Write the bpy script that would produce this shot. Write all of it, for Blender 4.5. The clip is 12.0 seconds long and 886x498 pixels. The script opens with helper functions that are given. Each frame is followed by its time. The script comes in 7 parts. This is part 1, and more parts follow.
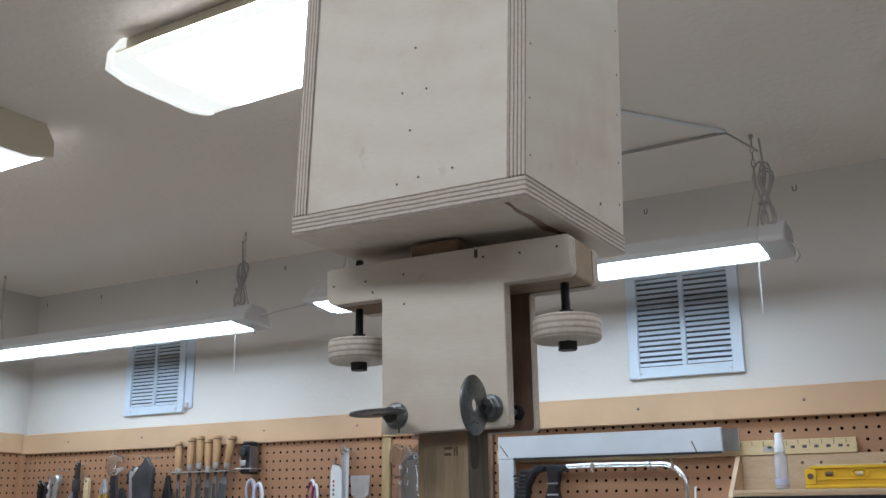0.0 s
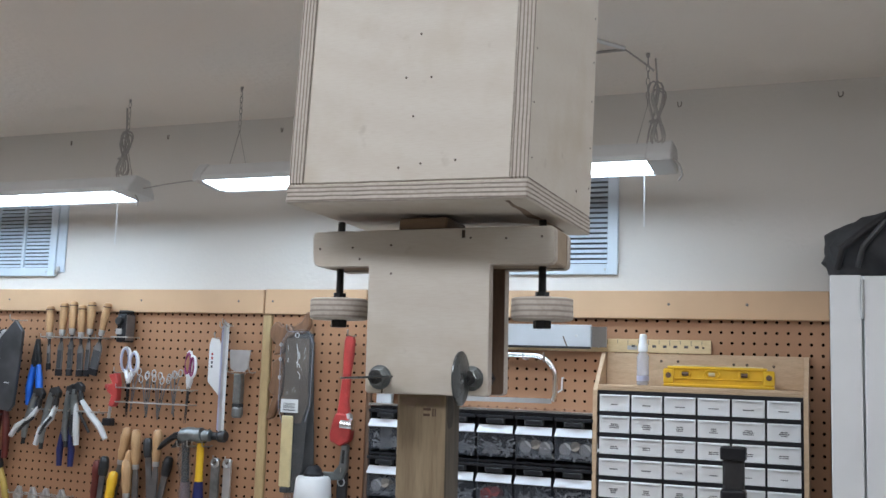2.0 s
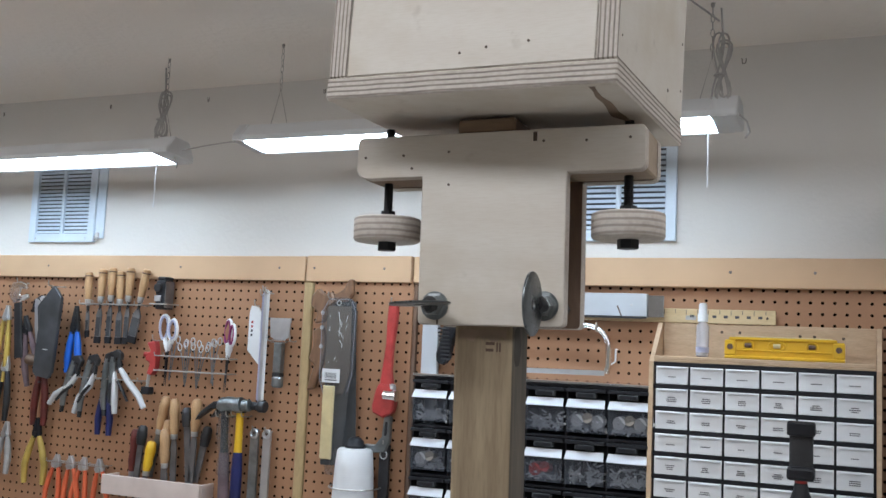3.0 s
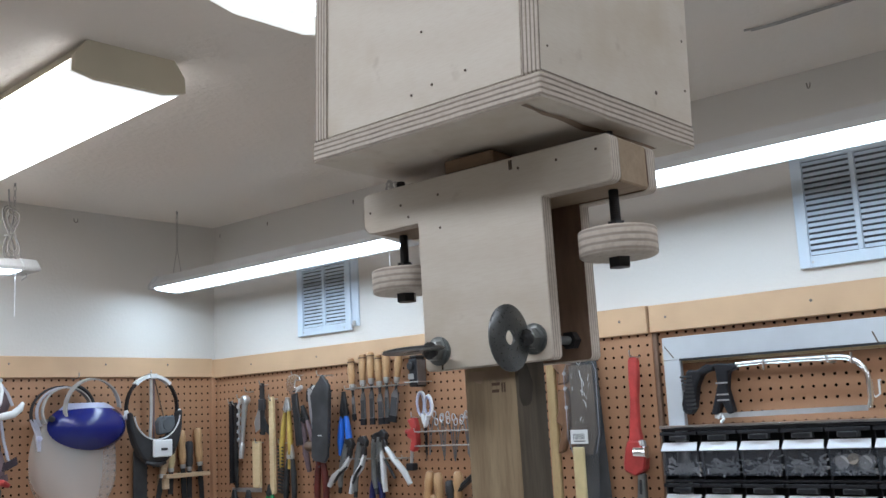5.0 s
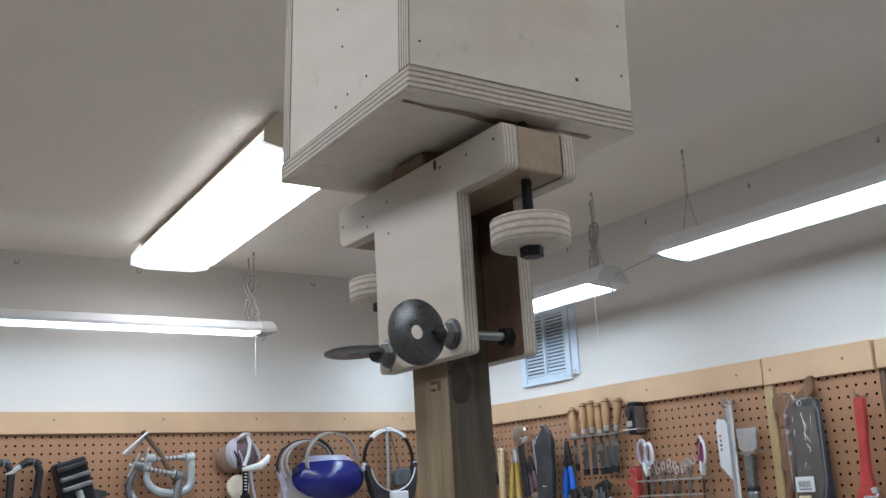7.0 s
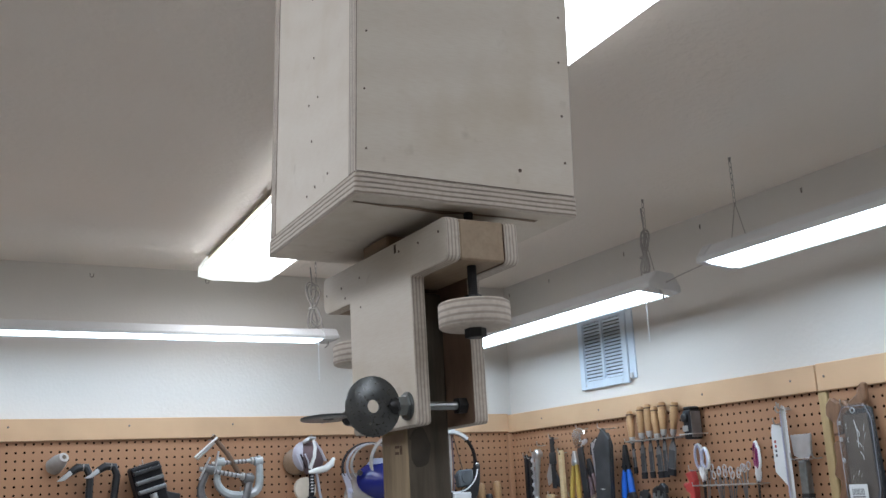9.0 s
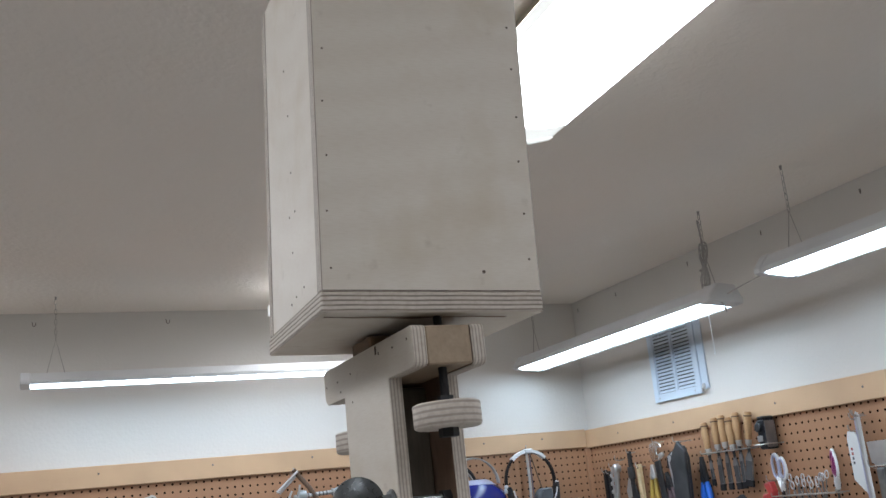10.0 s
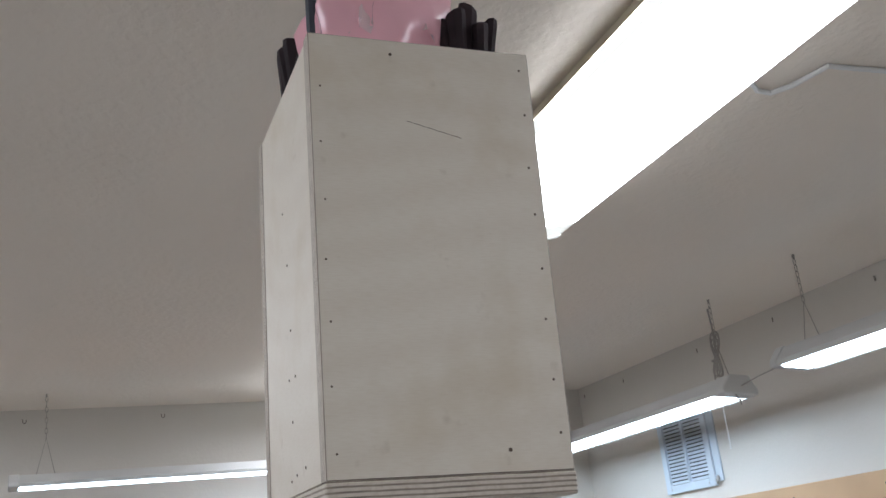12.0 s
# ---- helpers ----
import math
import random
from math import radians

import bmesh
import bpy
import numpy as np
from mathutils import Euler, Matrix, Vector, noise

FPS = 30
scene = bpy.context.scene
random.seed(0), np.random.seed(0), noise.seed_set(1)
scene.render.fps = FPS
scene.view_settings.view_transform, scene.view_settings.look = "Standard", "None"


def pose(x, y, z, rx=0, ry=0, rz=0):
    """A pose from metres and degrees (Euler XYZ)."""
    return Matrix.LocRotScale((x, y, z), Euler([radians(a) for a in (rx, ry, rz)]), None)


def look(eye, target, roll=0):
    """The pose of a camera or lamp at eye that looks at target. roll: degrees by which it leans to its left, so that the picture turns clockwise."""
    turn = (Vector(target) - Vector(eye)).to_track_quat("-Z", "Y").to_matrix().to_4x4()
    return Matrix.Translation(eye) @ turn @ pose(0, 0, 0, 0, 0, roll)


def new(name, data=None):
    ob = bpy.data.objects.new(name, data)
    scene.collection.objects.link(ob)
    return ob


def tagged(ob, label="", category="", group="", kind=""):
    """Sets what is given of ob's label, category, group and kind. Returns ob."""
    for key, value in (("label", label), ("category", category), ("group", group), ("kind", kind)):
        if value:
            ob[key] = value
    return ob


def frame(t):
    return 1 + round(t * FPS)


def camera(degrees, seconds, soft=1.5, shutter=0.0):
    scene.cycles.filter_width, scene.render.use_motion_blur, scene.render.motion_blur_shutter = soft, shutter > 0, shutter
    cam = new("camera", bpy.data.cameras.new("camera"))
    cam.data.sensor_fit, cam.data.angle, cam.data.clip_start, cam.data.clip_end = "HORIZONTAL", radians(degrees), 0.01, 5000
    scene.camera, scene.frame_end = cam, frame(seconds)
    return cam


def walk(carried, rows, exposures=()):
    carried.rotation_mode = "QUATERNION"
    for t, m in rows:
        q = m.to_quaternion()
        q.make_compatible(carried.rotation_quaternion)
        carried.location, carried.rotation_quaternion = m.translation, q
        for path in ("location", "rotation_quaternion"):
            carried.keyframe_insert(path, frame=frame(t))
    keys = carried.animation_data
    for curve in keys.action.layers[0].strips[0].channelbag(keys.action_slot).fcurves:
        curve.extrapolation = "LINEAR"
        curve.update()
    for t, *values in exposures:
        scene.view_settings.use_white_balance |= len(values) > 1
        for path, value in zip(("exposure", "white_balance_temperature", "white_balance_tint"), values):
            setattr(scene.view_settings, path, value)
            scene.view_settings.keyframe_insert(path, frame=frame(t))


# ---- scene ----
cam = camera(48.0, 12.0)
PATH = [
    (0, (-0.709, 0.637, 1.651), (-1.674, 2.312, 2.166), -0.3),
    (0.5, (-0.768, 0.594, 1.654), (-1.614, 2.324, 2.194), 1.2),
    (1, (-0.805, 0.527, 1.662), (-1.509, 2.337, 2.138), 2.2),
    (1.5, (-0.789, 0.527, 1.703), (-1.498, 2.362, 2.065), 1.1),
    (2, (-0.766, 0.539, 1.722), (-1.489, 2.389, 1.961), 1.9),
    (2.5, (-0.777, 0.586, 1.723), (-1.491, 2.444, 1.918), 1.5),
    (3, (-0.82, 0.64, 1.687), (-1.621, 2.461, 1.89), 2.6),
    (3.5, (-0.81, 0.691, 1.681), (-1.743, 2.44, 1.945), 0.9),
    (5.5, (-0.611, 0.773, 1.669), (-2.004, 2.167, 2.013), -3.2),
    (6, (-0.557, 0.82, 1.659), (-2.046, 2.101, 2.038), -3.4),
    (6.5, (-0.526, 0.874, 1.642), (-2.11, 2.012, 2.086), -3.5),
    (7, (-0.538, 0.898, 1.629), (-2.164, 1.96, 2.106), -2.9),
    (7.5, (-0.538, 0.9, 1.627), (-2.193, 1.911, 2.115), -1.0),
    (9.5, (-0.395, 0.951, 1.689), (-2.138, 1.815, 2.153), -4.5),
    (10, (-0.363, 0.98, 1.713), (-2.141, 1.755, 2.204), -5.8),
    (10.5, (-0.349, 1.024, 1.734), (-2.139, 1.739, 2.268), -6.3),
    (11, (-0.354, 1.05, 1.753), (-2.13, 1.76, 2.336), -7.2),
    (11.5, (-0.396, 1.031, 1.773), (-2.149, 1.774, 2.387), -7.2),
    (12, (-0.416, 0.997, 1.791), (-2.15, 1.772, 2.416), -6.6),
]
walk(cam, [(t, look(eye, target, roll)) for t, eye, target, roll in PATH],
     exposures=((0.0, -0.02, 6150, 12), (1.5, 0.1, 6150, 12), (2.5, 0.27, 6150, 12), (3.5, 0.26, 6150, 12), (5.5, 0.06, 6150, 12), (7.5, 0.01, 6150, 12), (10.5, -0.02, 6150, 12), (12.0, 0.03, 6150, 12)))

# ---- world ----
world = bpy.data.worlds.new("world")
scene.world = world
world.use_nodes = True
world.node_tree.nodes["Background"].inputs["Color"].default_value = (0.5, 0.55, 0.6, 1)
world.node_tree.nodes["Background"].inputs["Strength"].default_value = 0.02

WRAP_POWER = 8.4
SHOP_POWER = 14.8


# ---- materials ----
def mat_base(name, color, rough=0.5, metal=0.0, spec=0.5):
    m = bpy.data.materials.new(name)
    m.use_nodes = True
    b = m.node_tree.nodes["Principled BSDF"]
    b.inputs["Base Color"].default_value = (*color, 1)
    b.inputs["Roughness"].default_value = rough
    b.inputs["Metallic"].default_value = metal
    b.inputs["Specular IOR Level"].default_value = spec
    return m, m.node_tree, b


def coords(nt, scale=(1, 1, 1), world_space=False):
    mp = nt.nodes.new("ShaderNodeMapping")
    mp.inputs["Scale"].default_value = scale
    if world_space:
        g = nt.nodes.new("ShaderNodeNewGeometry")
        nt.links.new(g.outputs["Position"], mp.inputs["Vector"])
    else:
        tc = nt.nodes.new("ShaderNodeTexCoord")
        nt.links.new(tc.outputs["Object"], mp.inputs["Vector"])
    return mp.outputs["Vector"]


def mix(nt, fac, a, b, blend="MIX"):
    n = nt.nodes.new("ShaderNodeMix")
    n.data_type = "RGBA"
    n.blend_type = blend
    for sock, v in ((n.inputs[0], fac), (n.inputs[6], a), (n.inputs[7], b)):
        if hasattr(v, "is_output"):
            nt.links.new(v, sock)
        elif isinstance(v, (int, float)):
            sock.default_value = v
        else:
            sock.default_value = (*v, 1)
    return n.outputs[2]


def ramp(nt, fac, lo, hi):
    n = nt.nodes.new("ShaderNodeMapRange")
    nt.links.new(fac, n.inputs["Value"])
    n.inputs["From Min"].default_value = lo
    n.inputs["From Max"].default_value = hi
    return n.outputs["Result"]


def maths(nt, op, a, b=None, c=None):
    n = nt.nodes.new("ShaderNodeMath")
    n.operation = op
    for sock, v in zip(n.inputs, (a, b, c)):
        if v is None:
            continue
        if hasattr(v, "is_output"):
            nt.links.new(v, sock)
        else:
            sock.default_value = v
    return n.outputs[0]


def bump(nt, b, height, strength, dist=0.001):
    n = nt.nodes.new("ShaderNodeBump")
    n.inputs["Strength"].default_value = strength
    n.inputs["Distance"].default_value = dist
    nt.links.new(height, n.inputs["Height"])
    nt.links.new(n.outputs["Normal"], b.inputs["Normal"])


def noise_tex(nt, vec, scale, detail=4.0, rough=0.55):
    n = nt.nodes.new("ShaderNodeTexNoise")
    n.inputs["Scale"].default_value = scale
    n.inputs["Detail"].default_value = detail
    n.inputs["Roughness"].default_value = rough
    nt.links.new(vec, n.inputs["Vector"])
    return n.outputs["Fac"]


def worn(name, color, rough=0.5, metal=0.0, vary=0.18, scale=60.0, grain=0.15, spec=0.5):
    """A surface of one colour with stains at a large scale and grain at a small one."""
    m, nt, b = mat_base(name, color, rough, metal, spec)
    v = coords(nt, world_space=True)
    big, fine = noise_tex(nt, v, scale * 0.25), noise_tex(nt, v, scale * 4.0)
    dark = tuple(c * (1 - vary) for c in color)
    light = tuple(min(1, c * (1 + vary * 0.6)) for c in color)
    c1 = mix(nt, ramp(nt, big, 0.35, 0.65), dark, light)
    nt.links.new(c1, b.inputs["Base Color"])
    r = nt.nodes.new("ShaderNodeMapRange")
    nt.links.new(fine, r.inputs["Value"])
    r.inputs["To Min"].default_value = max(0.05, rough - 0.12)
    r.inputs["To Max"].default_value = min(1.0, rough + 0.12)
    nt.links.new(r.outputs["Result"], b.inputs["Roughness"])
    bump(nt, b, fine, grain, 0.0006)
    return m


def wood(name, a, c, stretch=(14, 14, 2), rough=0.55, scale=5.0, grain=0.2):
    m, nt, b = mat_base(name, a, rough)
    v = coords(nt, stretch)
    n1 = noise_tex(nt, v, scale, 6.0, 0.6)
    v2 = coords(nt, tuple(s * 5 for s in stretch))
    n2 = noise_tex(nt, v2, scale, 3.0)
    col = mix(nt, ramp(nt, n1, 0.3, 0.7), a, c)
    col = mix(nt, maths(nt, "MULTIPLY", ramp(nt, n2, 0.45, 0.75), 0.3), col, tuple(x * 0.6 for x in c))
    nt.links.new(col, b.inputs["Base Color"])
    bump(nt, b, n2, grain, 0.0004)
    return m


def birch(name):
    """Sanded birch veneer: pale, with wide wavy growth bands and a few stains."""
    m, nt, b = mat_base(name, (0.6, 0.52, 0.42), 0.5, 0, 0.35)
    tc = nt.nodes.new("ShaderNodeTexCoord")
    mp = nt.nodes.new("ShaderNodeMapping")
    mp.inputs["Location"].default_value = (0.075, 0.0, -0.42)
    nt.links.new(tc.outputs["Object"], mp.inputs["Vector"])
    w = nt.nodes.new("ShaderNodeTexWave")
    w.wave_type, w.rings_direction = "RINGS", "Y"
    for k, x in (("Scale", 11.0), ("Distortion", 16.0), ("Detail", 3.0), ("Detail Scale", 0.22), ("Detail Roughness", 0.5)):
        w.inputs[k].default_value = x
    nt.links.new(mp.outputs["Vector"], w.inputs["Vector"])
    v2 = coords(nt, (60, 60, 600))
    fine = noise_tex(nt, v2, 2.0, 3.0)
    v3 = coords(nt)
    stain = noise_tex(nt, v3, 14.0, 4.0)
    blot = noise_tex(nt, v3, 45.0, 3.0)
    col = mix(nt, maths(nt, "MULTIPLY", w.outputs["Fac"], 0.26), (0.71, 0.66, 0.585), (0.615, 0.545, 0.465))
    col = mix(nt, maths(nt, "MULTIPLY", ramp(nt, fine, 0.4, 0.8), 0.25), col, (0.52, 0.43, 0.33))
    col = mix(nt, maths(nt, "MULTIPLY", ramp(nt, stain, 0.50, 0.78), 0.55), col, (0.54, 0.455, 0.33))
    col = mix(nt, maths(nt, "MULTIPLY", ramp(nt, blot, 0.66, 0.8), 0.4), col, (0.34, 0.27, 0.2))
    nt.links.new(col, b.inputs["Base Color"])
    bump(nt, b, fine, 0.12, 0.0003)
    return m


def ply_edge(name, axis, start, thick, plies=9, tone=1.0):
    """The edge of plywood: light and dark plies across its thickness."""
    m, nt, b = mat_base(name, (0.5, 0.42, 0.33), 0.7, 0, 0.2)
    tc = nt.nodes.new("ShaderNodeTexCoord")
    sep = nt.nodes.new("ShaderNodeSeparateXYZ")
    nt.links.new(tc.outputs["Object"], sep.inputs[0])
    v = coords(nt, (30, 30, 30))
    wob = noise_tex(nt, v, 1.0, 3.0)
    p = maths(nt, "ADD", sep.outputs["XYZ".index(axis)], -start)
    p = maths(nt, "MULTIPLY", p, plies / thick)
    p = maths(nt, "ADD", p, maths(nt, "MULTIPLY", maths(nt, "SUBTRACT", wob, 0.5), 0.8))
    odd = maths(nt, "PINGPONG", p, 1.0)
    sharp = ramp(nt, odd, 0.45, 0.8)
    fine = noise_tex(nt, coords(nt, (300, 300, 300)), 1.0, 2.0)
    gap = noise_tex(nt, coords(nt, (70, 70, 70)), 1.0, 2.0)
    dark = mix(nt, ramp(nt, gap, 0.35, 0.7), (0.115, 0.092, 0.078), (0.25, 0.205, 0.172))
    col = mix(nt, maths(nt, "MULTIPLY", sharp, tone), (0.63, 0.575, 0.51), dark)
    col = mix(nt, maths(nt, "MULTIPLY", ramp(nt, fine, 0.4, 0.8), 0.35), col, (0.3, 0.23, 0.17))
    nt.links.new(col, b.inputs["Base Color"])
    bump(nt, b, sharp, 0.3, -0.0004)
    return m


def wall_paint(name, color, relief, scale):
    m, nt, b = mat_base(name, color, 0.75, 0, 0.25)
    v = coords(nt, world_space=True)
    big, fine = noise_tex(nt, v, 1.4, 3.0), noise_tex(nt, v, scale, 5.0)
    col = mix(nt, ramp(nt, big, 0.3, 0.7), tuple(c * 0.95 for c in color), color)
    nt.links.new(col, b.inputs["Base Color"])
    bump(nt, b, ramp(nt, fine, 0.42, 0.6), relief, 0.002)
    return m


def pegboard_mat(name, along):
    """Brown tempered hardboard, drilled on a one inch grid."""
    m, nt, b = mat_base(name, (0.36, 0.17, 0.075), 0.45, 0, 0.4)
    g = nt.nodes.new("ShaderNodeNewGeometry")
    sep = nt.nodes.new("ShaderNodeSeparateXYZ")
    nt.links.new(g.outputs["Position"], sep.inputs[0])
    step = 0.0254
    near = []
    for axis, shift in ((along, 0.006), (2, 0.011)):
        q = maths(nt, "MULTIPLY", maths(nt, "ADD", sep.outputs[axis], 20 * step + shift), 1 / step)
        q = maths(nt, "SUBTRACT", maths(nt, "FRACT", q), 0.5)
        near.append(maths(nt, "MULTIPLY", q, q))
    d = maths(nt, "SQRT", maths(nt, "ADD", near[0], near[1]))
    hole = maths(nt, "LESS_THAN", d, 0.145)
    v = coords(nt, world_space=True)
    big, fine = noise_tex(nt, v, 3.0, 4.0), noise_tex(nt, v, 400.0, 3.0)
    col = mix(nt, ramp(nt, big, 0.3, 0.7), (0.345, 0.182, 0.100), (0.42, 0.229, 0.127))
    col = mix(nt, maths(nt, "MULTIPLY", ramp(nt, fine, 0.4, 0.7), 0.25), col, (0.28, 0.14, 0.08))
    col = mix(nt, hole, col, (0.012, 0.007, 0.004))
    nt.links.new(col, b.inputs["Base Color"])
    nt.links.new(maths(nt, "MULTIPLY", maths(nt, "SUBTRACT", 1.0, hole), 0.4), b.inputs["Specular IOR Level"])
    bump(nt, b, hole, 0.6, -0.002)
    return m


def glow(name, color, strength):
    m, nt, b = mat_base(name, (0.9, 0.9, 0.9), 0.4)
    b.inputs["Emission Color"].default_value = (*color, 1)
    b.inputs["Emission Strength"].default_value = strength
    return m


def clear(name, color, rough=0.05, alpha=0.35):
    """Thin clear plastic: part see-through, part glossy."""
    m, nt, b = mat_base(name, color, rough)
    tr = nt.nodes.new("ShaderNodeBsdfTransparent")
    tr.inputs["Color"].default_value = (*[min(1, c * 0.22 + 0.76) for c in color], 1)
    ms = nt.nodes.new("ShaderNodeMixShader")
    ms.inputs[0].default_value = alpha
    nt.links.new(tr.outputs[0], ms.inputs[1])
    nt.links.new(b.outputs[0], ms.inputs[2])
    nt.links.new(ms.outputs[0], nt.nodes["Material Output"].inputs["Surface"])
    return m


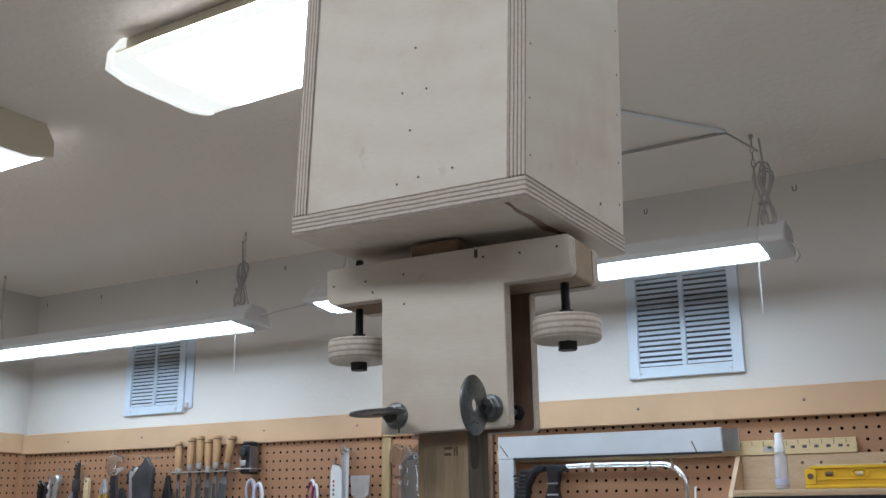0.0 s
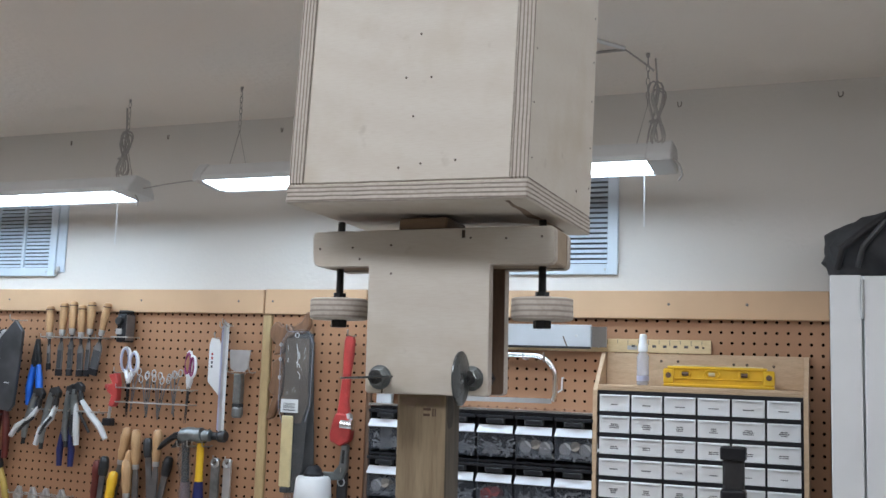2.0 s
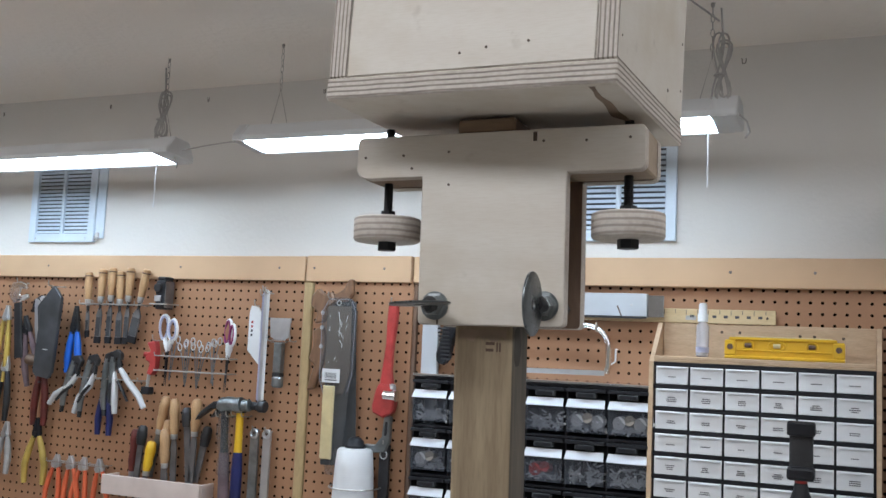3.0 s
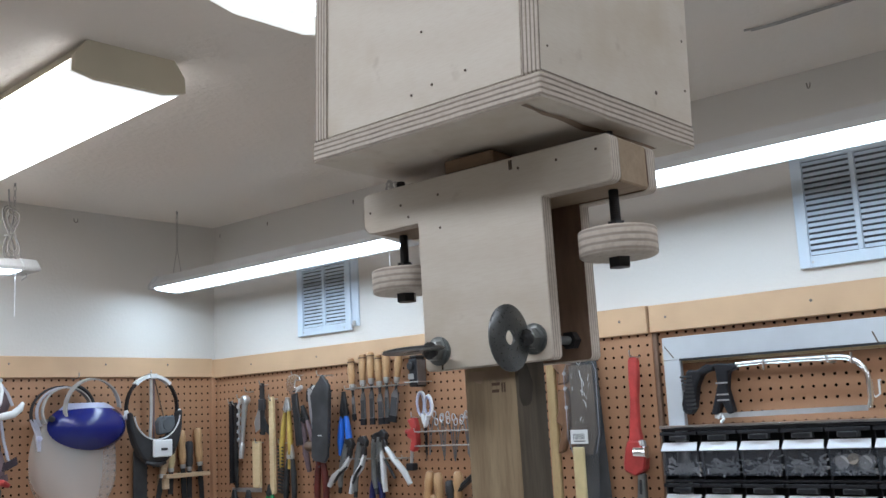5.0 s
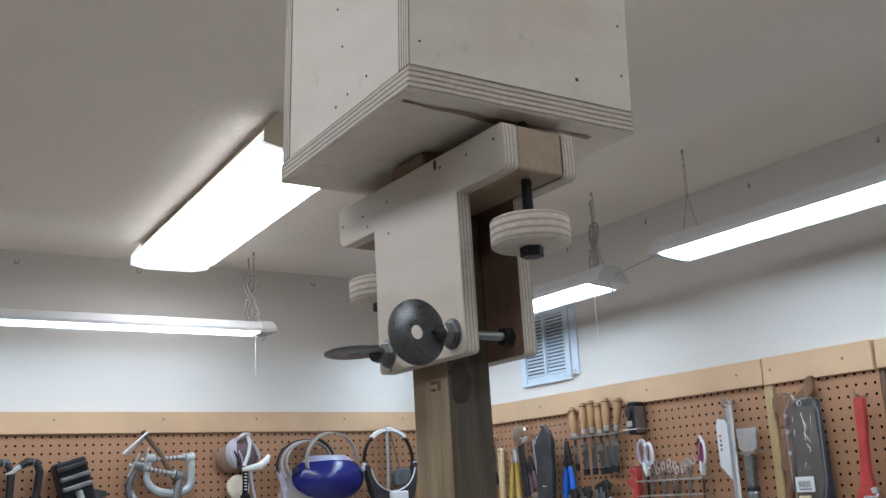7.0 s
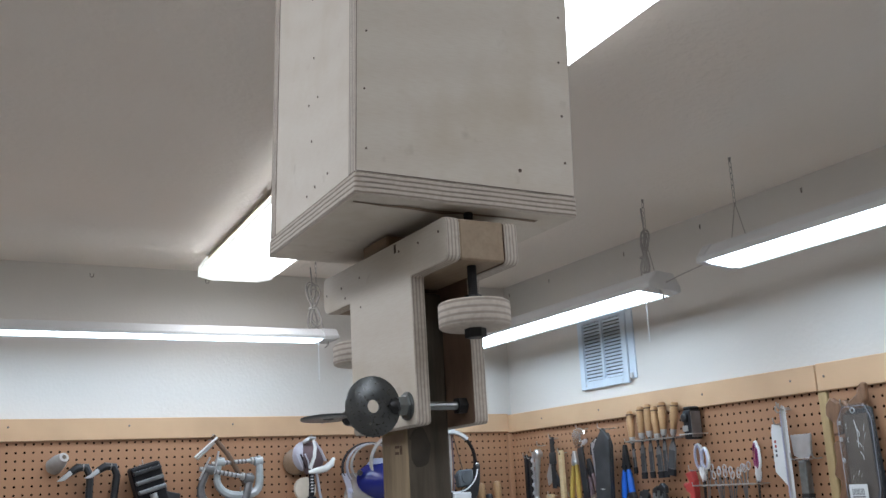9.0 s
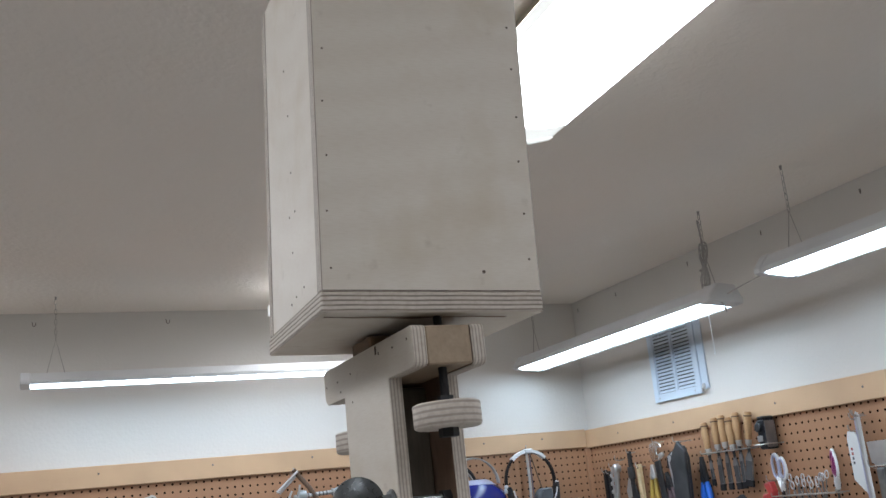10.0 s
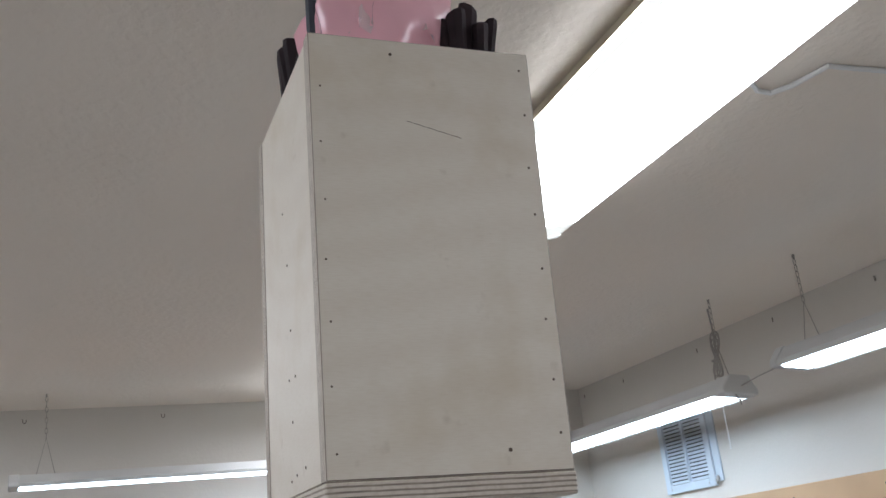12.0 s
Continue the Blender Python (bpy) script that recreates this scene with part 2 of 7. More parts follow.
M = {
    "wall": wall_paint("wall_paint", (0.665, 0.635, 0.595), 0.12, 90),
    # tone of the unseen east wall, chosen for the light it throws back
    "far_wall": wall_paint("bounce_wall_tan", (0.44, 0.385, 0.32), 0.12, 90),
    "ceiling": wall_paint("ceiling_paint", (0.835, 0.772, 0.703), 0.34, 52),
    "floor": worn("concrete_floor", (0.55, 0.535, 0.51), 0.7, 0, 0.2, 8, 0.3),
    "peg_n": pegboard_mat("pegboard_across", 0),
    "peg_w": pegboard_mat("pegboard_along", 1),
    "trim": worn("tan_board", (0.55, 0.362, 0.215), 0.5, 0, 0.12, 12, 0.08),
    "strip": wood("furring_wood", (0.50, 0.37, 0.19), (0.40, 0.29, 0.14)),
    "birch": birch("birch_veneer"),
    "birch_dark": wood("core_block", (0.25, 0.165, 0.10), (0.16, 0.10, 0.06), (3, 14, 14)),
    # darker copy of the post wood, shade and dirt both in its colour
    "post_side": wood("shaded_stained_side", (0.125, 0.102, 0.074), (0.06, 0.05, 0.037), (22, 22, 2.5), 0.7, 5.0, 0.35),
    # brown ply, deepened for the shade inside gaps
    "inner_ply": wood("dim_brown_ply", (0.25, 0.165, 0.115), (0.17, 0.105, 0.072), (14, 14, 3)),
    "stain": worn("glue_stain", (0.27, 0.195, 0.14), 0.7, 0, 0.4, 90),
    "core": wood("pale_core", (0.40, 0.31, 0.215), (0.31, 0.23, 0.155), (3, 14, 14)),
    "smoke": worn("smoky_blade", (0.14, 0.115, 0.095), 0.35, 0.1, 0.35, 40),
    "saw_wood": wood("saw_handle_wood", (0.26, 0.14, 0.075), (0.15, 0.08, 0.045), (20, 20, 4), 0.4),
    "amber": worn("shaded_amber_filter", (0.20, 0.12, 0.065), 0.45, 0, 0.3, 60),
    "mist": worn("pale_lavender_rubber", (0.47, 0.46, 0.53), 0.5, 0, 0.12, 60),
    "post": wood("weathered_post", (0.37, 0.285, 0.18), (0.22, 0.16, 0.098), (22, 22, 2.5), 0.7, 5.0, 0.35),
    "pine": wood("pine", (0.60, 0.44, 0.29), (0.50, 0.35, 0.22), (3, 14, 14)),
    "handle_wood": wood("handle_wood", (0.55, 0.35, 0.18), (0.40, 0.23, 0.11), (25, 25, 5), 0.4),
    "old_wood": wood("old_wood", (0.17, 0.10, 0.06), (0.09, 0.055, 0.035)),
    "steel": worn("steel", (0.56, 0.57, 0.58), 0.36, 0.85, 0.2, 40, 0.04),
    "tool_steel": worn("tool_steel", (0.20, 0.20, 0.205), 0.38, 0.7, 0.3, 60, 0.06),
    "rack_board": worn("pink_grey_board", (0.60, 0.50, 0.45), 0.5, 0, 0.1, 40),
    "dark_steel": worn("dark_steel", (0.042, 0.043, 0.046), 0.42, 0.5, 0.4, 50),
    "zinc": worn("zinc", (0.25, 0.27, 0.275), 0.36, 0.85, 0.25, 120, 0.2),
    "wing": worn("dull_wing_steel", (0.13, 0.14, 0.145), 0.3, 0.75, 0.25, 120, 0.12),
    "chrome": worn("chrome", (0.84, 0.85, 0.86), 0.14, 1.0, 0.1, 50, 0.03),
    "bright": worn("bright_plated_steel", (0.62, 0.63, 0.64), 0.34, 0.12, 0.12, 30, 0.0),
    "pale_iron": worn("pale_painted_iron", (0.42, 0.46, 0.48), 0.4, 0.2, 0.2, 60),
    "aluminium": worn("aluminium", (0.60, 0.64, 0.68), 0.42, 0.55, 0.08, 30, 0.05),
    "black": worn("black_plastic", (0.012, 0.012, 0.015), 0.5, 0, 0.3, 60, 0.15, 0.3),
    "rubber": worn("black_rubber", (0.025, 0.024, 0.026), 0.7, 0, 0.3, 60),
    "grey": worn("grey_casting", (0.062, 0.065, 0.069), 0.4, 0.3, 0.35, 50),
    "blue": worn("blue_grip", (0.02, 0.14, 0.62), 0.4, 0, 0.15, 50),
    "navy": worn("navy_grip", (0.015, 0.02, 0.10), 0.45, 0, 0.2, 50),
    "red": worn("red_paint", (0.44, 0.05, 0.045), 0.4, 0, 0.3, 70),
    "dark_red": worn("dark_red", (0.12, 0.02, 0.015), 0.5, 0, 0.3, 70),
    "orange": worn("orange_grip", (0.65, 0.13, 0.05), 0.45, 0, 0.15, 50),
    "old_yellow": worn("worn_yellow_grip", (0.46, 0.32, 0.07), 0.5, 0, 0.3, 60),
    "label": worn("bin_label", (0.68, 0.71, 0.76), 0.4, 0, 0.1, 40),
    "knot": worn("dark_knot", (0.055, 0.046, 0.036), 0.8, 0, 0.3, 90),
    "yellow": worn("yellow_plastic", (0.78, 0.47, 0.025), 0.35, 0, 0.1, 50),
    "green": worn("green_grip", (0.01, 0.20, 0.06), 0.45, 0, 0.2, 50),
    "white": worn("white_plastic", (0.74, 0.75, 0.76), 0.4, 0, 0.06, 40),
    "grille": worn("grille_enamel", (0.58, 0.66, 0.74), 0.35, 0, 0.05, 30, 0.04),
    "enamel": worn("white_enamel", (0.53, 0.53, 0.525), 0.75, 0, 0.05, 20, 0.04),
    "fixture": worn("fixture_end", (0.62, 0.57, 0.45), 0.5, 0, 0.06, 20, 0.04),
    "cabinet": worn("cabinet_paint", (0.74, 0.76, 0.78), 0.4, 0, 0.07, 12, 0.06),
    "hole": worn("nail_hole", (0.12, 0.09, 0.068), 0.9, 0, 0.2, 60),
    "ink": worn("faded_ink", (0.09, 0.09, 0.10), 0.8, 0, 0.1, 60),
    "pencil": worn("stamp_ink", (0.10, 0.06, 0.04), 0.8, 0, 0.1, 60),
    "paper": worn("label_paper", (0.68, 0.69, 0.69), 0.7, 0, 0.05, 60),
    "duct_dark": worn("duct_dark", (0.10, 0.11, 0.12), 0.8, 0, 0.2, 30),
    "purple": worn("purple_grip", (0.25, 0.02, 0.13), 0.4, 0, 0.15, 50),
    "lilac": worn("lilac_grip", (0.45, 0.47, 0.62), 0.4, 0, 0.1, 50),
    "grip_brown": worn("dark_grip", (0.032, 0.021, 0.026), 0.8, 0, 0.3, 80, 0.15, 0.25),
    "stick": worn("slate_stick", (0.035, 0.043, 0.062), 0.6, 0, 0.3, 80),
    "cloth": worn("dark_cloth", (0.045, 0.046, 0.05), 0.9, 0, 0.3, 50, 0.5),
    "strap": worn("mauve_strap", (0.16, 0.11, 0.12), 0.8, 0, 0.3, 80, 0.4),
    "filter": worn("respirator_filter", (0.62, 0.55, 0.45), 0.8, 0, 0.12, 60, 0.3),
    "visor": worn("blue_visor", (0.012, 0.018, 0.16), 0.22, 0, 0.12, 30, 0.02),
    "cream": worn("cream_rasp", (0.66, 0.56, 0.32), 0.6, 0, 0.15, 80, 0.3),
    "ruler_wood": wood("ruler_wood", (0.70, 0.55, 0.33), (0.62, 0.47, 0.26), (2, 14, 14)),
    "cord": worn("grey_cord", (0.36, 0.34, 0.32), 0.6, 0, 0.2, 80),
    "chain": worn("dull_chain", (0.34, 0.32, 0.30), 0.5, 0.3, 0.2, 80),
    "wire": worn("hook_wire", (0.20, 0.18, 0.16), 0.4, 0.7, 0.3, 80),
    "silver_wire": worn("rack_wire", (0.45, 0.43, 0.40), 0.35, 0.8, 0.2, 80),
    "clear": clear("clear_sleeve", (0.50, 0.50, 0.50), 0.08, 0.09),
    "bin_front": clear("clear_bin", (0.22, 0.24, 0.28), 0.1, 0.16),
    "shield": clear("hazy_shield", (0.66, 0.63, 0.60), 0.2, 0.34),
    "vial": clear("clear_vial", (0.7, 0.72, 0.8), 0.1, 0.35),
    "wrap_glow": glow("wrap_diffuser", (0.965, 0.985, 1.0), WRAP_POWER),
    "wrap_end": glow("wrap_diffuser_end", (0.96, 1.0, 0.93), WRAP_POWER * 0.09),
    "tube_glow": glow("led_strip", (0.69, 0.865, 1.0), SHOP_POWER),
    "old_tube_glow": glow("old_led_strip", (0.70, 0.87, 1.0), SHOP_POWER * 0.62),
}


# ---- shaping helpers ----
def part(name, bm, material, parent, label="", smooth=False):
    me = bpy.data.meshes.new(name)
    bm.to_mesh(me)
    bm.free()
    for one in material if isinstance(material, (list, tuple)) else [material]:
        me.materials.append(one if not isinstance(one, str) else M[one])
    if smooth:
        me.polygons.foreach_set("use_smooth", [True] * len(me.polygons))
        me.set_sharp_from_angle(angle=radians(38))
    ob = new(name, me)
    ob.parent = parent
    if label:
        tagged(ob, label)
    return ob


def thing(name, m, label, category, group="", kind=""):
    ob = new(name)
    ob.empty_display_size = 0.05
    ob.matrix_world = m
    return tagged(ob, label, category, group, kind)


def single(name, bm, material, m, label, category, group="", kind="", smooth=False):
    ob = part(name, bm, material, None, "", smooth)
    ob.matrix_world = m
    return tagged(ob, label, category, group, kind)


def B():
    return bmesh.new()


def box(bm, x0, x1, y0, y1, z0, z1, bevel=0.0, seg=1):
    r = bmesh.ops.create_cube(bm, size=1.0)
    vs = r["verts"]
    for v in vs:
        v.co = Vector((x0 + (v.co.x + 0.5) * (x1 - x0), y0 + (v.co.y + 0.5) * (y1 - y0), z0 + (v.co.z + 0.5) * (z1 - z0)))
    if bevel:
        es = list({e for v in vs for e in v.link_edges})
        bmesh.ops.bevel(bm, geom=es, offset=bevel, segments=seg, affect="EDGES", profile=0.5)
    return bm


def cyl(bm, p0, p1, r0, r1=None, seg=14):
    p0, p1 = Vector(p0), Vector(p1)
    r1 = r0 if r1 is None else r1
    q = (p1 - p0).to_track_quat("Z", "Y")
    rings = []
    for p, r in ((p0, r0), (p1, r1)):
        rings.append([bm.verts.new(p + q @ Vector((r * math.cos(a), r * math.sin(a), 0))) for a in (2 * math.pi * k / seg for k in range(seg))])
    for k in range(seg):
        bm.faces.new((rings[0][k], rings[0][(k + 1) % seg], rings[1][(k + 1) % seg], rings[1][k]))
    bm.faces.new(rings[0][::-1])
    bm.faces.new(rings[1])
    return bm


def lathe(bm, rows, seg=16, base=(0, 0, 0), axis=(0, 0, 1)):
    """A turned form: rows of (radius, height) along an axis."""
    base, q = Vector(base), Vector(axis).to_track_quat("Z", "Y")
    rings = []
    for r, h in rows:
        rings.append([bm.verts.new(base + q @ Vector((max(r, 1e-5) * math.cos(a), max(r, 1e-5) * math.sin(a), h))) for a in (2 * math.pi * k / seg for k in range(seg))])
    for a, b in zip(rings, rings[1:]):
        for k in range(seg):
            bm.faces.new((a[k], a[(k + 1) % seg], b[(k + 1) % seg], b[k]))
    bm.faces.new(rings[0][::-1])
    bm.faces.new(rings[-1])
    return bm


def tube(bm, pts, r, seg=8, closed=False):
    pts = [Vector(p) for p in pts]
    rad = r if isinstance(r, (list, tuple)) else [r] * len(pts)
    rings, n = [], len(pts)
    side = None
    for k, p in enumerate(pts):
        a = pts[(k - 1) % n] if (k or closed) else p
        b = pts[(k + 1) % n] if (k < n - 1 or closed) else p
        d = (b - a).normalized()
        if side is None:
            side = d.orthogonal().normalized()
        side = (side - d * side.dot(d)).normalized()
        up = d.cross(side)
        rings.append([bm.verts.new(p + rad[k] * (math.cos(t) * side + math.sin(t) * up)) for t in (2 * math.pi * j / seg for j in range(seg))])
    for k in range(n if closed else n - 1):
        a, b = rings[k], rings[(k + 1) % n]
        for j in range(seg):
            bm.faces.new((a[j], a[(j + 1) % seg], b[(j + 1) % seg], b[j]))
    if not closed:
        bm.faces.new(rings[0][::-1])
        bm.faces.new(rings[-1])
    bmesh.ops.recalc_face_normals(bm, faces=bm.faces)
    return bm


def slab(bm, outline, y0, y1, bevel=0.0):
    """An outline in x and z, given depth from y0 to y1."""
    vs = [bm.verts.new((x, y0, z)) for x, z in outline]
    f = bm.faces.new(vs)
    r = bmesh.ops.extrude_face_region(bm, geom=[f])
    moved = [g for g in r["geom"] if isinstance(g, bmesh.types.BMVert)]
    for v in moved:
        v.co.y = y1
    bmesh.ops.recalc_face_normals(bm, faces=bm.faces)
    if bevel:
        es = list({e for v in vs + moved for e in v.link_edges if e.calc_face_angle(0) > 0.6})
        bmesh.ops.bevel(bm, geom=es, offset=bevel, segments=1, affect="EDGES")
    return bm


def band(bm, pts, wide, thick=0.0012):
    """A flat strip along points, as wide as the vector given."""
    pts, wide = [Vector(p) for p in pts], Vector(wide) / 2
    rings = []
    for k, p in enumerate(pts):
        d = pts[min(k + 1, len(pts) - 1)] - pts[max(k - 1, 0)]
        n = d.cross(wide).normalized() * thick
        rings.append([bm.verts.new(p + a) for a in (wide + n, wide - n, -wide - n, -wide + n)])
    for a, b in zip(rings, rings[1:]):
        for j in range(4):
            bm.faces.new((a[j], a[(j + 1) % 4], b[(j + 1) % 4], b[j]))
    bm.faces.new(rings[0]), bm.faces.new(rings[-1])
    bmesh.ops.recalc_face_normals(bm, faces=bm.faces)
    return bm


def sheet(bm, rows, thick=0.0):
    """A surface through rows of points."""
    vs = [[bm.verts.new(p) for p in row] for row in rows]
    for a, b in zip(vs, vs[1:]):
        for k in range(len(a) - 1):
            bm.faces.new((a[k], a[k + 1], b[k + 1], b[k]))
    bmesh.ops.recalc_face_normals(bm, faces=bm.faces)
    if thick:
        bmesh.ops.solidify(bm, geom=list(bm.faces), thickness=thick)
        bmesh.ops.recalc_face_normals(bm, faces=bm.faces)
    return bm


def arc(cx, cz, r, a0, a1, n=8, rz=None):
    rz = r if rz is None else rz
    return [(cx + r * math.cos(radians(a0 + (a1 - a0) * k / n)), cz + rz * math.sin(radians(a0 + (a1 - a0) * k / n))) for k in range(n + 1)]


def arc3(cx, y, cz, r, a0, a1, n=10, rz=None):
    return [(x, y, z) for x, z in arc(cx, cz, r, a0, a1, n, rz)]


def faces_by_axis(bm, axis, inner=0, outer=1):
    """Slot 0 for faces across the axis, slot 1 for edge faces."""
    k = "xyz".index(axis)
    bm.normal_update()
    for f in bm.faces:
        f.material_index = inner if abs(f.normal[k]) > 0.8 else outer
    return bm


# ---- the room ----
NORTH, WEST, TOP = 3.03, -3.82, 2.44
EAST, SOUTH = 1.6, -3.0


def structure(name, bm, material, label, category):
    return single(name, bm, material, Matrix(), label, category, kind="structure")


structure("floor", box(B(), WEST - 0.1, EAST + 0.1, SOUTH - 0.1, NORTH + 0.1, -0.1, 0.0), "floor", "plain grey concrete workshop floor", "floor")
structure("ceiling", box(B(), WEST - 0.1, EAST + 0.1, SOUTH - 0.1, NORTH + 0.1, TOP, TOP + 0.1), "ceiling", "off-white ceiling with a knockdown texture", "ceiling")
structure("wall_north", box(B(), WEST - 0.1, EAST + 0.1, NORTH, NORTH + 0.1, 0, TOP), "wall", "white painted workshop wall above a pegboard", "wall")
structure("wall_west", box(B(), WEST - 0.1, WEST, SOUTH, NORTH, 0, TOP), "wall", "white painted workshop wall meeting the corner", "wall")
# Unseen wall, set close and toned to shape the bounced light.
structure("wall_east", box(B(), EAST, EAST + 0.1, SOUTH, NORTH, 0, TOP), "far_wall", "unseen tan wall closing the room and bouncing light", "wall")
structure("wall_south", box(B(), WEST - 0.1, EAST + 0.1, SOUTH - 0.1, SOUTH, 0, TOP), "wall", "plain white painted wall", "wall")

TRIM_Z0, TRIM_Z1 = 1.860, 1.929
PEG_BOTTOM = 0.95
for n, (x0, x1, y) in enumerate(((-3.79, -2.268, 3.006), (-2.236, -1.936, 2.998), (-1.926, -0.766, 3.014))):
    structure(f"pegboard_{n + 1}", box(B(), x0, x1, y, y + 0.006, PEG_BOTTOM, 1.875, 0.001), "peg_n", "brown drilled hardboard pegboard panel on the wall", "pegboard")
structure("pegboard_4", box(B(), -3.80, -3.794, -0.4, 3.0, PEG_BOTTOM, 1.875, 0.001), "peg_w", "brown drilled hardboard pegboard panel on the wall", "pegboard")
structure("trim_corner", box(B(), -3.794, -3.775, 2.985, 3.006, PEG_BOTTOM, 1.859, 0.002), "peg_w", "brown corner batten between two pegboards", "trim")
structure("trim_batten", box(B(), -2.266, -2.238, 2.992, 3.03, PEG_BOTTOM, 1.859, 0.003), "strip", "bare pine furring strip between pegboard panels", "trim")
structure("trim_batten_2", box(B(), -1.974, -1.9265, 3.0045, 3.0295, PEG_BOTTOM, 1.859, 0.001), "inner_ply", "dark brown batten behind the joint of two pegboards", "trim")
structure("trim_1", box(B(), -3.80, -2.266, 2.992, 3.03, TRIM_Z0, TRIM_Z1, 0.002), "trim", "tan painted board along the pegboard top", "trim")
structure("trim_2", box(B(), -2.260, -1.942, 2.988, 3.03, TRIM_Z0 - 0.001, TRIM_Z1 + 0.001, 0.002), "trim", "tan painted board along the pegboard top", "trim")
structure("trim_3", box(B(), -1.937, -0.766, 2.994, 3.03, TRIM_Z0, TRIM_Z1, 0.002), "trim", "tan painted board along the pegboard top", "trim")
structure("trim_4", box(B(), -3.82, -3.782, -0.4, 2.992, TRIM_Z0 + 0.004, TRIM_Z1 + 0.004, 0.002), "trim", "tan painted board along the pegboard top", "trim")

# ---- the box on its post ----
# Frame of the box: origin at the near lower corner, x along the front, y into it, z up; it leans a little.
LEAN = Matrix.LocRotScale((-0.9477, 1.1500, 1.8472), (Euler((0, 0, -0.0471)).to_matrix() @ Euler((-0.0253, 0.0195, 0)).to_matrix()).to_quaternion(), None)
# The bracket and the post stand level and are turned a little under the box.
LEVEL = LEAN @ (Euler((0, 0, 0.0757)).to_matrix() @ Euler((0.0269, -0.0323, 0)).to_matrix()).to_4x4()


def at_box(x, y, z):
    return LEAN @ Matrix.Translation((x, y, z))


def at_bracket(x, y, z):
    return LEVEL @ Matrix.Translation((x, y, z))


def nail_dot(bm, p, n, r=0.0009):
    p, n = Vector(p), Vector(n)
    return cyl(bm, p - n * 0.001, p + n * 0.00025, r, r * 0.9, 8)


BW, BD, BH, PLY = 0.1827, 0.1504, 0.2758, 0.0121
plywood_box = thing("plywood_box", LEAN, "pale birch plywood box with nailed corners on a post", "box")


def ply_panel(name, parent, x0, x1, y0, y1, z0, z1, axis, bevel=0.0007, plies=9, label=""):
    k = "xyz".index(axis)
    lo, hi = ((x0, x1), (y0, y1), (z0, z1))[k]
    edge = ply_edge(name + "_edge", axis.upper(), lo, hi - lo, plies, 0.8)
    bm = faces_by_axis(box(B(), x0, x1, y0, y1, z0, z1, bevel), axis)
    return part(name, bm, [M["birch"], edge], parent, label)


ply_panel("side_panel", plywood_box, -PLY, 0, 0, BD, 0, BH, "x")
ply_panel("side_panel", plywood_box, -BW, -BW + PLY, 0, BD, 0, BH, "x")
ply_panel("front_panel", plywood_box, -BW + PLY + 0.0003, -PLY - 0.0003, 0.0006, PLY, 0, BH - 0.001, "y")
ply_panel("back_panel", plywood_box, -BW + PLY + 0.0003, -PLY - 0.0003, BD - PLY, BD - 0.0006, 0, BH - 0.001, "y")
ply_panel("bottom_panel", plywood_box, -BW - 0.0006, 0.0006, -0.0006, BD + 0.0006, -0.0138, -0.0003, "z", 0.001)
for x, z in ((-0.0737, 0.0727), (-0.0857, 0.0456), (-0.0778, 0.0118), (-0.093, 0.0735), (-0.0945, 0.0095), (-0.0835, 0.1045), (-0.088, 0.150), (-0.098, 0.19), (-0.052, 0.0135)):
    part("nail", nail_dot(B(), (x, 0.0004, z), (0, -1, 0)), "hole", plywood_box)
for k in range(8):
    z = 0.0205 + 0.0346 * k + (0.0016, -0.001, 0.002, 0.0)[k % 4]
    part("nail", nail_dot(B(), (0.0, 0.1438 - 0.0007 * (k % 3), z), (1, 0, 0), 0.00095), "hole", plywood_box)
    if k:
        part("nail", nail_dot(B(), (0.0, 0.0055 + 0.0012 * (k % 2), 0.0145 + 0.0374 * (k - 1)), (1, 0, 0), 0.0008), "hole", plywood_box)
for y, z, r in ((0.1102, 0.0131, 0.0014), (0.0535, 0.2655, 0.0012)):
    part("nail", nail_dot(B(), (0.0, y, z), (1, 0, 0), r), "hole", plywood_box)
stain = B()
top = [(-0.013 - 0.004 * abs(noise.noise(Vector((k * 0.7, 0, 0)))), 0.004 + 0.0105 * k) for k in range(13)]
low = [(-0.0165 - 0.012 * abs(noise.noise(Vector((k * 0.9, 3, 0)))), 0.004 + 0.0105 * k) for k in range(13)]
sheet(stain, [[(x, y, -0.01422) for x, y in top], [(x, y, -0.01422) for x, y in low]])
part("stain", stain, "stain", plywood_box, "dark glue stain under the bottom panel")
crack = B()
for (ya, za), (yb, zb) in (((0.0613, 0.2190), (0.0648, 0.2184)), ((0.0662, 0.2180), (0.0735, 0.2161)), ((0.0748, 0.2158), (0.0812, 0.2141)), ((0.0818, 0.2139), (0.0895, 0.2119)), ((0.0902, 0.2117), (0.0972, 0.2100))):
    tube(crack, [(0.0001, ya, za), (0.0002, (ya + yb) / 2, (za + zb) / 2 + 0.0003), (0.0001, yb, zb)], 0.00019, 5)
part("crack", crack, "old_wood", plywood_box, "dark split in the veneer")

# things standing in the box
bag = B()
bmesh.ops.create_icosphere(bag, subdivisions=4, radius=1.0)
for v in bag.verts:
    n = noise.noise(v.co * 2.2) * 0.22 + noise.noise(v.co * 5.5) * 0.12 + noise.noise(v.co * 12) * 0.04
    v.co = Vector((v.co.x * 0.034, v.co.y * 0.055, max(-0.9, v.co.z) * 0.088)) * (1 + n)
M["bag"] = clear("pink_bag", (0.96, 0.56, 0.65), 0.12, 0.86)
M["bag_edge"] = clear("pale_bag_edge", (0.95, 0.80, 0.83), 0.1, 0.6)
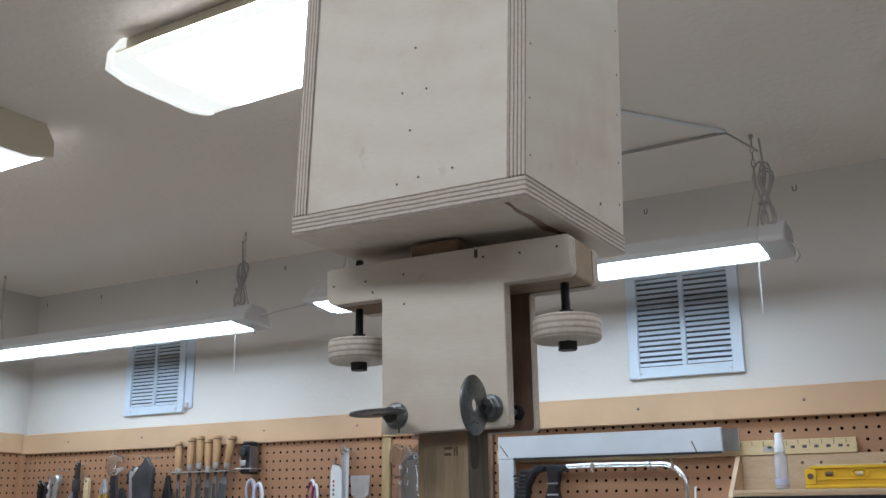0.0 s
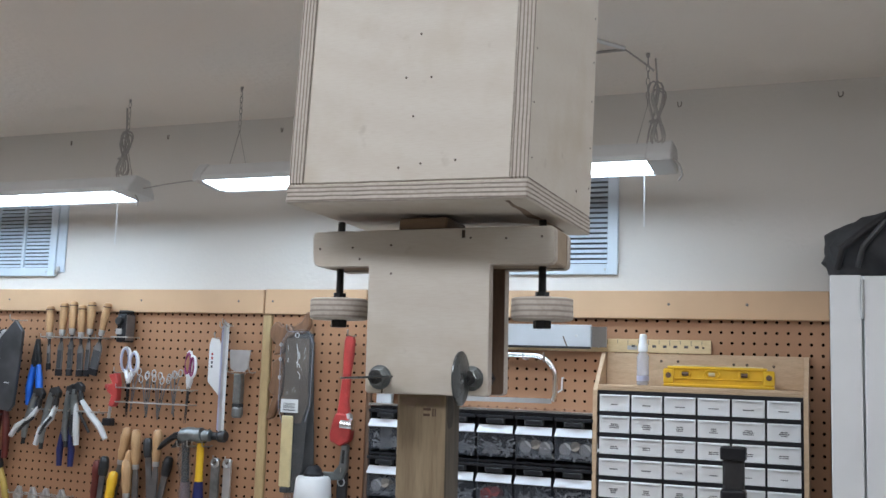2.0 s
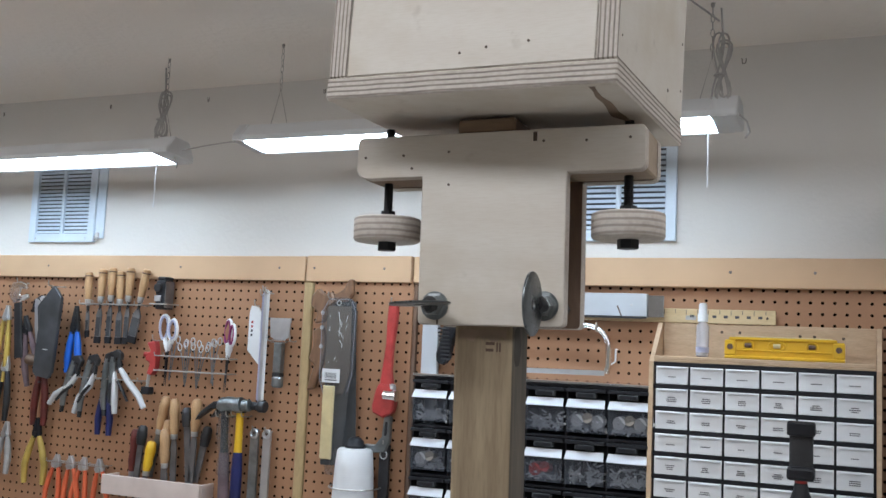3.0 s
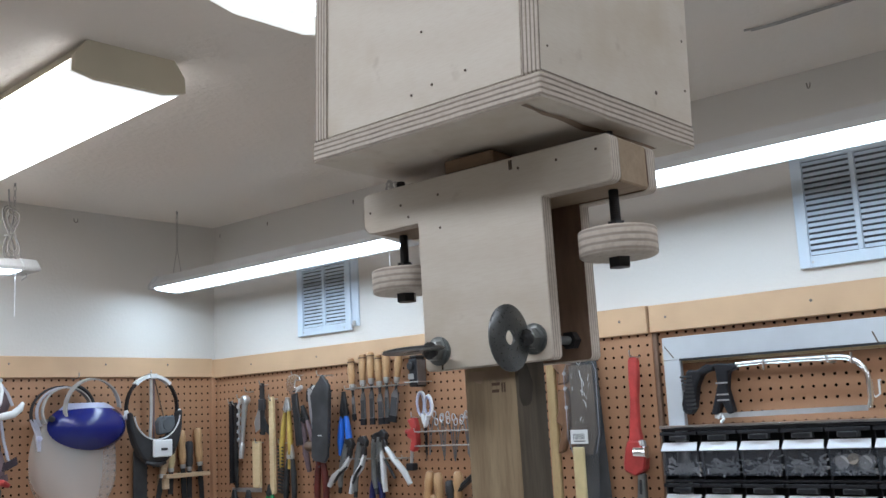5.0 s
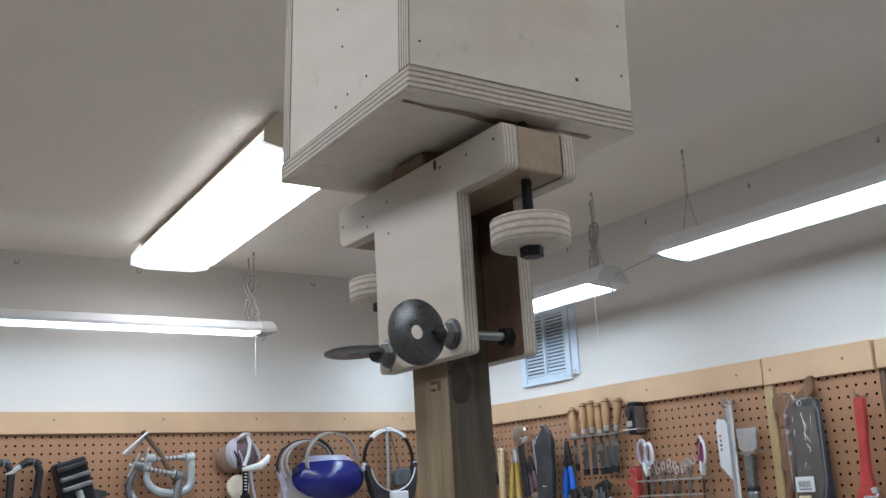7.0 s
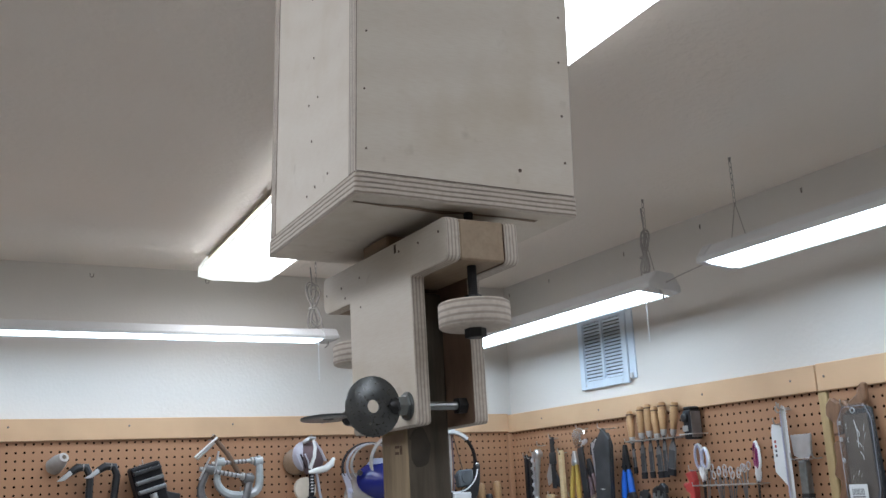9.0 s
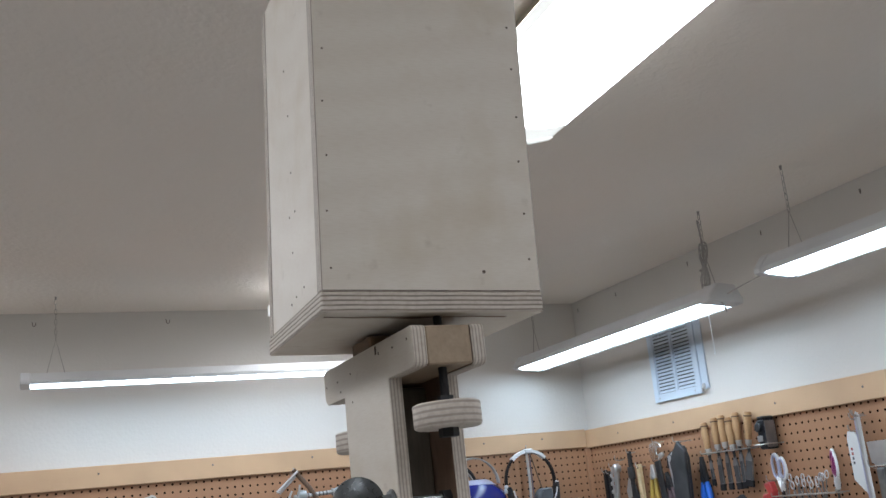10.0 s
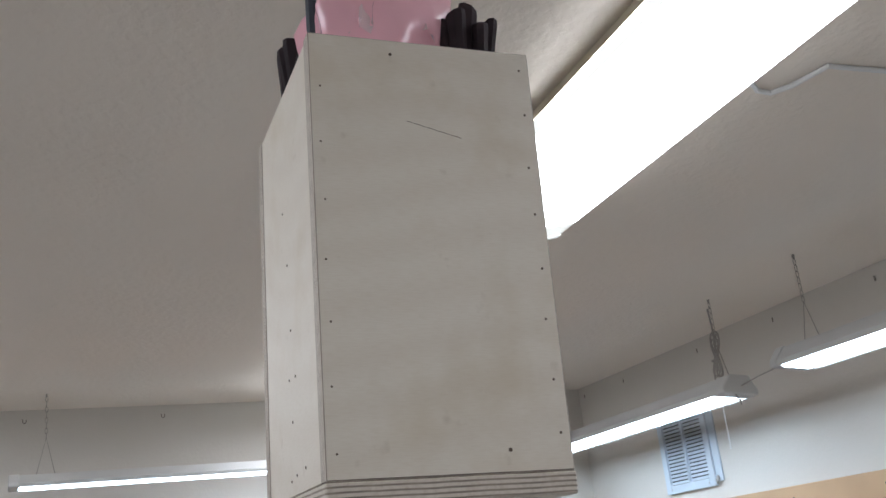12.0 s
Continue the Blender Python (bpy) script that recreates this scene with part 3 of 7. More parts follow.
pink_bag = thing("plastic_bag", at_box(-0.048, 0.066, BH + 0.016), "crumpled pink plastic bag poking out of the box", "bag")
part("body", bag, "bag", pink_bag, smooth=True)
for x, y, turn in ((0.022, -0.032, 40), (0.032, 0.008, 80), (0.016, 0.038, 140)):
    frill = sheet(B(), [[(0.034 * (k / 12 - 0.5), 0.004 * math.sin(k * 1.7 + j) + 0.003 * j, -0.010 + 0.0075 * j + 0.004 * math.sin(k * 0.9)) for k in range(13)] for j in range(5)])
    fr_ob = part("frill", frill, "bag_edge", pink_bag, "pale crumpled edge of the bag", smooth=True)
    fr_ob.matrix_basis = pose(x, y, 0.010, 0, 0, turn)
# Unidentified dark handles, built as plain faceted sticks.
held = [(-0.052, 0.0165, 0.098, 0.0045, 0, 0), (-0.075, 0.018, 0.030, 0.0062, 3, -5), (-0.104, 0.0185, 0.052, 0.0066, 5, 3), (-0.119, 0.0185, 0.058, 0.0060, 7, -2), (-0.140, 0.019, 0.062, 0.0064, 4, 3)]
held += [(-0.024, 0.1020, 0.034, 0.0052, 2, 3), (-0.016, 0.1075, 0.037, 0.0054, 0, 1), (-0.022, 0.1150, 0.047, 0.0056, -7, -2), (-0.016, 0.1235, 0.030, 0.0054, -3, 2), (-0.021, 0.1305, 0.036, 0.0044, -9, 0)]
for k, (x, y, h, r, lean_x, lean_y) in enumerate(held):
    r *= 1.2
    grip = lathe(B(), [(r * 0.75, -0.14), (r * 0.8, -0.02), (r * 0.95, 0.0), (r, h * 0.45), (r * 1.12, h - 0.006), (r * 1.05, h - 0.0015), (r * 0.7, h)], 8)
    for v in grip.verts:
        v.co.y *= 0.86
        if v.co.z > h * 0.8:
            v.co.z += 0.35 * v.co.x * (1 if k % 2 else -1)
    bmesh.ops.rotate(grip, verts=grip.verts, cent=(0, 0, 0), matrix=Matrix.Rotation(0.7 * k, 3, "Z"))
    single("dark_stick", grip, "grip_brown" if k else "stick", at_box(x, y, BH) @ pose(0, 0, 0, lean_x, lean_y, 0), "dark brown faceted handle of an unknown tool, upright in the box" if k else "tall dark blue-grey stick standing in the box", "pen", "pens in the box")

# the clamp bracket
YF, YB, TT = 0.0553, 0.1063, 0.0095
TEE = (arc(-0.1772, -0.0277, 0.004, 90, 180, 4) + arc(-0.1737, -0.0432, 0.0075, 180, 270, 5) + [(-0.1348, -0.0507)]
       + arc(-0.1318, -0.1403, 0.003, 180, 270, 3) + arc(-0.0442, -0.1403, 0.003, 270, 360, 3) + [(-0.0412, -0.0507)]
       + arc(0.0013, -0.0462, 0.0045, 270, 360, 4) + arc(0.0023, -0.0272, 0.0035, 0, 90, 4))
bracket = thing("clamp_bracket", LEVEL, "T-shaped plywood clamp bracket gripping a wooden post", "bracket")
for name, y0, y1 in (("front_plate", YF, YF + TT), ("back_plate", YB - TT, YB)):
    bm = slab(B(), TEE, y0, y1, 0.0006)
    faces_by_axis(bm, "y")
    # Faces towards the gap get the deeper brown, with the shade painted in.
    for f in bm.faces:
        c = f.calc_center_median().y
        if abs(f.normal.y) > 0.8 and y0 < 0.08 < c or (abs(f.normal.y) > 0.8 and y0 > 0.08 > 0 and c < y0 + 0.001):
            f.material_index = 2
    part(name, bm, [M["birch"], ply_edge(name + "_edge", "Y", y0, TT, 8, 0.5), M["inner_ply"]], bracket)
part("core_block", box(B(), -0.1797, -0.0805, YF + TT + 0.0002, YB - TT - 0.0002, -0.0497, -0.0244, 0.001), "birch_dark", bracket, "brown wood block between the plates")
part("core_block", box(B(), -0.080, 0.0051, YF + TT + 0.0002, YB - TT - 0.0002, -0.0497, -0.0244, 0.001), "core", bracket, "pale wood block between the plates")
part("pivot_block", box(B(), -0.112, -0.0745, YF + 0.001, YB - 0.006, -0.0242, -0.0150, 0.0012), "birch_dark", bracket, "brown hinge block under the box")
for x, z in ((-0.1172, -0.0352), (-0.0035, -0.0313), (-0.1167, -0.0561), (-0.1750, -0.0368), (-0.1482, -0.0364), (-0.0559, -0.0311), (-0.0295, -0.0319), (-0.1422, -0.0449)):
    part("nail", nail_dot(B(), (x, YF, z), (0, -1, 0), 0.00095), "hole", bracket)
part("check", box(B(), -0.0624, -0.0600, YF - 0.0003, YF + 0.002, -0.0310, -0.0253), "hole", bracket, "dark chip at the upper edge")
part("check", box(B(), -0.1218, -0.1208, YF - 0.0003, YF + 0.002, -0.1431, -0.1368), "hole", bracket, "saw nick at the lower edge")


def leveller(x, y, top=-0.0130):
    t = thing("levelling_knob", at_bracket(x, y, 0), "round plywood knob on a black threaded rod", "knob", "levelling knobs under the box")
    rod = B()
    cyl(rod, (0, 0, -0.094), (0, 0, top), 0.0027, seg=12)
    for k in range(44):
        cyl(rod, (0, 0, -0.0725 + k * 0.00135), (0, 0, -0.0719 + k * 0.00135), 0.0032, 0.0028, 12)
    part("threaded_rod", rod, "rubber", t, "black threaded rod")
    rows = [(0.0205, -0.0888), (0.0218, -0.0880), (0.0222, -0.0872), (0.0222, -0.0742), (0.0217, -0.0734), (0.0205, -0.0728)]
    part("disc", lathe(B(), rows, 40), ply_edge("knob_edge", "Z", -0.0888, 0.016, 8, 0.5), t, "round plywood disc", smooth=True)
    part("nut", lathe(B(), [(0.0062, -0.0945), (0.0066, -0.094), (0.0066, -0.0889)], 6), "dark_steel", t, "dark hex nut")
    part("washer", lathe(B(), [(0.0068, -0.0727), (0.0068, -0.0715)], 20), "dark_steel", t, "dark steel washer")
    part("jam_nut", lathe(B(), [(0.0052, -0.0714), (0.0052, -0.0682)], 6), "dark_steel", t)


leveller(-0.0092, 0.0808)
leveller(-0.1697, 0.0808)


def thumb_bolt(x, z, turn, tilt):
    """A bolt with a fender washer brazed to its head as a wing."""
    t = thing("thumb_bolt", at_bracket(x, YF, z), "zinc bolt with a large washer welded on as a wing", "bolt", "thumb bolts of the bracket")
    part("shaft", cyl(B(), (0, -0.004, 0), (0, YB - YF + 0.004, 0), 0.0026, seg=12), "zinc", t)
    part("washer", cyl(B(), (0, -0.0012, 0), (0, -0.0002, 0), 0.0088, seg=28), "zinc", t)
    part("head", lathe(B(), [(0.0085, 0.0013), (0.0085, 0.0022), (0.0065, 0.0026), (0.0062, 0.0075), (0.0045, 0.0085)], 6, (0, 0, 0), (0, -1, 0)), "zinc", t)
    wing = B()
    seg = 44
    rings = []
    for xx, r in ((-0.0007, 0.0182), (-0.0005, 0.0185), (0.0005, 0.0185), (0.0007, 0.0182), (0.0007, 0.0040), (-0.0007, 0.0040)):
        rings.append([wing.verts.new((xx, r * math.cos(2 * math.pi * k / seg), r * math.sin(2 * math.pi * k / seg))) for k in range(seg)])
    for a, b in zip(rings, rings[1:] + rings[:1]):
        for k in range(seg):
            wing.faces.new((a[k], a[(k + 1) % seg], b[(k + 1) % seg], b[k]))
    bmesh.ops.recalc_face_normals(wing, faces=wing.faces)
    w = part("wing", wing, "wing", t, "large flat washer with a centre hole", smooth=True)
    w.matrix_basis = pose(0, -0.0240, 0, 0, turn, tilt)
    weld = B()
    bmesh.ops.create_icosphere(weld, subdivisions=3, radius=0.0052)
    for v in weld.verts:
        v.co = v.co * (1 + 0.25 * noise.noise(v.co * 500)) + Vector((0, -0.0085, 0))
    part("weld", weld, "dark_steel", t, "dark lumpy braze bead", smooth=True)
    part("nut", lathe(B(), [(0.0055, 0), (0.0055, 0.006)], 6, (0, YB - YF - TT - 0.0065, 0), (0, 1, 0)), "dark_steel", t)


thumb_bolt(-0.0533, -0.1309, 0, 0)
thumb_bolt(-0.1231, -0.1316, 87, 4)

PX0, PX1, PY0, PY1 = -0.1135, -0.0750, YF + TT + 0.0003, YB - TT - 0.0003
post = thing("wooden_post", LEVEL, "weathered square wooden post with a stamped mark", "post")
FLOOR_AT = -1.8464
shaft = box(B(), PX0, PX1, PY0, PY1, FLOOR_AT + 0.04, -0.0528, 0.0022, 2)
# The +x face takes the darker wood that carries its shade.
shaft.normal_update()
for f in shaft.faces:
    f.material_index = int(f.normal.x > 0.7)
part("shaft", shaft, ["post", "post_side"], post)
for x0, x1, z in ((-0.0925, -0.0868, -0.1538), (-0.0925, -0.0875, -0.1578), (-0.0856, -0.0846, -0.156), (-0.0838, -0.0828, -0.156)):
    part("stamp_mark", box(B(), x0, x1, PY0 - 0.0003, PY0 + 0.001, z - 0.0009 if x1 - x0 > 0.002 else z - 0.0028, z + 0.0009 if x1 - x0 > 0.002 else z + 0.0028), "pencil", post)
grime = sheet(B(), [[(PX0 + 0.004 + 0.0030 * k, PY0 - 0.00025, -0.1455 - q * (0.006 + 0.006 * noise.noise(Vector((k * 0.6, 2, 0))))) for k in range(11)] for q in (0.0, 0.5, 1.0)])
part("stain", grime, "stain", post, "dark rub mark under the bracket")
knot = lathe(B(), [(0.0001, 0.0004), (0.0058, 0.0003), (0.0074, 0.0)], 20, (PX1, 0.0745, -0.1535), (1, 0, 0))
for v in knot.verts:
    v.co.z = -0.1535 + (v.co.z + 0.1535) * 1.4
for v in knot.verts:
    v.co.y += 0.004 * noise.noise(v.co * 160)
    v.co.z += 0.006 * noise.noise(v.co * 120 + Vector((5, 0, 0)))
part("knot", knot, "knot", post, "dark knot in the wood")
for a in ((-0.36, -0.06), (0.06, 0.36)):
    part("foot", box(B(), (PX0 + PX1) / 2 + a[0], (PX0 + PX1) / 2 + a[1], PY0, PY1, FLOOR_AT + 0.012, FLOOR_AT + 0.052, 0.002), "post", post)
part("base_plate", box(B(), PX0 - 0.14, PX1 + 0.14, PY0 - 0.14, PY1 + 0.14, FLOOR_AT + 0.018, FLOOR_AT + 0.0405, 0.002), "birch", post, "plywood base plate")

# ---- lamps on the ceiling ----
def wrap_light(x0, x1, y0, y1, label, turn=0.0):
    """A four-foot wraparound fixture: metal pan, end caps, bowed diffuser."""
    ym, w, l = (y0 + y1) / 2, (y1 - y0) / 2, x1 - x0
    t = thing("ceiling_light", pose((x0 + x1) / 2, ym, TOP, 0, 0, turn), label, "ceiling light", "wraparound ceiling lights")
    part("pan", box(box(B(), -l / 2 + 0.004, l / 2 - 0.004, -w * 0.78, w * 0.78, -0.034, 0.0, 0.002), -l / 2 + 0.013, l / 2 - 0.013, -w * 0.96, w * 0.96, -0.0355, -0.0342), "fixture", t)
    prof = [(-w * 0.93, -0.036), (-w * 0.985, -0.040), (-w, -0.064), (-w * 0.62, -0.074), (w * 0.62, -0.074), (w, -0.064), (w * 0.985, -0.040), (w * 0.93, -0.036)]
    bm, n = B(), len(prof)
    rows = [[bm.verts.new((x, y, z)) for y, z in prof] for x in (-l / 2 + 0.012, -l / 2 + 0.075, l / 2 - 0.035, l / 2 - 0.012)]
    for a, b in zip(rows, rows[1:]):
        for k in range(n - 1):
            bm.faces.new((a[k], b[k], b[k + 1], a[k + 1]))
    bmesh.ops.recalc_face_normals(bm, faces=bm.faces)
    for f in bm.faces:
        if f.normal.z > 0:
            f.normal_flip()
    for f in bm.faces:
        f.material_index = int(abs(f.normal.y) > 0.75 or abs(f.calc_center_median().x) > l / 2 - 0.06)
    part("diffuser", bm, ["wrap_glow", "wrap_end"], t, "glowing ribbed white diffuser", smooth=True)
    for s in (-1, 1):
        cap = B()
        outer = [(-w * 0.80, 0.0), (-w, -0.034)] + [(y * 1.012, z * 1.03) for y, z in prof[2:-2]] + [(w, -0.034), (w * 0.80, 0.0)]
        va = [cap.verts.new((s * (l / 2 - 0.014), y, z)) for y, z in outer]
        vb = [cap.verts.new((s * l / 2, y, z)) for y, z in outer]
        cap.faces.new(va), cap.faces.new(vb)
        for k in range(len(outer)):
            j = (k + 1) % len(outer)
            cap.faces.new((va[k], va[j], vb[j], vb[k]))
        bmesh.ops.recalc_face_normals(cap, faces=cap.faces)
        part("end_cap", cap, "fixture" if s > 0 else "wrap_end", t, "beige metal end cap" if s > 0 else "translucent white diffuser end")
    return t


wrap_light(-1.960, -0.740, 1.660, 1.896, "glowing wraparound fluorescent ceiling light above the post", -2.4)
wrap_light(-3.610, -2.390, 1.708, 1.950, "glowing wraparound fluorescent ceiling light near the corner", -2.6)
wrap_light(-1.955, -0.735, 0.360, 0.615, "glowing wraparound fluorescent ceiling light out of view in the second row")
wrap_light(-3.590, -2.370, 0.420, 0.675, "glowing wraparound fluorescent ceiling light out of view in the second row")
# The two fixtures from x -0.32 are unseen, added to brighten the east side.
wrap_light(-0.320, 0.900, 0.360, 0.615, "glowing wraparound fluorescent ceiling light out of view in the second row")
wrap_light(-0.320, 0.900, 1.622, 1.880, "glowing wraparound fluorescent ceiling light added unseen over the cabinet")


def shop_light(m, label, lamp="tube_glow", tilt=5.0, tall=1.0):
    """A hanging four-foot shop light along x, lamps facing down."""
    t = thing("shop_light", m, label, "shop light", "hanging shop lights")
    L = 1.22
    ct, st = math.cos(radians(tilt)), math.sin(radians(tilt))
    tip = lambda pts: [(y * ct + z * tall * st, z * tall * ct - y * st) for y, z in pts]  # the wall side hangs lower
    prof = [(-0.058, -0.005), (-0.058, 0.012), (-0.030, 0.056), (0.030, 0.056), (0.058, 0.012), (0.058, -0.005), (0.0565, -0.005), (0.0565, 0.006), (0.050, 0.006), (0.026, 0.050), (-0.026, 0.050), (-0.050, 0.006), (-0.0565, 0.006), (-0.0565, -0.005)]
    bm = B()
    a = [bm.verts.new((-L / 2 + 0.02, y, z)) for y, z in tip(prof)]
    b = [bm.verts.new((L / 2 - 0.02, y, z)) for y, z in tip(prof)]
    for k in range(len(prof)):
        j = (k + 1) % len(prof)
        bm.faces.new((a[k], a[j], b[j], b[k]))
    bm.faces.new(a), bm.faces.new(b)
    bmesh.ops.recalc_face_normals(bm, faces=bm.faces)
    part("reflector", bm, "enamel", t, "white enamelled metal reflector")
    strip = B()
    q = [(-0.047, 0.006), (-0.047, 0.0), (-0.036, -0.006), (0.036, -0.006), (0.047, 0.0), (0.047, 0.006)]
    rows = [[strip.verts.new((x, y, z)) for y, z in tip(q)] for x in (-L / 2 + 0.03, L / 2 - 0.055)]
    for k in range(len(q)):
        j = (k + 1) % len(q)
        strip.faces.new((rows[0][k], rows[0][j], rows[1][j], rows[1][k]))
    strip.faces.new(rows[0]), strip.faces.new(rows[1])
    bmesh.ops.recalc_face_normals(strip, faces=strip.faces)
    part("lamp_strip", strip, lamp, t, "glowing white lamp strip")
    for s in (-1, 1):
        cap = B()
        o = [(-0.061, -0.004), (-0.061, 0.014), (-0.033, 0.060), (0.033, 0.060), (0.061, 0.014), (0.061, -0.004)]
        x0, x1 = s * (L / 2 - (0.055 if s > 0 else 0.03)), s * L / 2
        o = tip(o)
        va, vb = [cap.verts.new((x0, y, z)) for y, z in o], [cap.verts.new((x1, y * 0.93, z)) for y, z in o]
        for k in range(6):
            j = (k + 1) % 6
            cap.faces.new((va[k], va[j], vb[j], vb[k]))
        cap.faces.new(va), cap.faces.new(vb)
        bmesh.ops.recalc_face_normals(cap, faces=cap.faces)
        bmesh.ops.bevel(cap, geom=list(cap.edges), offset=0.003, segments=1, affect="EDGES")
        part("end_cap", cap, "enamel", t, "white end cap")
    h = TOP - m.translation.z
    for x in (-L / 2 + 0.10, L / 2 - 0.06):
        v = B()
        tube(v, [(x - 0.026, 0, 0.056 * tall), (x, 0.0, 0.056 + 0.085), (x + 0.026, 0, 0.056 * tall)], 0.0012, 6)
        part("hanger_wire", v, "chain", t, "bent V hanger wire")
        chain = B()
        z = 0.138
        k = 0
        while z < h - 0.006:
            tube(chain, [(x + 0.004 * math.cos(a) * (k % 2), 0.004 * math.cos(a) * (1 - k % 2), z + 0.008 + 0.0095 * math.sin(a)) for a in (2 * math.pi * j / 8 for j in range(8))], 0.0008, 4, True)
            z += 0.0158
            k += 1
        part("chain", chain, "chain", t, "thin steel chain")
        part("ceiling_hook", cyl(B(), (x, 0, h - 0.010), (x, 0, h), 0.0028, seg=8), "chain", t)
    pull = B()
    for k in range(30):
        bmesh.ops.create_icosphere(pull, subdivisions=1, radius=0.0024, matrix=Matrix.Translation((L / 2 - 0.062, -0.02, -0.008 - k * 0.0044)))
    part("pull_chain", pull, "white", t, "white beaded pull chain")
    return t


def cord_bundle(m, seed, label):
    """A mains cord tied up in loops beside a hanger chain."""
    rnd = random.Random(seed)
    bm = B()
    for k in range(4):
        w, h = 0.010 + 0.012 * rnd.random(), 0.05 + 0.035 * rnd.random()
        dx, dy = rnd.uniform(-0.006, 0.006), rnd.uniform(-0.012, 0.0)
        tube(bm, [(dx + w * math.sin(2 * a) * 0.9 + 0.004 * k, dy + 0.006 * math.cos(a), -0.075 + h * math.cos(a)) for a in (2 * math.pi * j / 22 for j in range(22))], 0.0022, 6, True)
    tube(bm, [(0, 0, -0.13), (0.03, -0.01, -0.16), (0.055, -0.01, -0.185), (0.06, 0.0, -0.205), (0.05, 0.01, -0.215)], 0.0022, 6)
    tube(bm, [(0.0, 0, -0.05), (0.004, 0, 0.0), (0.0, 0.0, 0.06)], 0.0022, 6)
    tie = [(0.011 * math.cos(a), -0.006 + 0.010 * math.sin(a), -0.085) for a in (2 * math.pi * j / 12 for j in range(12))]
    tube(bm, tie, 0.0025, 5, True)
    return single("power_cord", bm, "cord", m, label, "cord", "tied cords of the shop lights", smooth=True)


shop_light(Matrix.Translation((-3.130, 2.745, 2.168)), "white metal shop light glowing on chains near the corner", tall=0.8)
shop_light(Matrix.Translation((-1.688, 2.715, 2.181)), "white metal shop light glowing on chains over the drawers", tall=0.8)
shop_light(pose(-3.575, 1.578, 2.168, 0, 0, 90), "white metal shop light glowing on chains along the side wall", "old_tube_glow", 0.0, 0.6)
cord_bundle(Matrix.Translation((-2.587, 2.742, 2.355)), 3, "grey mains cord tied in loops above a shop light")
cord_bundle(Matrix.Translation((-1.118, 2.695, 2.36)), 8, "grey mains cord tied in loops above a shop light")
cord_bundle(pose(-3.577, 2.110, 2.36, 0, 0, 90), 5, "white mains cord tied in loops above a shop light")
run = tube(B(), [(-2.53, 2.75, 2.185), (-2.45, 2.75, 2.195), (-2.36, 2.74, 2.20), (-2.29, 2.73, 2.195)], 0.0018, 6)
single("power_cord", run, "cord", Matrix(), "thin grey cord linking two shop lights", "cord", smooth=True)
run = tube(B(), [(-1.46, 2.672, 2.436), (-1.40, 2.672, 2.434), (-1.18, 2.672, 2.437), (-1.145, 2.68, 2.41), (-1.12, 2.69, 2.39)], 0.0022, 6)
tube(run, [(-1.47, 2.660, 2.436), (-1.42, 2.655, 2.430), (-1.2, 2.668, 2.437)], 0.0022, 6)
single("electric_wire", run, "cord", Matrix(), "grey cord stapled along the ceiling", "cord", smooth=True)
run = tube(B(), [(-1.40, 1.87, 2.437), (-1.43, 1.965, 2.437), (-1.462, 2.01, 2.434), (-1.462, 2.035, 2.432), (-1.437, 2.055, 2.433), (-1.377, 2.071, 2.435), (-1.374, 2.164, 2.436), (-1.36, 2.4, 2.436), (-1.18, 2.655, 2.436)], 0.0042, 8)
single("ceiling_cable", run, "white", Matrix(), "white cable looping out of a ceiling light", "cable", smooth=True)


def j_hook(m, size=1.0):
    bm = B()
    tube(bm, [(0, 0.012, 0), (0, -0.002, 0), (0, -0.006, -0.004), (0, -0.006, -0.012)] + [(0.0, -0.006 - 0.008 + 0.008 * math.cos(a), -0.012 - 0.008 * math.sin(a)) for a in (radians(20 * k) for k in range(1, 10))] + [(0, -0.022, -0.004)], 0.0017 * size, 7)
    for v in bm.verts:
        v.co = Matrix.Rotation(radians(55), 3, "Z") @ v.co
        v.co = v.co * 0.75 + Vector((0, 0.002, 0))
    return single("wall_hook", bm, "wire", m, "small bare wire hook screwed near the ceiling", "hook", "hooks along the ceiling line", smooth=True)


for x in (-3.78, -3.495, -3.041, -2.667, -2.266, -1.871, -1.490, -1.12, -0.743):
    j_hook(Matrix.Translation((x, NORTH, 2.411)))
for y in (0.62, 1.000, 1.425, 1.810, 2.45):
    j_hook(pose(WEST, y, 2.412, 0, 0, 90))


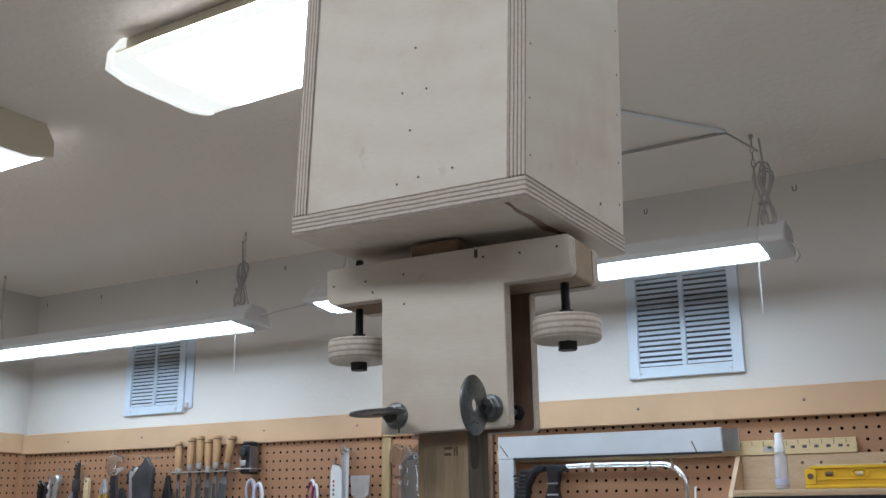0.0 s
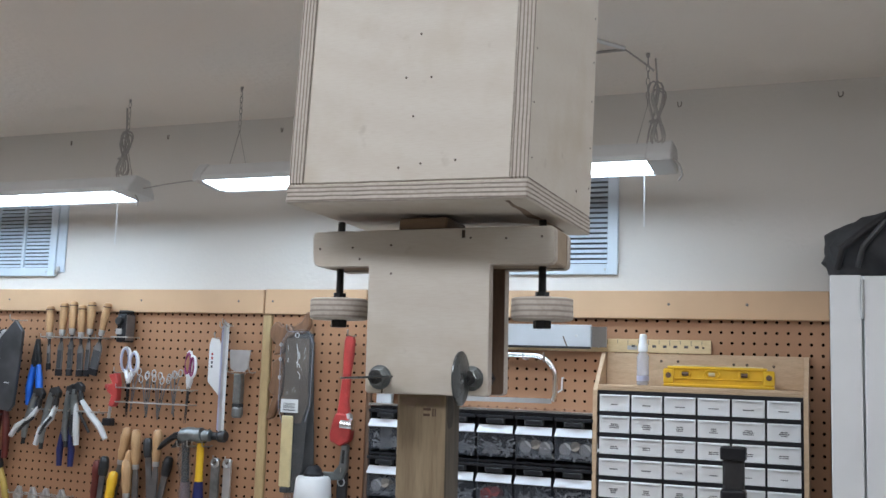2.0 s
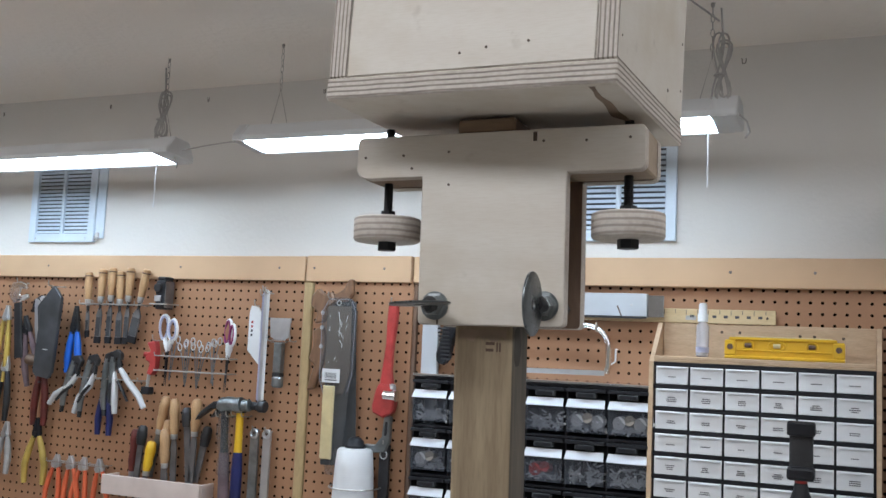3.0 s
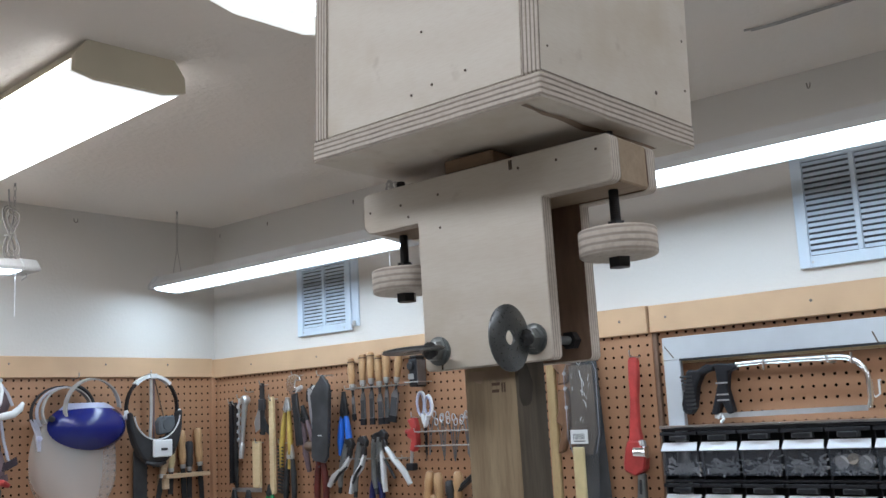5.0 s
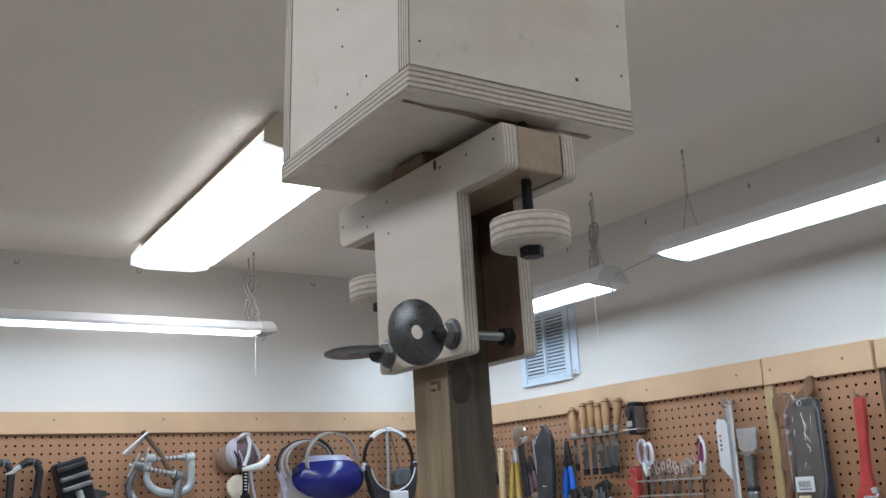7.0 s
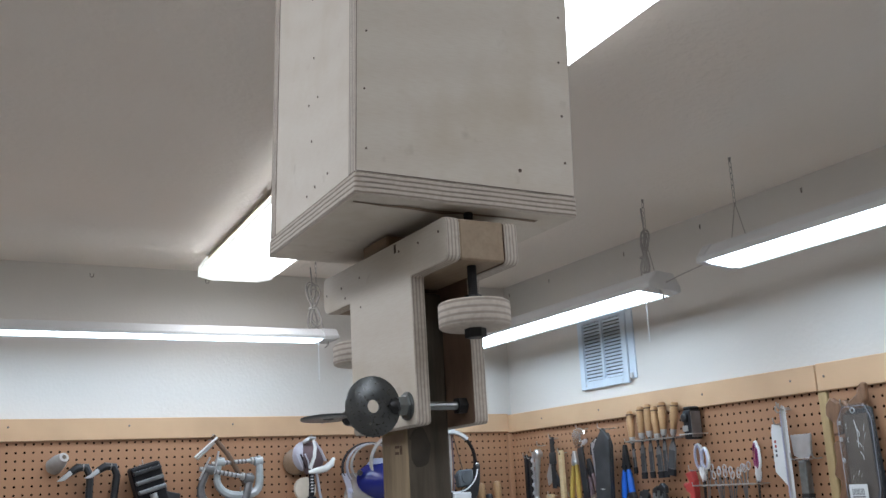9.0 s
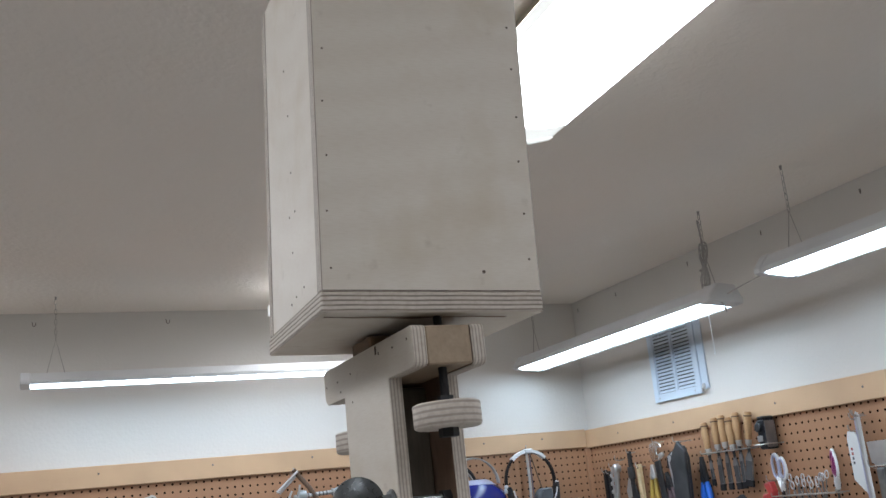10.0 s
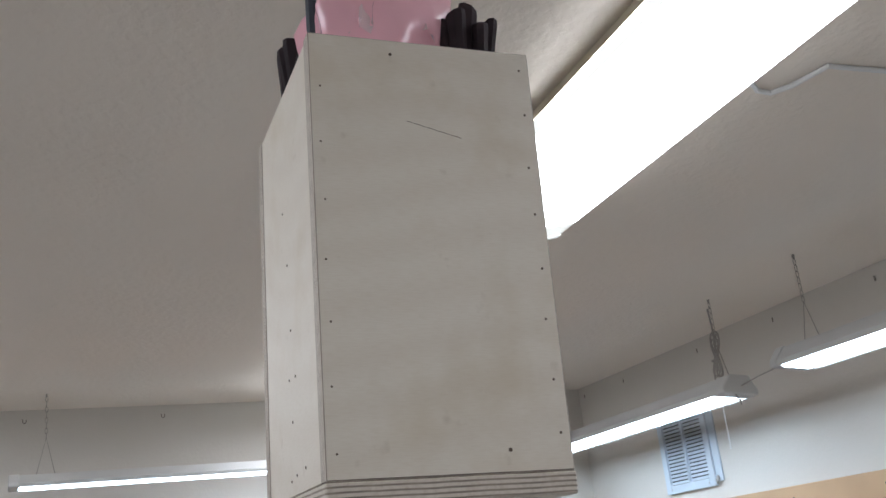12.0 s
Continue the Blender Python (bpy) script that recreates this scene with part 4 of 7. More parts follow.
# ---- wall grilles ----
def grille(x0, x1, z0, z1, label, plate):
    t = thing("vent_grille", Matrix.Translation((x0, NORTH, z0)), label, "vent", "return air grilles")
    w, h, f = x1 - x0, z1 - z0, 0.027
    for name, a in (("frame_side", (0, f, 0, h)), ("frame_side", (w - f, w, 0, h)), ("frame_rail", (f, w - f, 0, f)), ("frame_rail", (f, w - f, h - f, h)), ("mullion", (w / 2 - 0.006, w / 2 + 0.006, f, h - f))):
        part(name, box(B(), a[0], a[1], -0.012, -0.001, a[2], a[3], 0.0015), "grille", t)
    part("duct", box(B(), f * 0.8, w - f * 0.8, -0.0025, -0.0005, f * 0.8, h - f * 0.8), "duct_dark", t, "dark duct behind the slats")
    n = 17
    proto = {}
    for side, (a, b) in enumerate(((f + 0.0005, w / 2 - 0.0065), (w / 2 + 0.0065, w - f - 0.0005))):
        for k in range(n):
            z = f + (k + 0.5) * (h - 2 * f) / n
            if side not in proto:
                bm = box(B(), a, b, -0.0005, 0.0005, -0.0055, 0.0055)
                s = part("slat", bm, "grille", t)
                proto[side] = s.data
            else:
                s = new("slat", proto[side])
                s.parent = t
            s.matrix_basis = pose(0, -0.0065, z, -38, 0, 0)
    for x in (0.032, w - 0.032):
        part("screw", lathe(B(), [(0.0032, 0), (0.0026, 0.0012)], 10, (x, -0.012, 0.013), (0, -1, 0)), "steel", t)
    if plate:
        part("side_plate", box(B(), w + 0.001, w + 0.034, -0.006, -0.0005, 0.012, h + 0.015, 0.001), "grille", t, "pale sheet metal cover strip")
        part("latch", box(B(), w + 0.008, w + 0.020, -0.014, -0.006, 0.014, 0.03, 0.002), "enamel", t, "small white latch")
        part("latch_pin", cyl(B(), (w + 0.008, -0.010, 0.004), (w + 0.008, -0.010, 0.02), 0.004, seg=8), "cord", t)
    return t


grille(-3.323, -3.055, 1.973, 2.229, "pale blue-white louvred wall vent with a side plate", True)
grille(-1.546, -1.262, 1.972, 2.250, "pale blue-white louvred wall vent behind a shop light", False)
for x in (-3.55, -3.2, -2.69, -2.35, -2.235, -2.02, -1.89, -1.52, -1.131, -0.948):
    single("screw_head", lathe(B(), [(0.0036, 0), (0.0028, 0.0012)], 10, (0, 0, 0), (0, -1, 0)), "wire", Matrix.Translation((x, 2.992 if x < -2.264 else 2.988 if x < -1.94 else 2.994, 1.896)), "small dull screw head in the tan board", "screw", "screws in the tan boards")
for y in (1.2, 1.56, 1.9, 2.22, 2.556, 2.80):
    single("screw_head", lathe(B(), [(0.0036, 0), (0.0028, 0.0012)], 10, (0, 0, 0), (0, -1, 0)), "wire", pose(-3.782, y, 1.908, 0, 0, 90), "small dull screw head in the tan board", "screw", "screws in the tan boards")

# ---- tools on the pegboards ----
PEG_A, PEG_B, PEG_C = 3.006, 2.998, 3.014


SPREAD = ((-4.0, 0.0), (-3.0, 0.0), (-2.72, 0.022), (-2.30, 0.024), (-2.0, 0.038), (-1.95, 0.024), (-1.3, 0.010), (0.0, 0.0))


def along(x):
    """Places on the boards, eased by the widths of the joints between the panels."""
    for (a, u), (b, v) in zip(SPREAD, SPREAD[1:]):
        if x <= b:
            return x + u + (v - u) * (x - a) / (b - a)
    return x


def on_north(x, z, y=PEG_A, lean=0.0):
    return Matrix.Translation((along(x), y, z + 0.004)) @ pose(0, 0, 0, 0, lean, 0)


def on_west(y, z, lean=0.0):
    return pose(-3.794, y - 0.034, z, 0, 0, 90) @ pose(0, 0, 0, 0, lean, 0)


def peg_hook(parent, x=0.0, z=0.0, out=0.035, name="hook"):
    bm = tube(B(), [(x, 0.004, z), (x, -0.004, z), (x, -out * 0.5, z - 0.002), (x, -out, z), (x, -out - 0.004, z + 0.006), (x, -out - 0.004, z + 0.016)], 0.0019, 6)
    return part(name, bm, "silver_wire", parent, "bent wire peg hook", smooth=True)


def wire_rack(m, w, label, loops, drop=0.0, second=0.0):
    t = thing("wire_rack", m, label, "tool rack", "wire racks on the pegboard")
    for z in ((0.0, second) if second else (0.0,)):
        part("rail", tube(B(), [(0, 0.003, z), (0, -0.045, z), (w, -0.045, z), (w, 0.003, z)], 0.0019, 6), "silver_wire", t)
        part("rail", tube(B(), [(0.002, -0.014, z), (w - 0.002, -0.014, z)], 0.0017, 6), "silver_wire", t)
    for k in range(loops + 1):
        x = w * k / loops
        part("cross_wire", tube(B(), [(x, -0.012, 0), (x, -0.030, -0.003), (x, -0.045, 0.0), (x, -0.047, 0.010)], 0.0016, 6), "silver_wire", t)
    return t


def chisel(m, blade, length, grip=0.085, metal="tool_steel"):
    t = thing("wood_chisel", m, "wood chisel with a turned pale wooden handle", "chisel", "chisels in the wire rack")
    g = grip
    part("handle", lathe(B(), [(0.008, 0), (0.0115, -0.003), (0.0122, -0.012), (0.0100, -0.018), (0.0122, -0.030), (0.0128, -g * 0.55), (0.0100, -g * 0.78), (0.0108, -g * 0.93), (0.0085, -g)], 16), "handle_wood", t, smooth=True)
    part("band", lathe(B(), [(0.0124, -0.0145), (0.0124, -0.0105)], 16), "old_wood", t, "dark band round the handle")
    part("ferrule", lathe(B(), [(0.0098, -g + 0.001), (0.0092, -g - 0.012), (0.006, -g - 0.018)], 14), "steel", t)
    part("shank", lathe(B(), [(0.005, -g - 0.016), (0.004, -g - 0.04)], 10), "dark_steel", t)
    bm = slab(B(), [(-0.004, -g - 0.035), (-blade / 2, -g - 0.055), (-blade / 2, -length), (blade / 2, -length), (blade / 2, -g - 0.055), (0.004, -g - 0.035)], -0.003, 0.003, 0.0008)
    part("blade", bm, metal, t, "flat dark steel blade")
    part("bevel", box(B(), -blade / 2 + 0.002, blade / 2 - 0.002, -0.0038, -0.0031, -length + 0.02, -g - 0.062), "grey", t, "worn flat of the blade")
    part("tip_guard", box(B(), -blade / 2 - 0.001, blade / 2 + 0.001, -0.0042, 0.0042, -length - 0.002, -length + 0.018, 0.001), "black", t, "black tip guard")
    return t


def scissors(m, shell, lining, label):
    t = thing("scissors", m, label, "scissors", "scissors on the pegboard")
    for s, w, h in ((-1, 0.021, 0.036), (1, 0.019, 0.030)):
        cx, cz = s * 0.023, -0.036
        tube_pts = [(cx + w * math.cos(a) * (1 - 0.18 * s * math.sin(a)), -0.022 - 0.003 * s, cz + h * math.sin(a) - (0.006 if s > 0 else 0)) for a in (2 * math.pi * k / 20 for k in range(20))]
        part("grip", tube(B(), tube_pts, 0.0040, 8, True), shell, t, smooth=True)
        inner = [(cx + (w - 0.004) * math.cos(a), -0.0245 - 0.003 * s, cz + (h - 0.004) * math.sin(a) - (0.006 if s > 0 else 0)) for a in (2 * math.pi * k / 20 for k in range(20))]
        part("lining", tube(B(), inner, 0.0036, 6, True), lining, t, smooth=True)
        part("neck", tube(B(), [(cx * 0.8, -0.022 - 0.003 * s, -0.066), (s * 0.008, -0.022, -0.085), (-s * 0.001, -0.022, -0.103)], [0.006, 0.0075, 0.0065], 8), shell, t, smooth=True)
        part("blade", slab(B(), [(-s * 0.006, -0.095), (s * 0.005, -0.095), (s * 0.004, -0.15), (-s * 0.0015, -0.205)], -0.022 - 0.0016 * (s + 1), -0.0205 - 0.0016 * (s + 1)), "dark_steel", t)
    part("pivot", cyl(B(), (0, -0.028, -0.104), (0, -0.018, -0.104), 0.004, seg=10), "steel", t)
    return t


def pliers(m, length, grip, label, jaw="dark_steel", spread=0.02, head=0.05, fat=0.0085):
    t = thing("pliers", m, label, "pliers", "pliers on the pegboard")
    part("jaw", slab(B(), [(-0.004, 0), (-0.010, -head * 0.35), (-0.017, -head * 0.8), (-0.012, -head * 1.1), (0.0, -head), (-0.001, -0.006)], -0.034, -0.022, 0.0018), jaw, t)
    part("jaw", slab(B(), [(0.004, 0), (0.010, -head * 0.35), (0.017, -head * 0.8), (0.012, -head * 1.1), (0.0, -head), (0.001, -0.006)], -0.033, -0.021, 0.0018), jaw, t)
    part("rivet", cyl(B(), (0, -0.037, -head * 0.85), (0, -0.019, -head * 0.85), 0.0075, seg=14), jaw, t)
    for s in (-1, 1):
        pts = [(s * 0.010, -0.028, -head * 0.95), (s * (0.010 + spread * 0.5), -0.028, -head - (length - head) * 0.25), (s * (0.010 + spread), -0.028, -head - (length - head) * 0.6), (s * (0.010 + spread * 0.9), -0.028, -length)]
        part("grip", tube(B(), pts, [fat * 0.7, fat, fat * 1.05, fat * 0.8], 10), grip, t, smooth=True)
    return t


def locking_pliers(m, label, length=0.15, bend=0.045):
    t = thing("locking_pliers", m, label, "locking pliers", "locking pliers on the rail")
    part("body", tube(B(), [(-0.012, -0.04, 0.0), (-0.016, -0.04, -0.04), (-0.020, -0.04, -length * 0.8), (-0.014, -0.04, -length)], [0.010, 0.011, 0.010, 0.0075], 9), "zinc", t, smooth=True)
    part("release", tube(B(), [(0.010, -0.048, -0.07), (0.006 + bend * 0.3, -0.05, -0.10), (0.004 + bend * 0.5, -0.048, -0.13)], [0.004, 0.005, 0.004], 7), "dark_steel", t, smooth=True)
    part("jaw", slab(B(), [(-0.02, 0.012), (0.004, 0.022), (0.02, 0.008), (0.018, -0.012), (0.006, -0.002), (-0.006, -0.012), (-0.022, -0.008)], -0.048, -0.032, 0.002), "dark_steel", t)
    part("jaw", slab(B(), [(0.004, -0.004), (0.016, -0.014), (0.018, -0.04), (0.006, -0.05), (0.0, -0.03)], -0.046, -0.034, 0.002), "dark_steel", t)
    part("lever", tube(B(), [(0.012, -0.04, -0.035), (0.018 + bend * 0.3, -0.041, -0.075), (0.014 + bend * 0.8, -0.041, -0.115), (0.016 + bend, -0.041, -length - 0.01)], [0.007, 0.0098, 0.0098, 0.0078], 8), "bright", t, "bright bent lever", smooth=True)
    part("screw", cyl(B(), (-0.014, -0.04, -length), (-0.012, -0.04, -length - 0.018), 0.0065, seg=12), "dark_steel", t)
    return t


def file_tool(m, length, grip, wood_mat="handle_wood", blade="tool_steel", label="wooden-handled file standing in a rack"):
    t = thing("hand_file", m, label, "file", "files in the rack")
    part("handle", lathe(B(), [(0.008, 0), (0.013, -0.006), (0.0155, -0.03), (0.0125, -0.055), (0.0145, -grip * 0.75), (0.0105, -grip)], 14), wood_mat, t, smooth=True)
    part("ferrule", lathe(B(), [(0.0105, -grip), (0.0098, -grip - 0.014)], 12), "steel", t)
    part("blade", slab(B(), [(-0.006, -grip - 0.01), (0.006, -grip - 0.01), (0.010, -grip - 0.04), (0.009, -length), (-0.009, -length), (-0.010, -grip - 0.04)], -0.003, 0.003, 0.0006), blade, t)
    return t


def strip_tool(name, m, w, length, mat, label, category, depth=0.006, hole=True, group=""):
    t = thing(name, m, label, category, group)
    part("body", slab(B(), [(-w / 2, -0.006), (-w / 2 + 0.005, 0), (w / 2 - 0.005, 0), (w / 2, -0.006), (w / 2, -length + 0.004), (w / 2 - 0.004, -length), (-w / 2 + 0.004, -length), (-w / 2, -length + 0.004)], -0.02 - depth, -0.02, min(0.0012, depth / 4)), mat, t)
    if hole:
        part("eyelet", lathe(B(), [(0.0042, 0), (0.0042, 0.0008)], 10, (0, -0.0202 - depth, -0.012), (0, -1, 0)), "hole", t)
    peg_hook(t, 0, -0.008)
    return t


# -- between the corner and the chisels
t = strip_tool("steel_bar", on_north(-3.655, 1.765), 0.020, 0.29, "black", "long black steel bar hanging on a peg", "bar", 0.010)
t = strip_tool("steel_bar", on_north(-3.630, 1.76), 0.016, 0.30, "dark_steel", "long dark steel bar hanging on a peg", "bar", 0.008)
auger = thing("auger_bit", on_north(-3.603, 1.772), "twisted steel auger bit hanging on a peg", "drill bit")
part("twist", tube(B(), [(0.006 * math.cos(k * 0.9), -0.03 + 0.006 * math.sin(k * 0.9), -0.01 - 0.0042 * k) for k in range(34)], 0.004, 6), "steel", auger, smooth=True)
part("shank", cyl(B(), (0, -0.03, 0.0), (0, -0.03, -0.17), 0.0032, seg=8), "steel", auger)
peg_hook(auger)
brace = thing("ratchet_handle", on_north(-3.560, 1.775, lean=8), "tapered bright steel ratchet handle on a peg", "ratchet")
part("head", lathe(B(), [(0.012, -0.01), (0.017, -0.004), (0.017, 0.012), (0.012, 0.018)], 16, (0, -0.03, -0.01), (0, -1, 0)), "steel", brace)
part("shaft", tube(B(), [(0, -0.034, -0.01), (0, -0.034, -0.09), (0, -0.034, -0.16)], [0.012, 0.009, 0.0075], 10), "steel", brace, smooth=True)
part("grip", tube(B(), [(0, -0.034, -0.16), (0, -0.034, -0.165), (0, -0.034, -0.215)], [0.0075, 0.010, 0.009], 10), "steel", brace, smooth=True)
peg_hook(brace, 0, 0.02)
cal = thing("caliper", on_north(-3.475, 1.815), "dark steel caliper gauge hanging on a peg", "caliper")
part("beam", box(B(), -0.011, 0.011, -0.030, -0.024, -0.175, 0.005, 0.001), "dark_steel", cal)
part("jaw", slab(B(), [(-0.045, -0.13), (-0.01, -0.06), (-0.01, -0.15), (-0.038, -0.165)], -0.029, -0.025, 0.0008), "steel", cal)
part("jaw", slab(B(), [(0.01, -0.11), (0.04, -0.16), (0.034, -0.175), (0.01, -0.16)], -0.029, -0.025, 0.0008), "dark_steel", cal)
part("slider", box(B(), -0.016, 0.016, -0.034, -0.022, -0.09, -0.05, 0.002), "grey", cal)
peg_hook(cal)
strip_tool("wooden_stick", on_north(-3.424, 1.77), 0.022, 0.33, "ruler_wood", "pale wooden stick hanging on a peg", "stick", 0.012)
brush = thing("wire_brush", on_north(-3.378, 1.61), "narrow black wire brush hanging on a peg", "brush")
part("back", box(B(), -0.008, 0.008, -0.026, -0.018, -0.17, 0.0, 0.002), "old_wood", brush)
tuft = None
for k in range(14):
    if tuft is None:
        ob = part("tuft", cyl(B(), (-0.017, -0.026, 0), (0.017, -0.034, -0.004), 0.0042, 0.003, 7), "dark_steel", brush)
        tuft = ob.data
    else:
        ob = new("tuft", tuft)
        ob.parent = brush
    ob.matrix_basis = Matrix.Translation((0, 0, -0.01 - 0.0115 * k))
peg_hook(brush)
sq = thing("try_square", on_north(-3.505, 1.615), "white-faced try square hanging from a peg", "square")
part("stock", box(B(), -0.030, 0.008, -0.028, -0.014, -0.155, 0.005, 0.002), "ruler_wood", sq)
part("blade", box(B(), -0.155, 0.012, -0.022, -0.020, -0.170, -0.155, 0.0005), "steel", sq)
peg_hook(sq)

# adjustable wrench over a yellow-handled cutter
aw = thing("adjustable_wrench", on_north(-3.288, 1.83, lean=-6), "bright adjustable wrench hanging on a peg", "wrench")
part("head", slab(B(), [(-0.036, -0.012), (-0.022, 0.006), (0.012, 0.008), (0.038, -0.004), (0.040, -0.020), (0.016, -0.014), (0.008, -0.034), (0.024, -0.042), (0.012, -0.058), (-0.018, -0.06), (-0.034, -0.04)], -0.048, -0.034, 0.003), "chrome", aw)
part("lower_jaw", slab(B(), [(0.014, -0.037), (0.038, -0.034), (0.040, -0.045), (0.018, -0.054)], -0.046, -0.036, 0.0015), "steel", aw)
part("knurl", cyl(B(), (-0.002, -0.041, -0.05), (0.012, -0.041, -0.05), 0.0075, seg=12), "dark_steel", aw)
part("shank", slab(B(), [(-0.018, -0.055), (0.012, -0.055), (0.016, -0.23), (-0.016, -0.23)], -0.046, -0.036, 0.003), "dark_steel", aw)
peg_hook(aw, 0, 0.006, 0.045)
pliers(on_north(-3.338, 1.765, lean=4), 0.24, "old_yellow", "long pliers with worn yellow grips on a peg", "steel", 0.012, 0.05, 0.009)
pliers(on_north(-3.262, 1.735, lean=-14), 0.22, "strap", "long pliers with faded pink grips on a peg", "dark_steel", 0.016, 0.06, 0.010)
pliers(on_north(-3.325, 1.615, lean=3), 0.21, "dark_steel", "slip joint pliers with bare dark handles on a peg", "steel", 0.012, 0.06, 0.010)

# block plane
pl = thing("hand_plane", on_north(-3.145, 1.815, lean=4), "grey metal hand plane hung sole outwards", "plane")
part("sole", slab(B(), [(0.0, -0.035), (0.040, 0.014), (0.076, -0.02), (0.076, -0.245), (0.062, -0.266), (0.012, -0.262), (0.0, -0.25)], -0.082, -0.070, 0.002), "grey", pl)
part("cheek", slab(B(), [(-0.030, -0.055), (-0.012, -0.03), (0.03, 0.0), (0.05, -0.04), (0.05, -0.22), (0.0, -0.24), (-0.010, -0.20), (-0.014, -0.13)], -0.069, -0.040, 0.004), "grey", pl)
part("lever_cap", slab(B(), [(-0.055, -0.035), (-0.02, -0.02), (-0.012, -0.10), (-0.026, -0.17), (-0.040, -0.12)], -0.060, -0.035, 0.004), "steel", pl, "bright lever cap")
part("knob", lathe(B(), [(0.009, 0), (0.012, 0.01), (0.018, 0.03), (0.016, 0.042), (0.006, 0.048)], 14, (-0.012, -0.050, -0.225), (-1, 0, 0.15)), "old_wood", pl, smooth=True)
part("tote", tube(B(), [(-0.010, -0.05, -0.05), (-0.035, -0.05, -0.03), (-0.050, -0.05, -0.04), (-0.055, -0.05, -0.075)], [0.009, 0.011, 0.011, 0.008], 8), "black", pl, smooth=True)
part("mark", box(B(), 0.030, 0.050, -0.0826, -0.0815, -0.182, -0.179), "paper", pl)
peg_hook(pl, 0.01, 0.012, 0.07)

# blue pliers and the locking pliers below
pliers(on_north(-3.058, 1.770), 0.205, "blue", "cutting pliers with bright blue grips on a peg", "dark_steel", 0.010, 0.085, 0.0105)
rail = wire_rack(on_north(-3.06, 1.555), 0.27, "plain wire rail holding rows of pliers", 5)
locking_pliers(on_north(-3.025, 1.600, lean=14), "locking pliers with open bright lever on the wire rail", 0.14, -0.080)
locking_pliers(on_north(-2.965, 1.605, lean=10), "locking pliers with long curved bright lever on the wire rail", 0.155, -0.050)
locking_pliers(on_north(-2.905, 1.615, lean=0), "bright locking pliers hanging straight on the wire rail", 0.15, 0.012)
locking_pliers(on_north(-2.885, 1.622, lean=-4), "locking pliers with lever swung wide open", 0.14, 0.085)
pliers(on_north(-2.925, 1.555), 0.165, "navy", "pliers with dark navy grips on the wire rail", "dark_steel", 0.012, 0.05, 0.010)
pliers(on_north(-3.175, 1.600), 0.20, "dark_red", "pliers with dark red and blue grips on a peg", "grey", 0.012, 0.05, 0.011)
pliers(on_north(-3.175, 1.425), 0.20, "old_yellow", "cutters with black and yellow grips on a peg", "black", 0.030, 0.06, 0.010)
pliers(on_north(-3.44, 1.475), 0.17, "green", "pliers with green grips on a peg", "dark_steel", 0.014, 0.04, 0.010)
pliers(on_north(-3.56, 1.455), 0.17, "old_yellow", "snips with amber grips on a peg", "dark_steel", 0.012, 0.05, 0.010)
pliers(on_north(-3.64, 1.455), 0.19, "cloth", "long nose pliers with worn grey grips on a peg", "dark_steel", 0.014, 0.05, 0.011)
pliers(on_north(-3.30, 1.405, lean=4), 0.16, "cord", "snips with pale grips on a peg", "steel", 0.012, 0.05, 0.010)

# chisels in their wire rack
wire_rack(on_north(-3.032, 1.776), 0.235, "bent wire rack holding a row of chisels", 9)
for x, z, blade, ln, lean in ((-3.018, 1.872, 0.012, 0.195, -3), (-2.966, 1.882, 0.020, 0.222, 1), (-2.932, 1.886, 0.018, 0.225, 0), (-2.902, 1.875, 0.022, 0.215, -2), (-2.868, 1.886, 0.016, 0.225, 1), (-2.812, 1.882, 0.030, 0.22, 11)):
    chisel(on_north(x, z, PEG_A - 0.030, lean), blade, ln, 0.084)
kn = thing("knife_sharpener", on_north(-2.748, 1.850), "small black tool in a wire holder", "sharpener")
part("body", box(B(), -0.017, 0.017, -0.05, -0.006, -0.085, 0.0, 0.005, 2), "black", kn)
part("dial", lathe(B(), [(0.013, 0), (0.013, 0.006), (0.010, 0.008)], 18, (-0.006, -0.050, -0.022), (0, -1, 0)), "dark_steel", kn)
part("window", box(B(), -0.018, 0.004, -0.0525, -0.049, -0.062, -0.045, 0.001), "steel", kn)
part("cap", box(B(), -0.015, 0.015, -0.048, -0.008, 0.0005, 0.010, 0.003), "dark_steel", kn)
part("side_rail", box(B(), 0.0172, 0.0195, -0.05, -0.012, -0.08, -0.004, 0.001), "tool_steel", kn)
part("holder", tube(B(), [(-0.030, 0.003, -0.07), (-0.030, -0.055, -0.07), (0.030, -0.055, -0.07), (0.030, 0.003, -0.07)], 0.0019, 6), "silver_wire", kn)

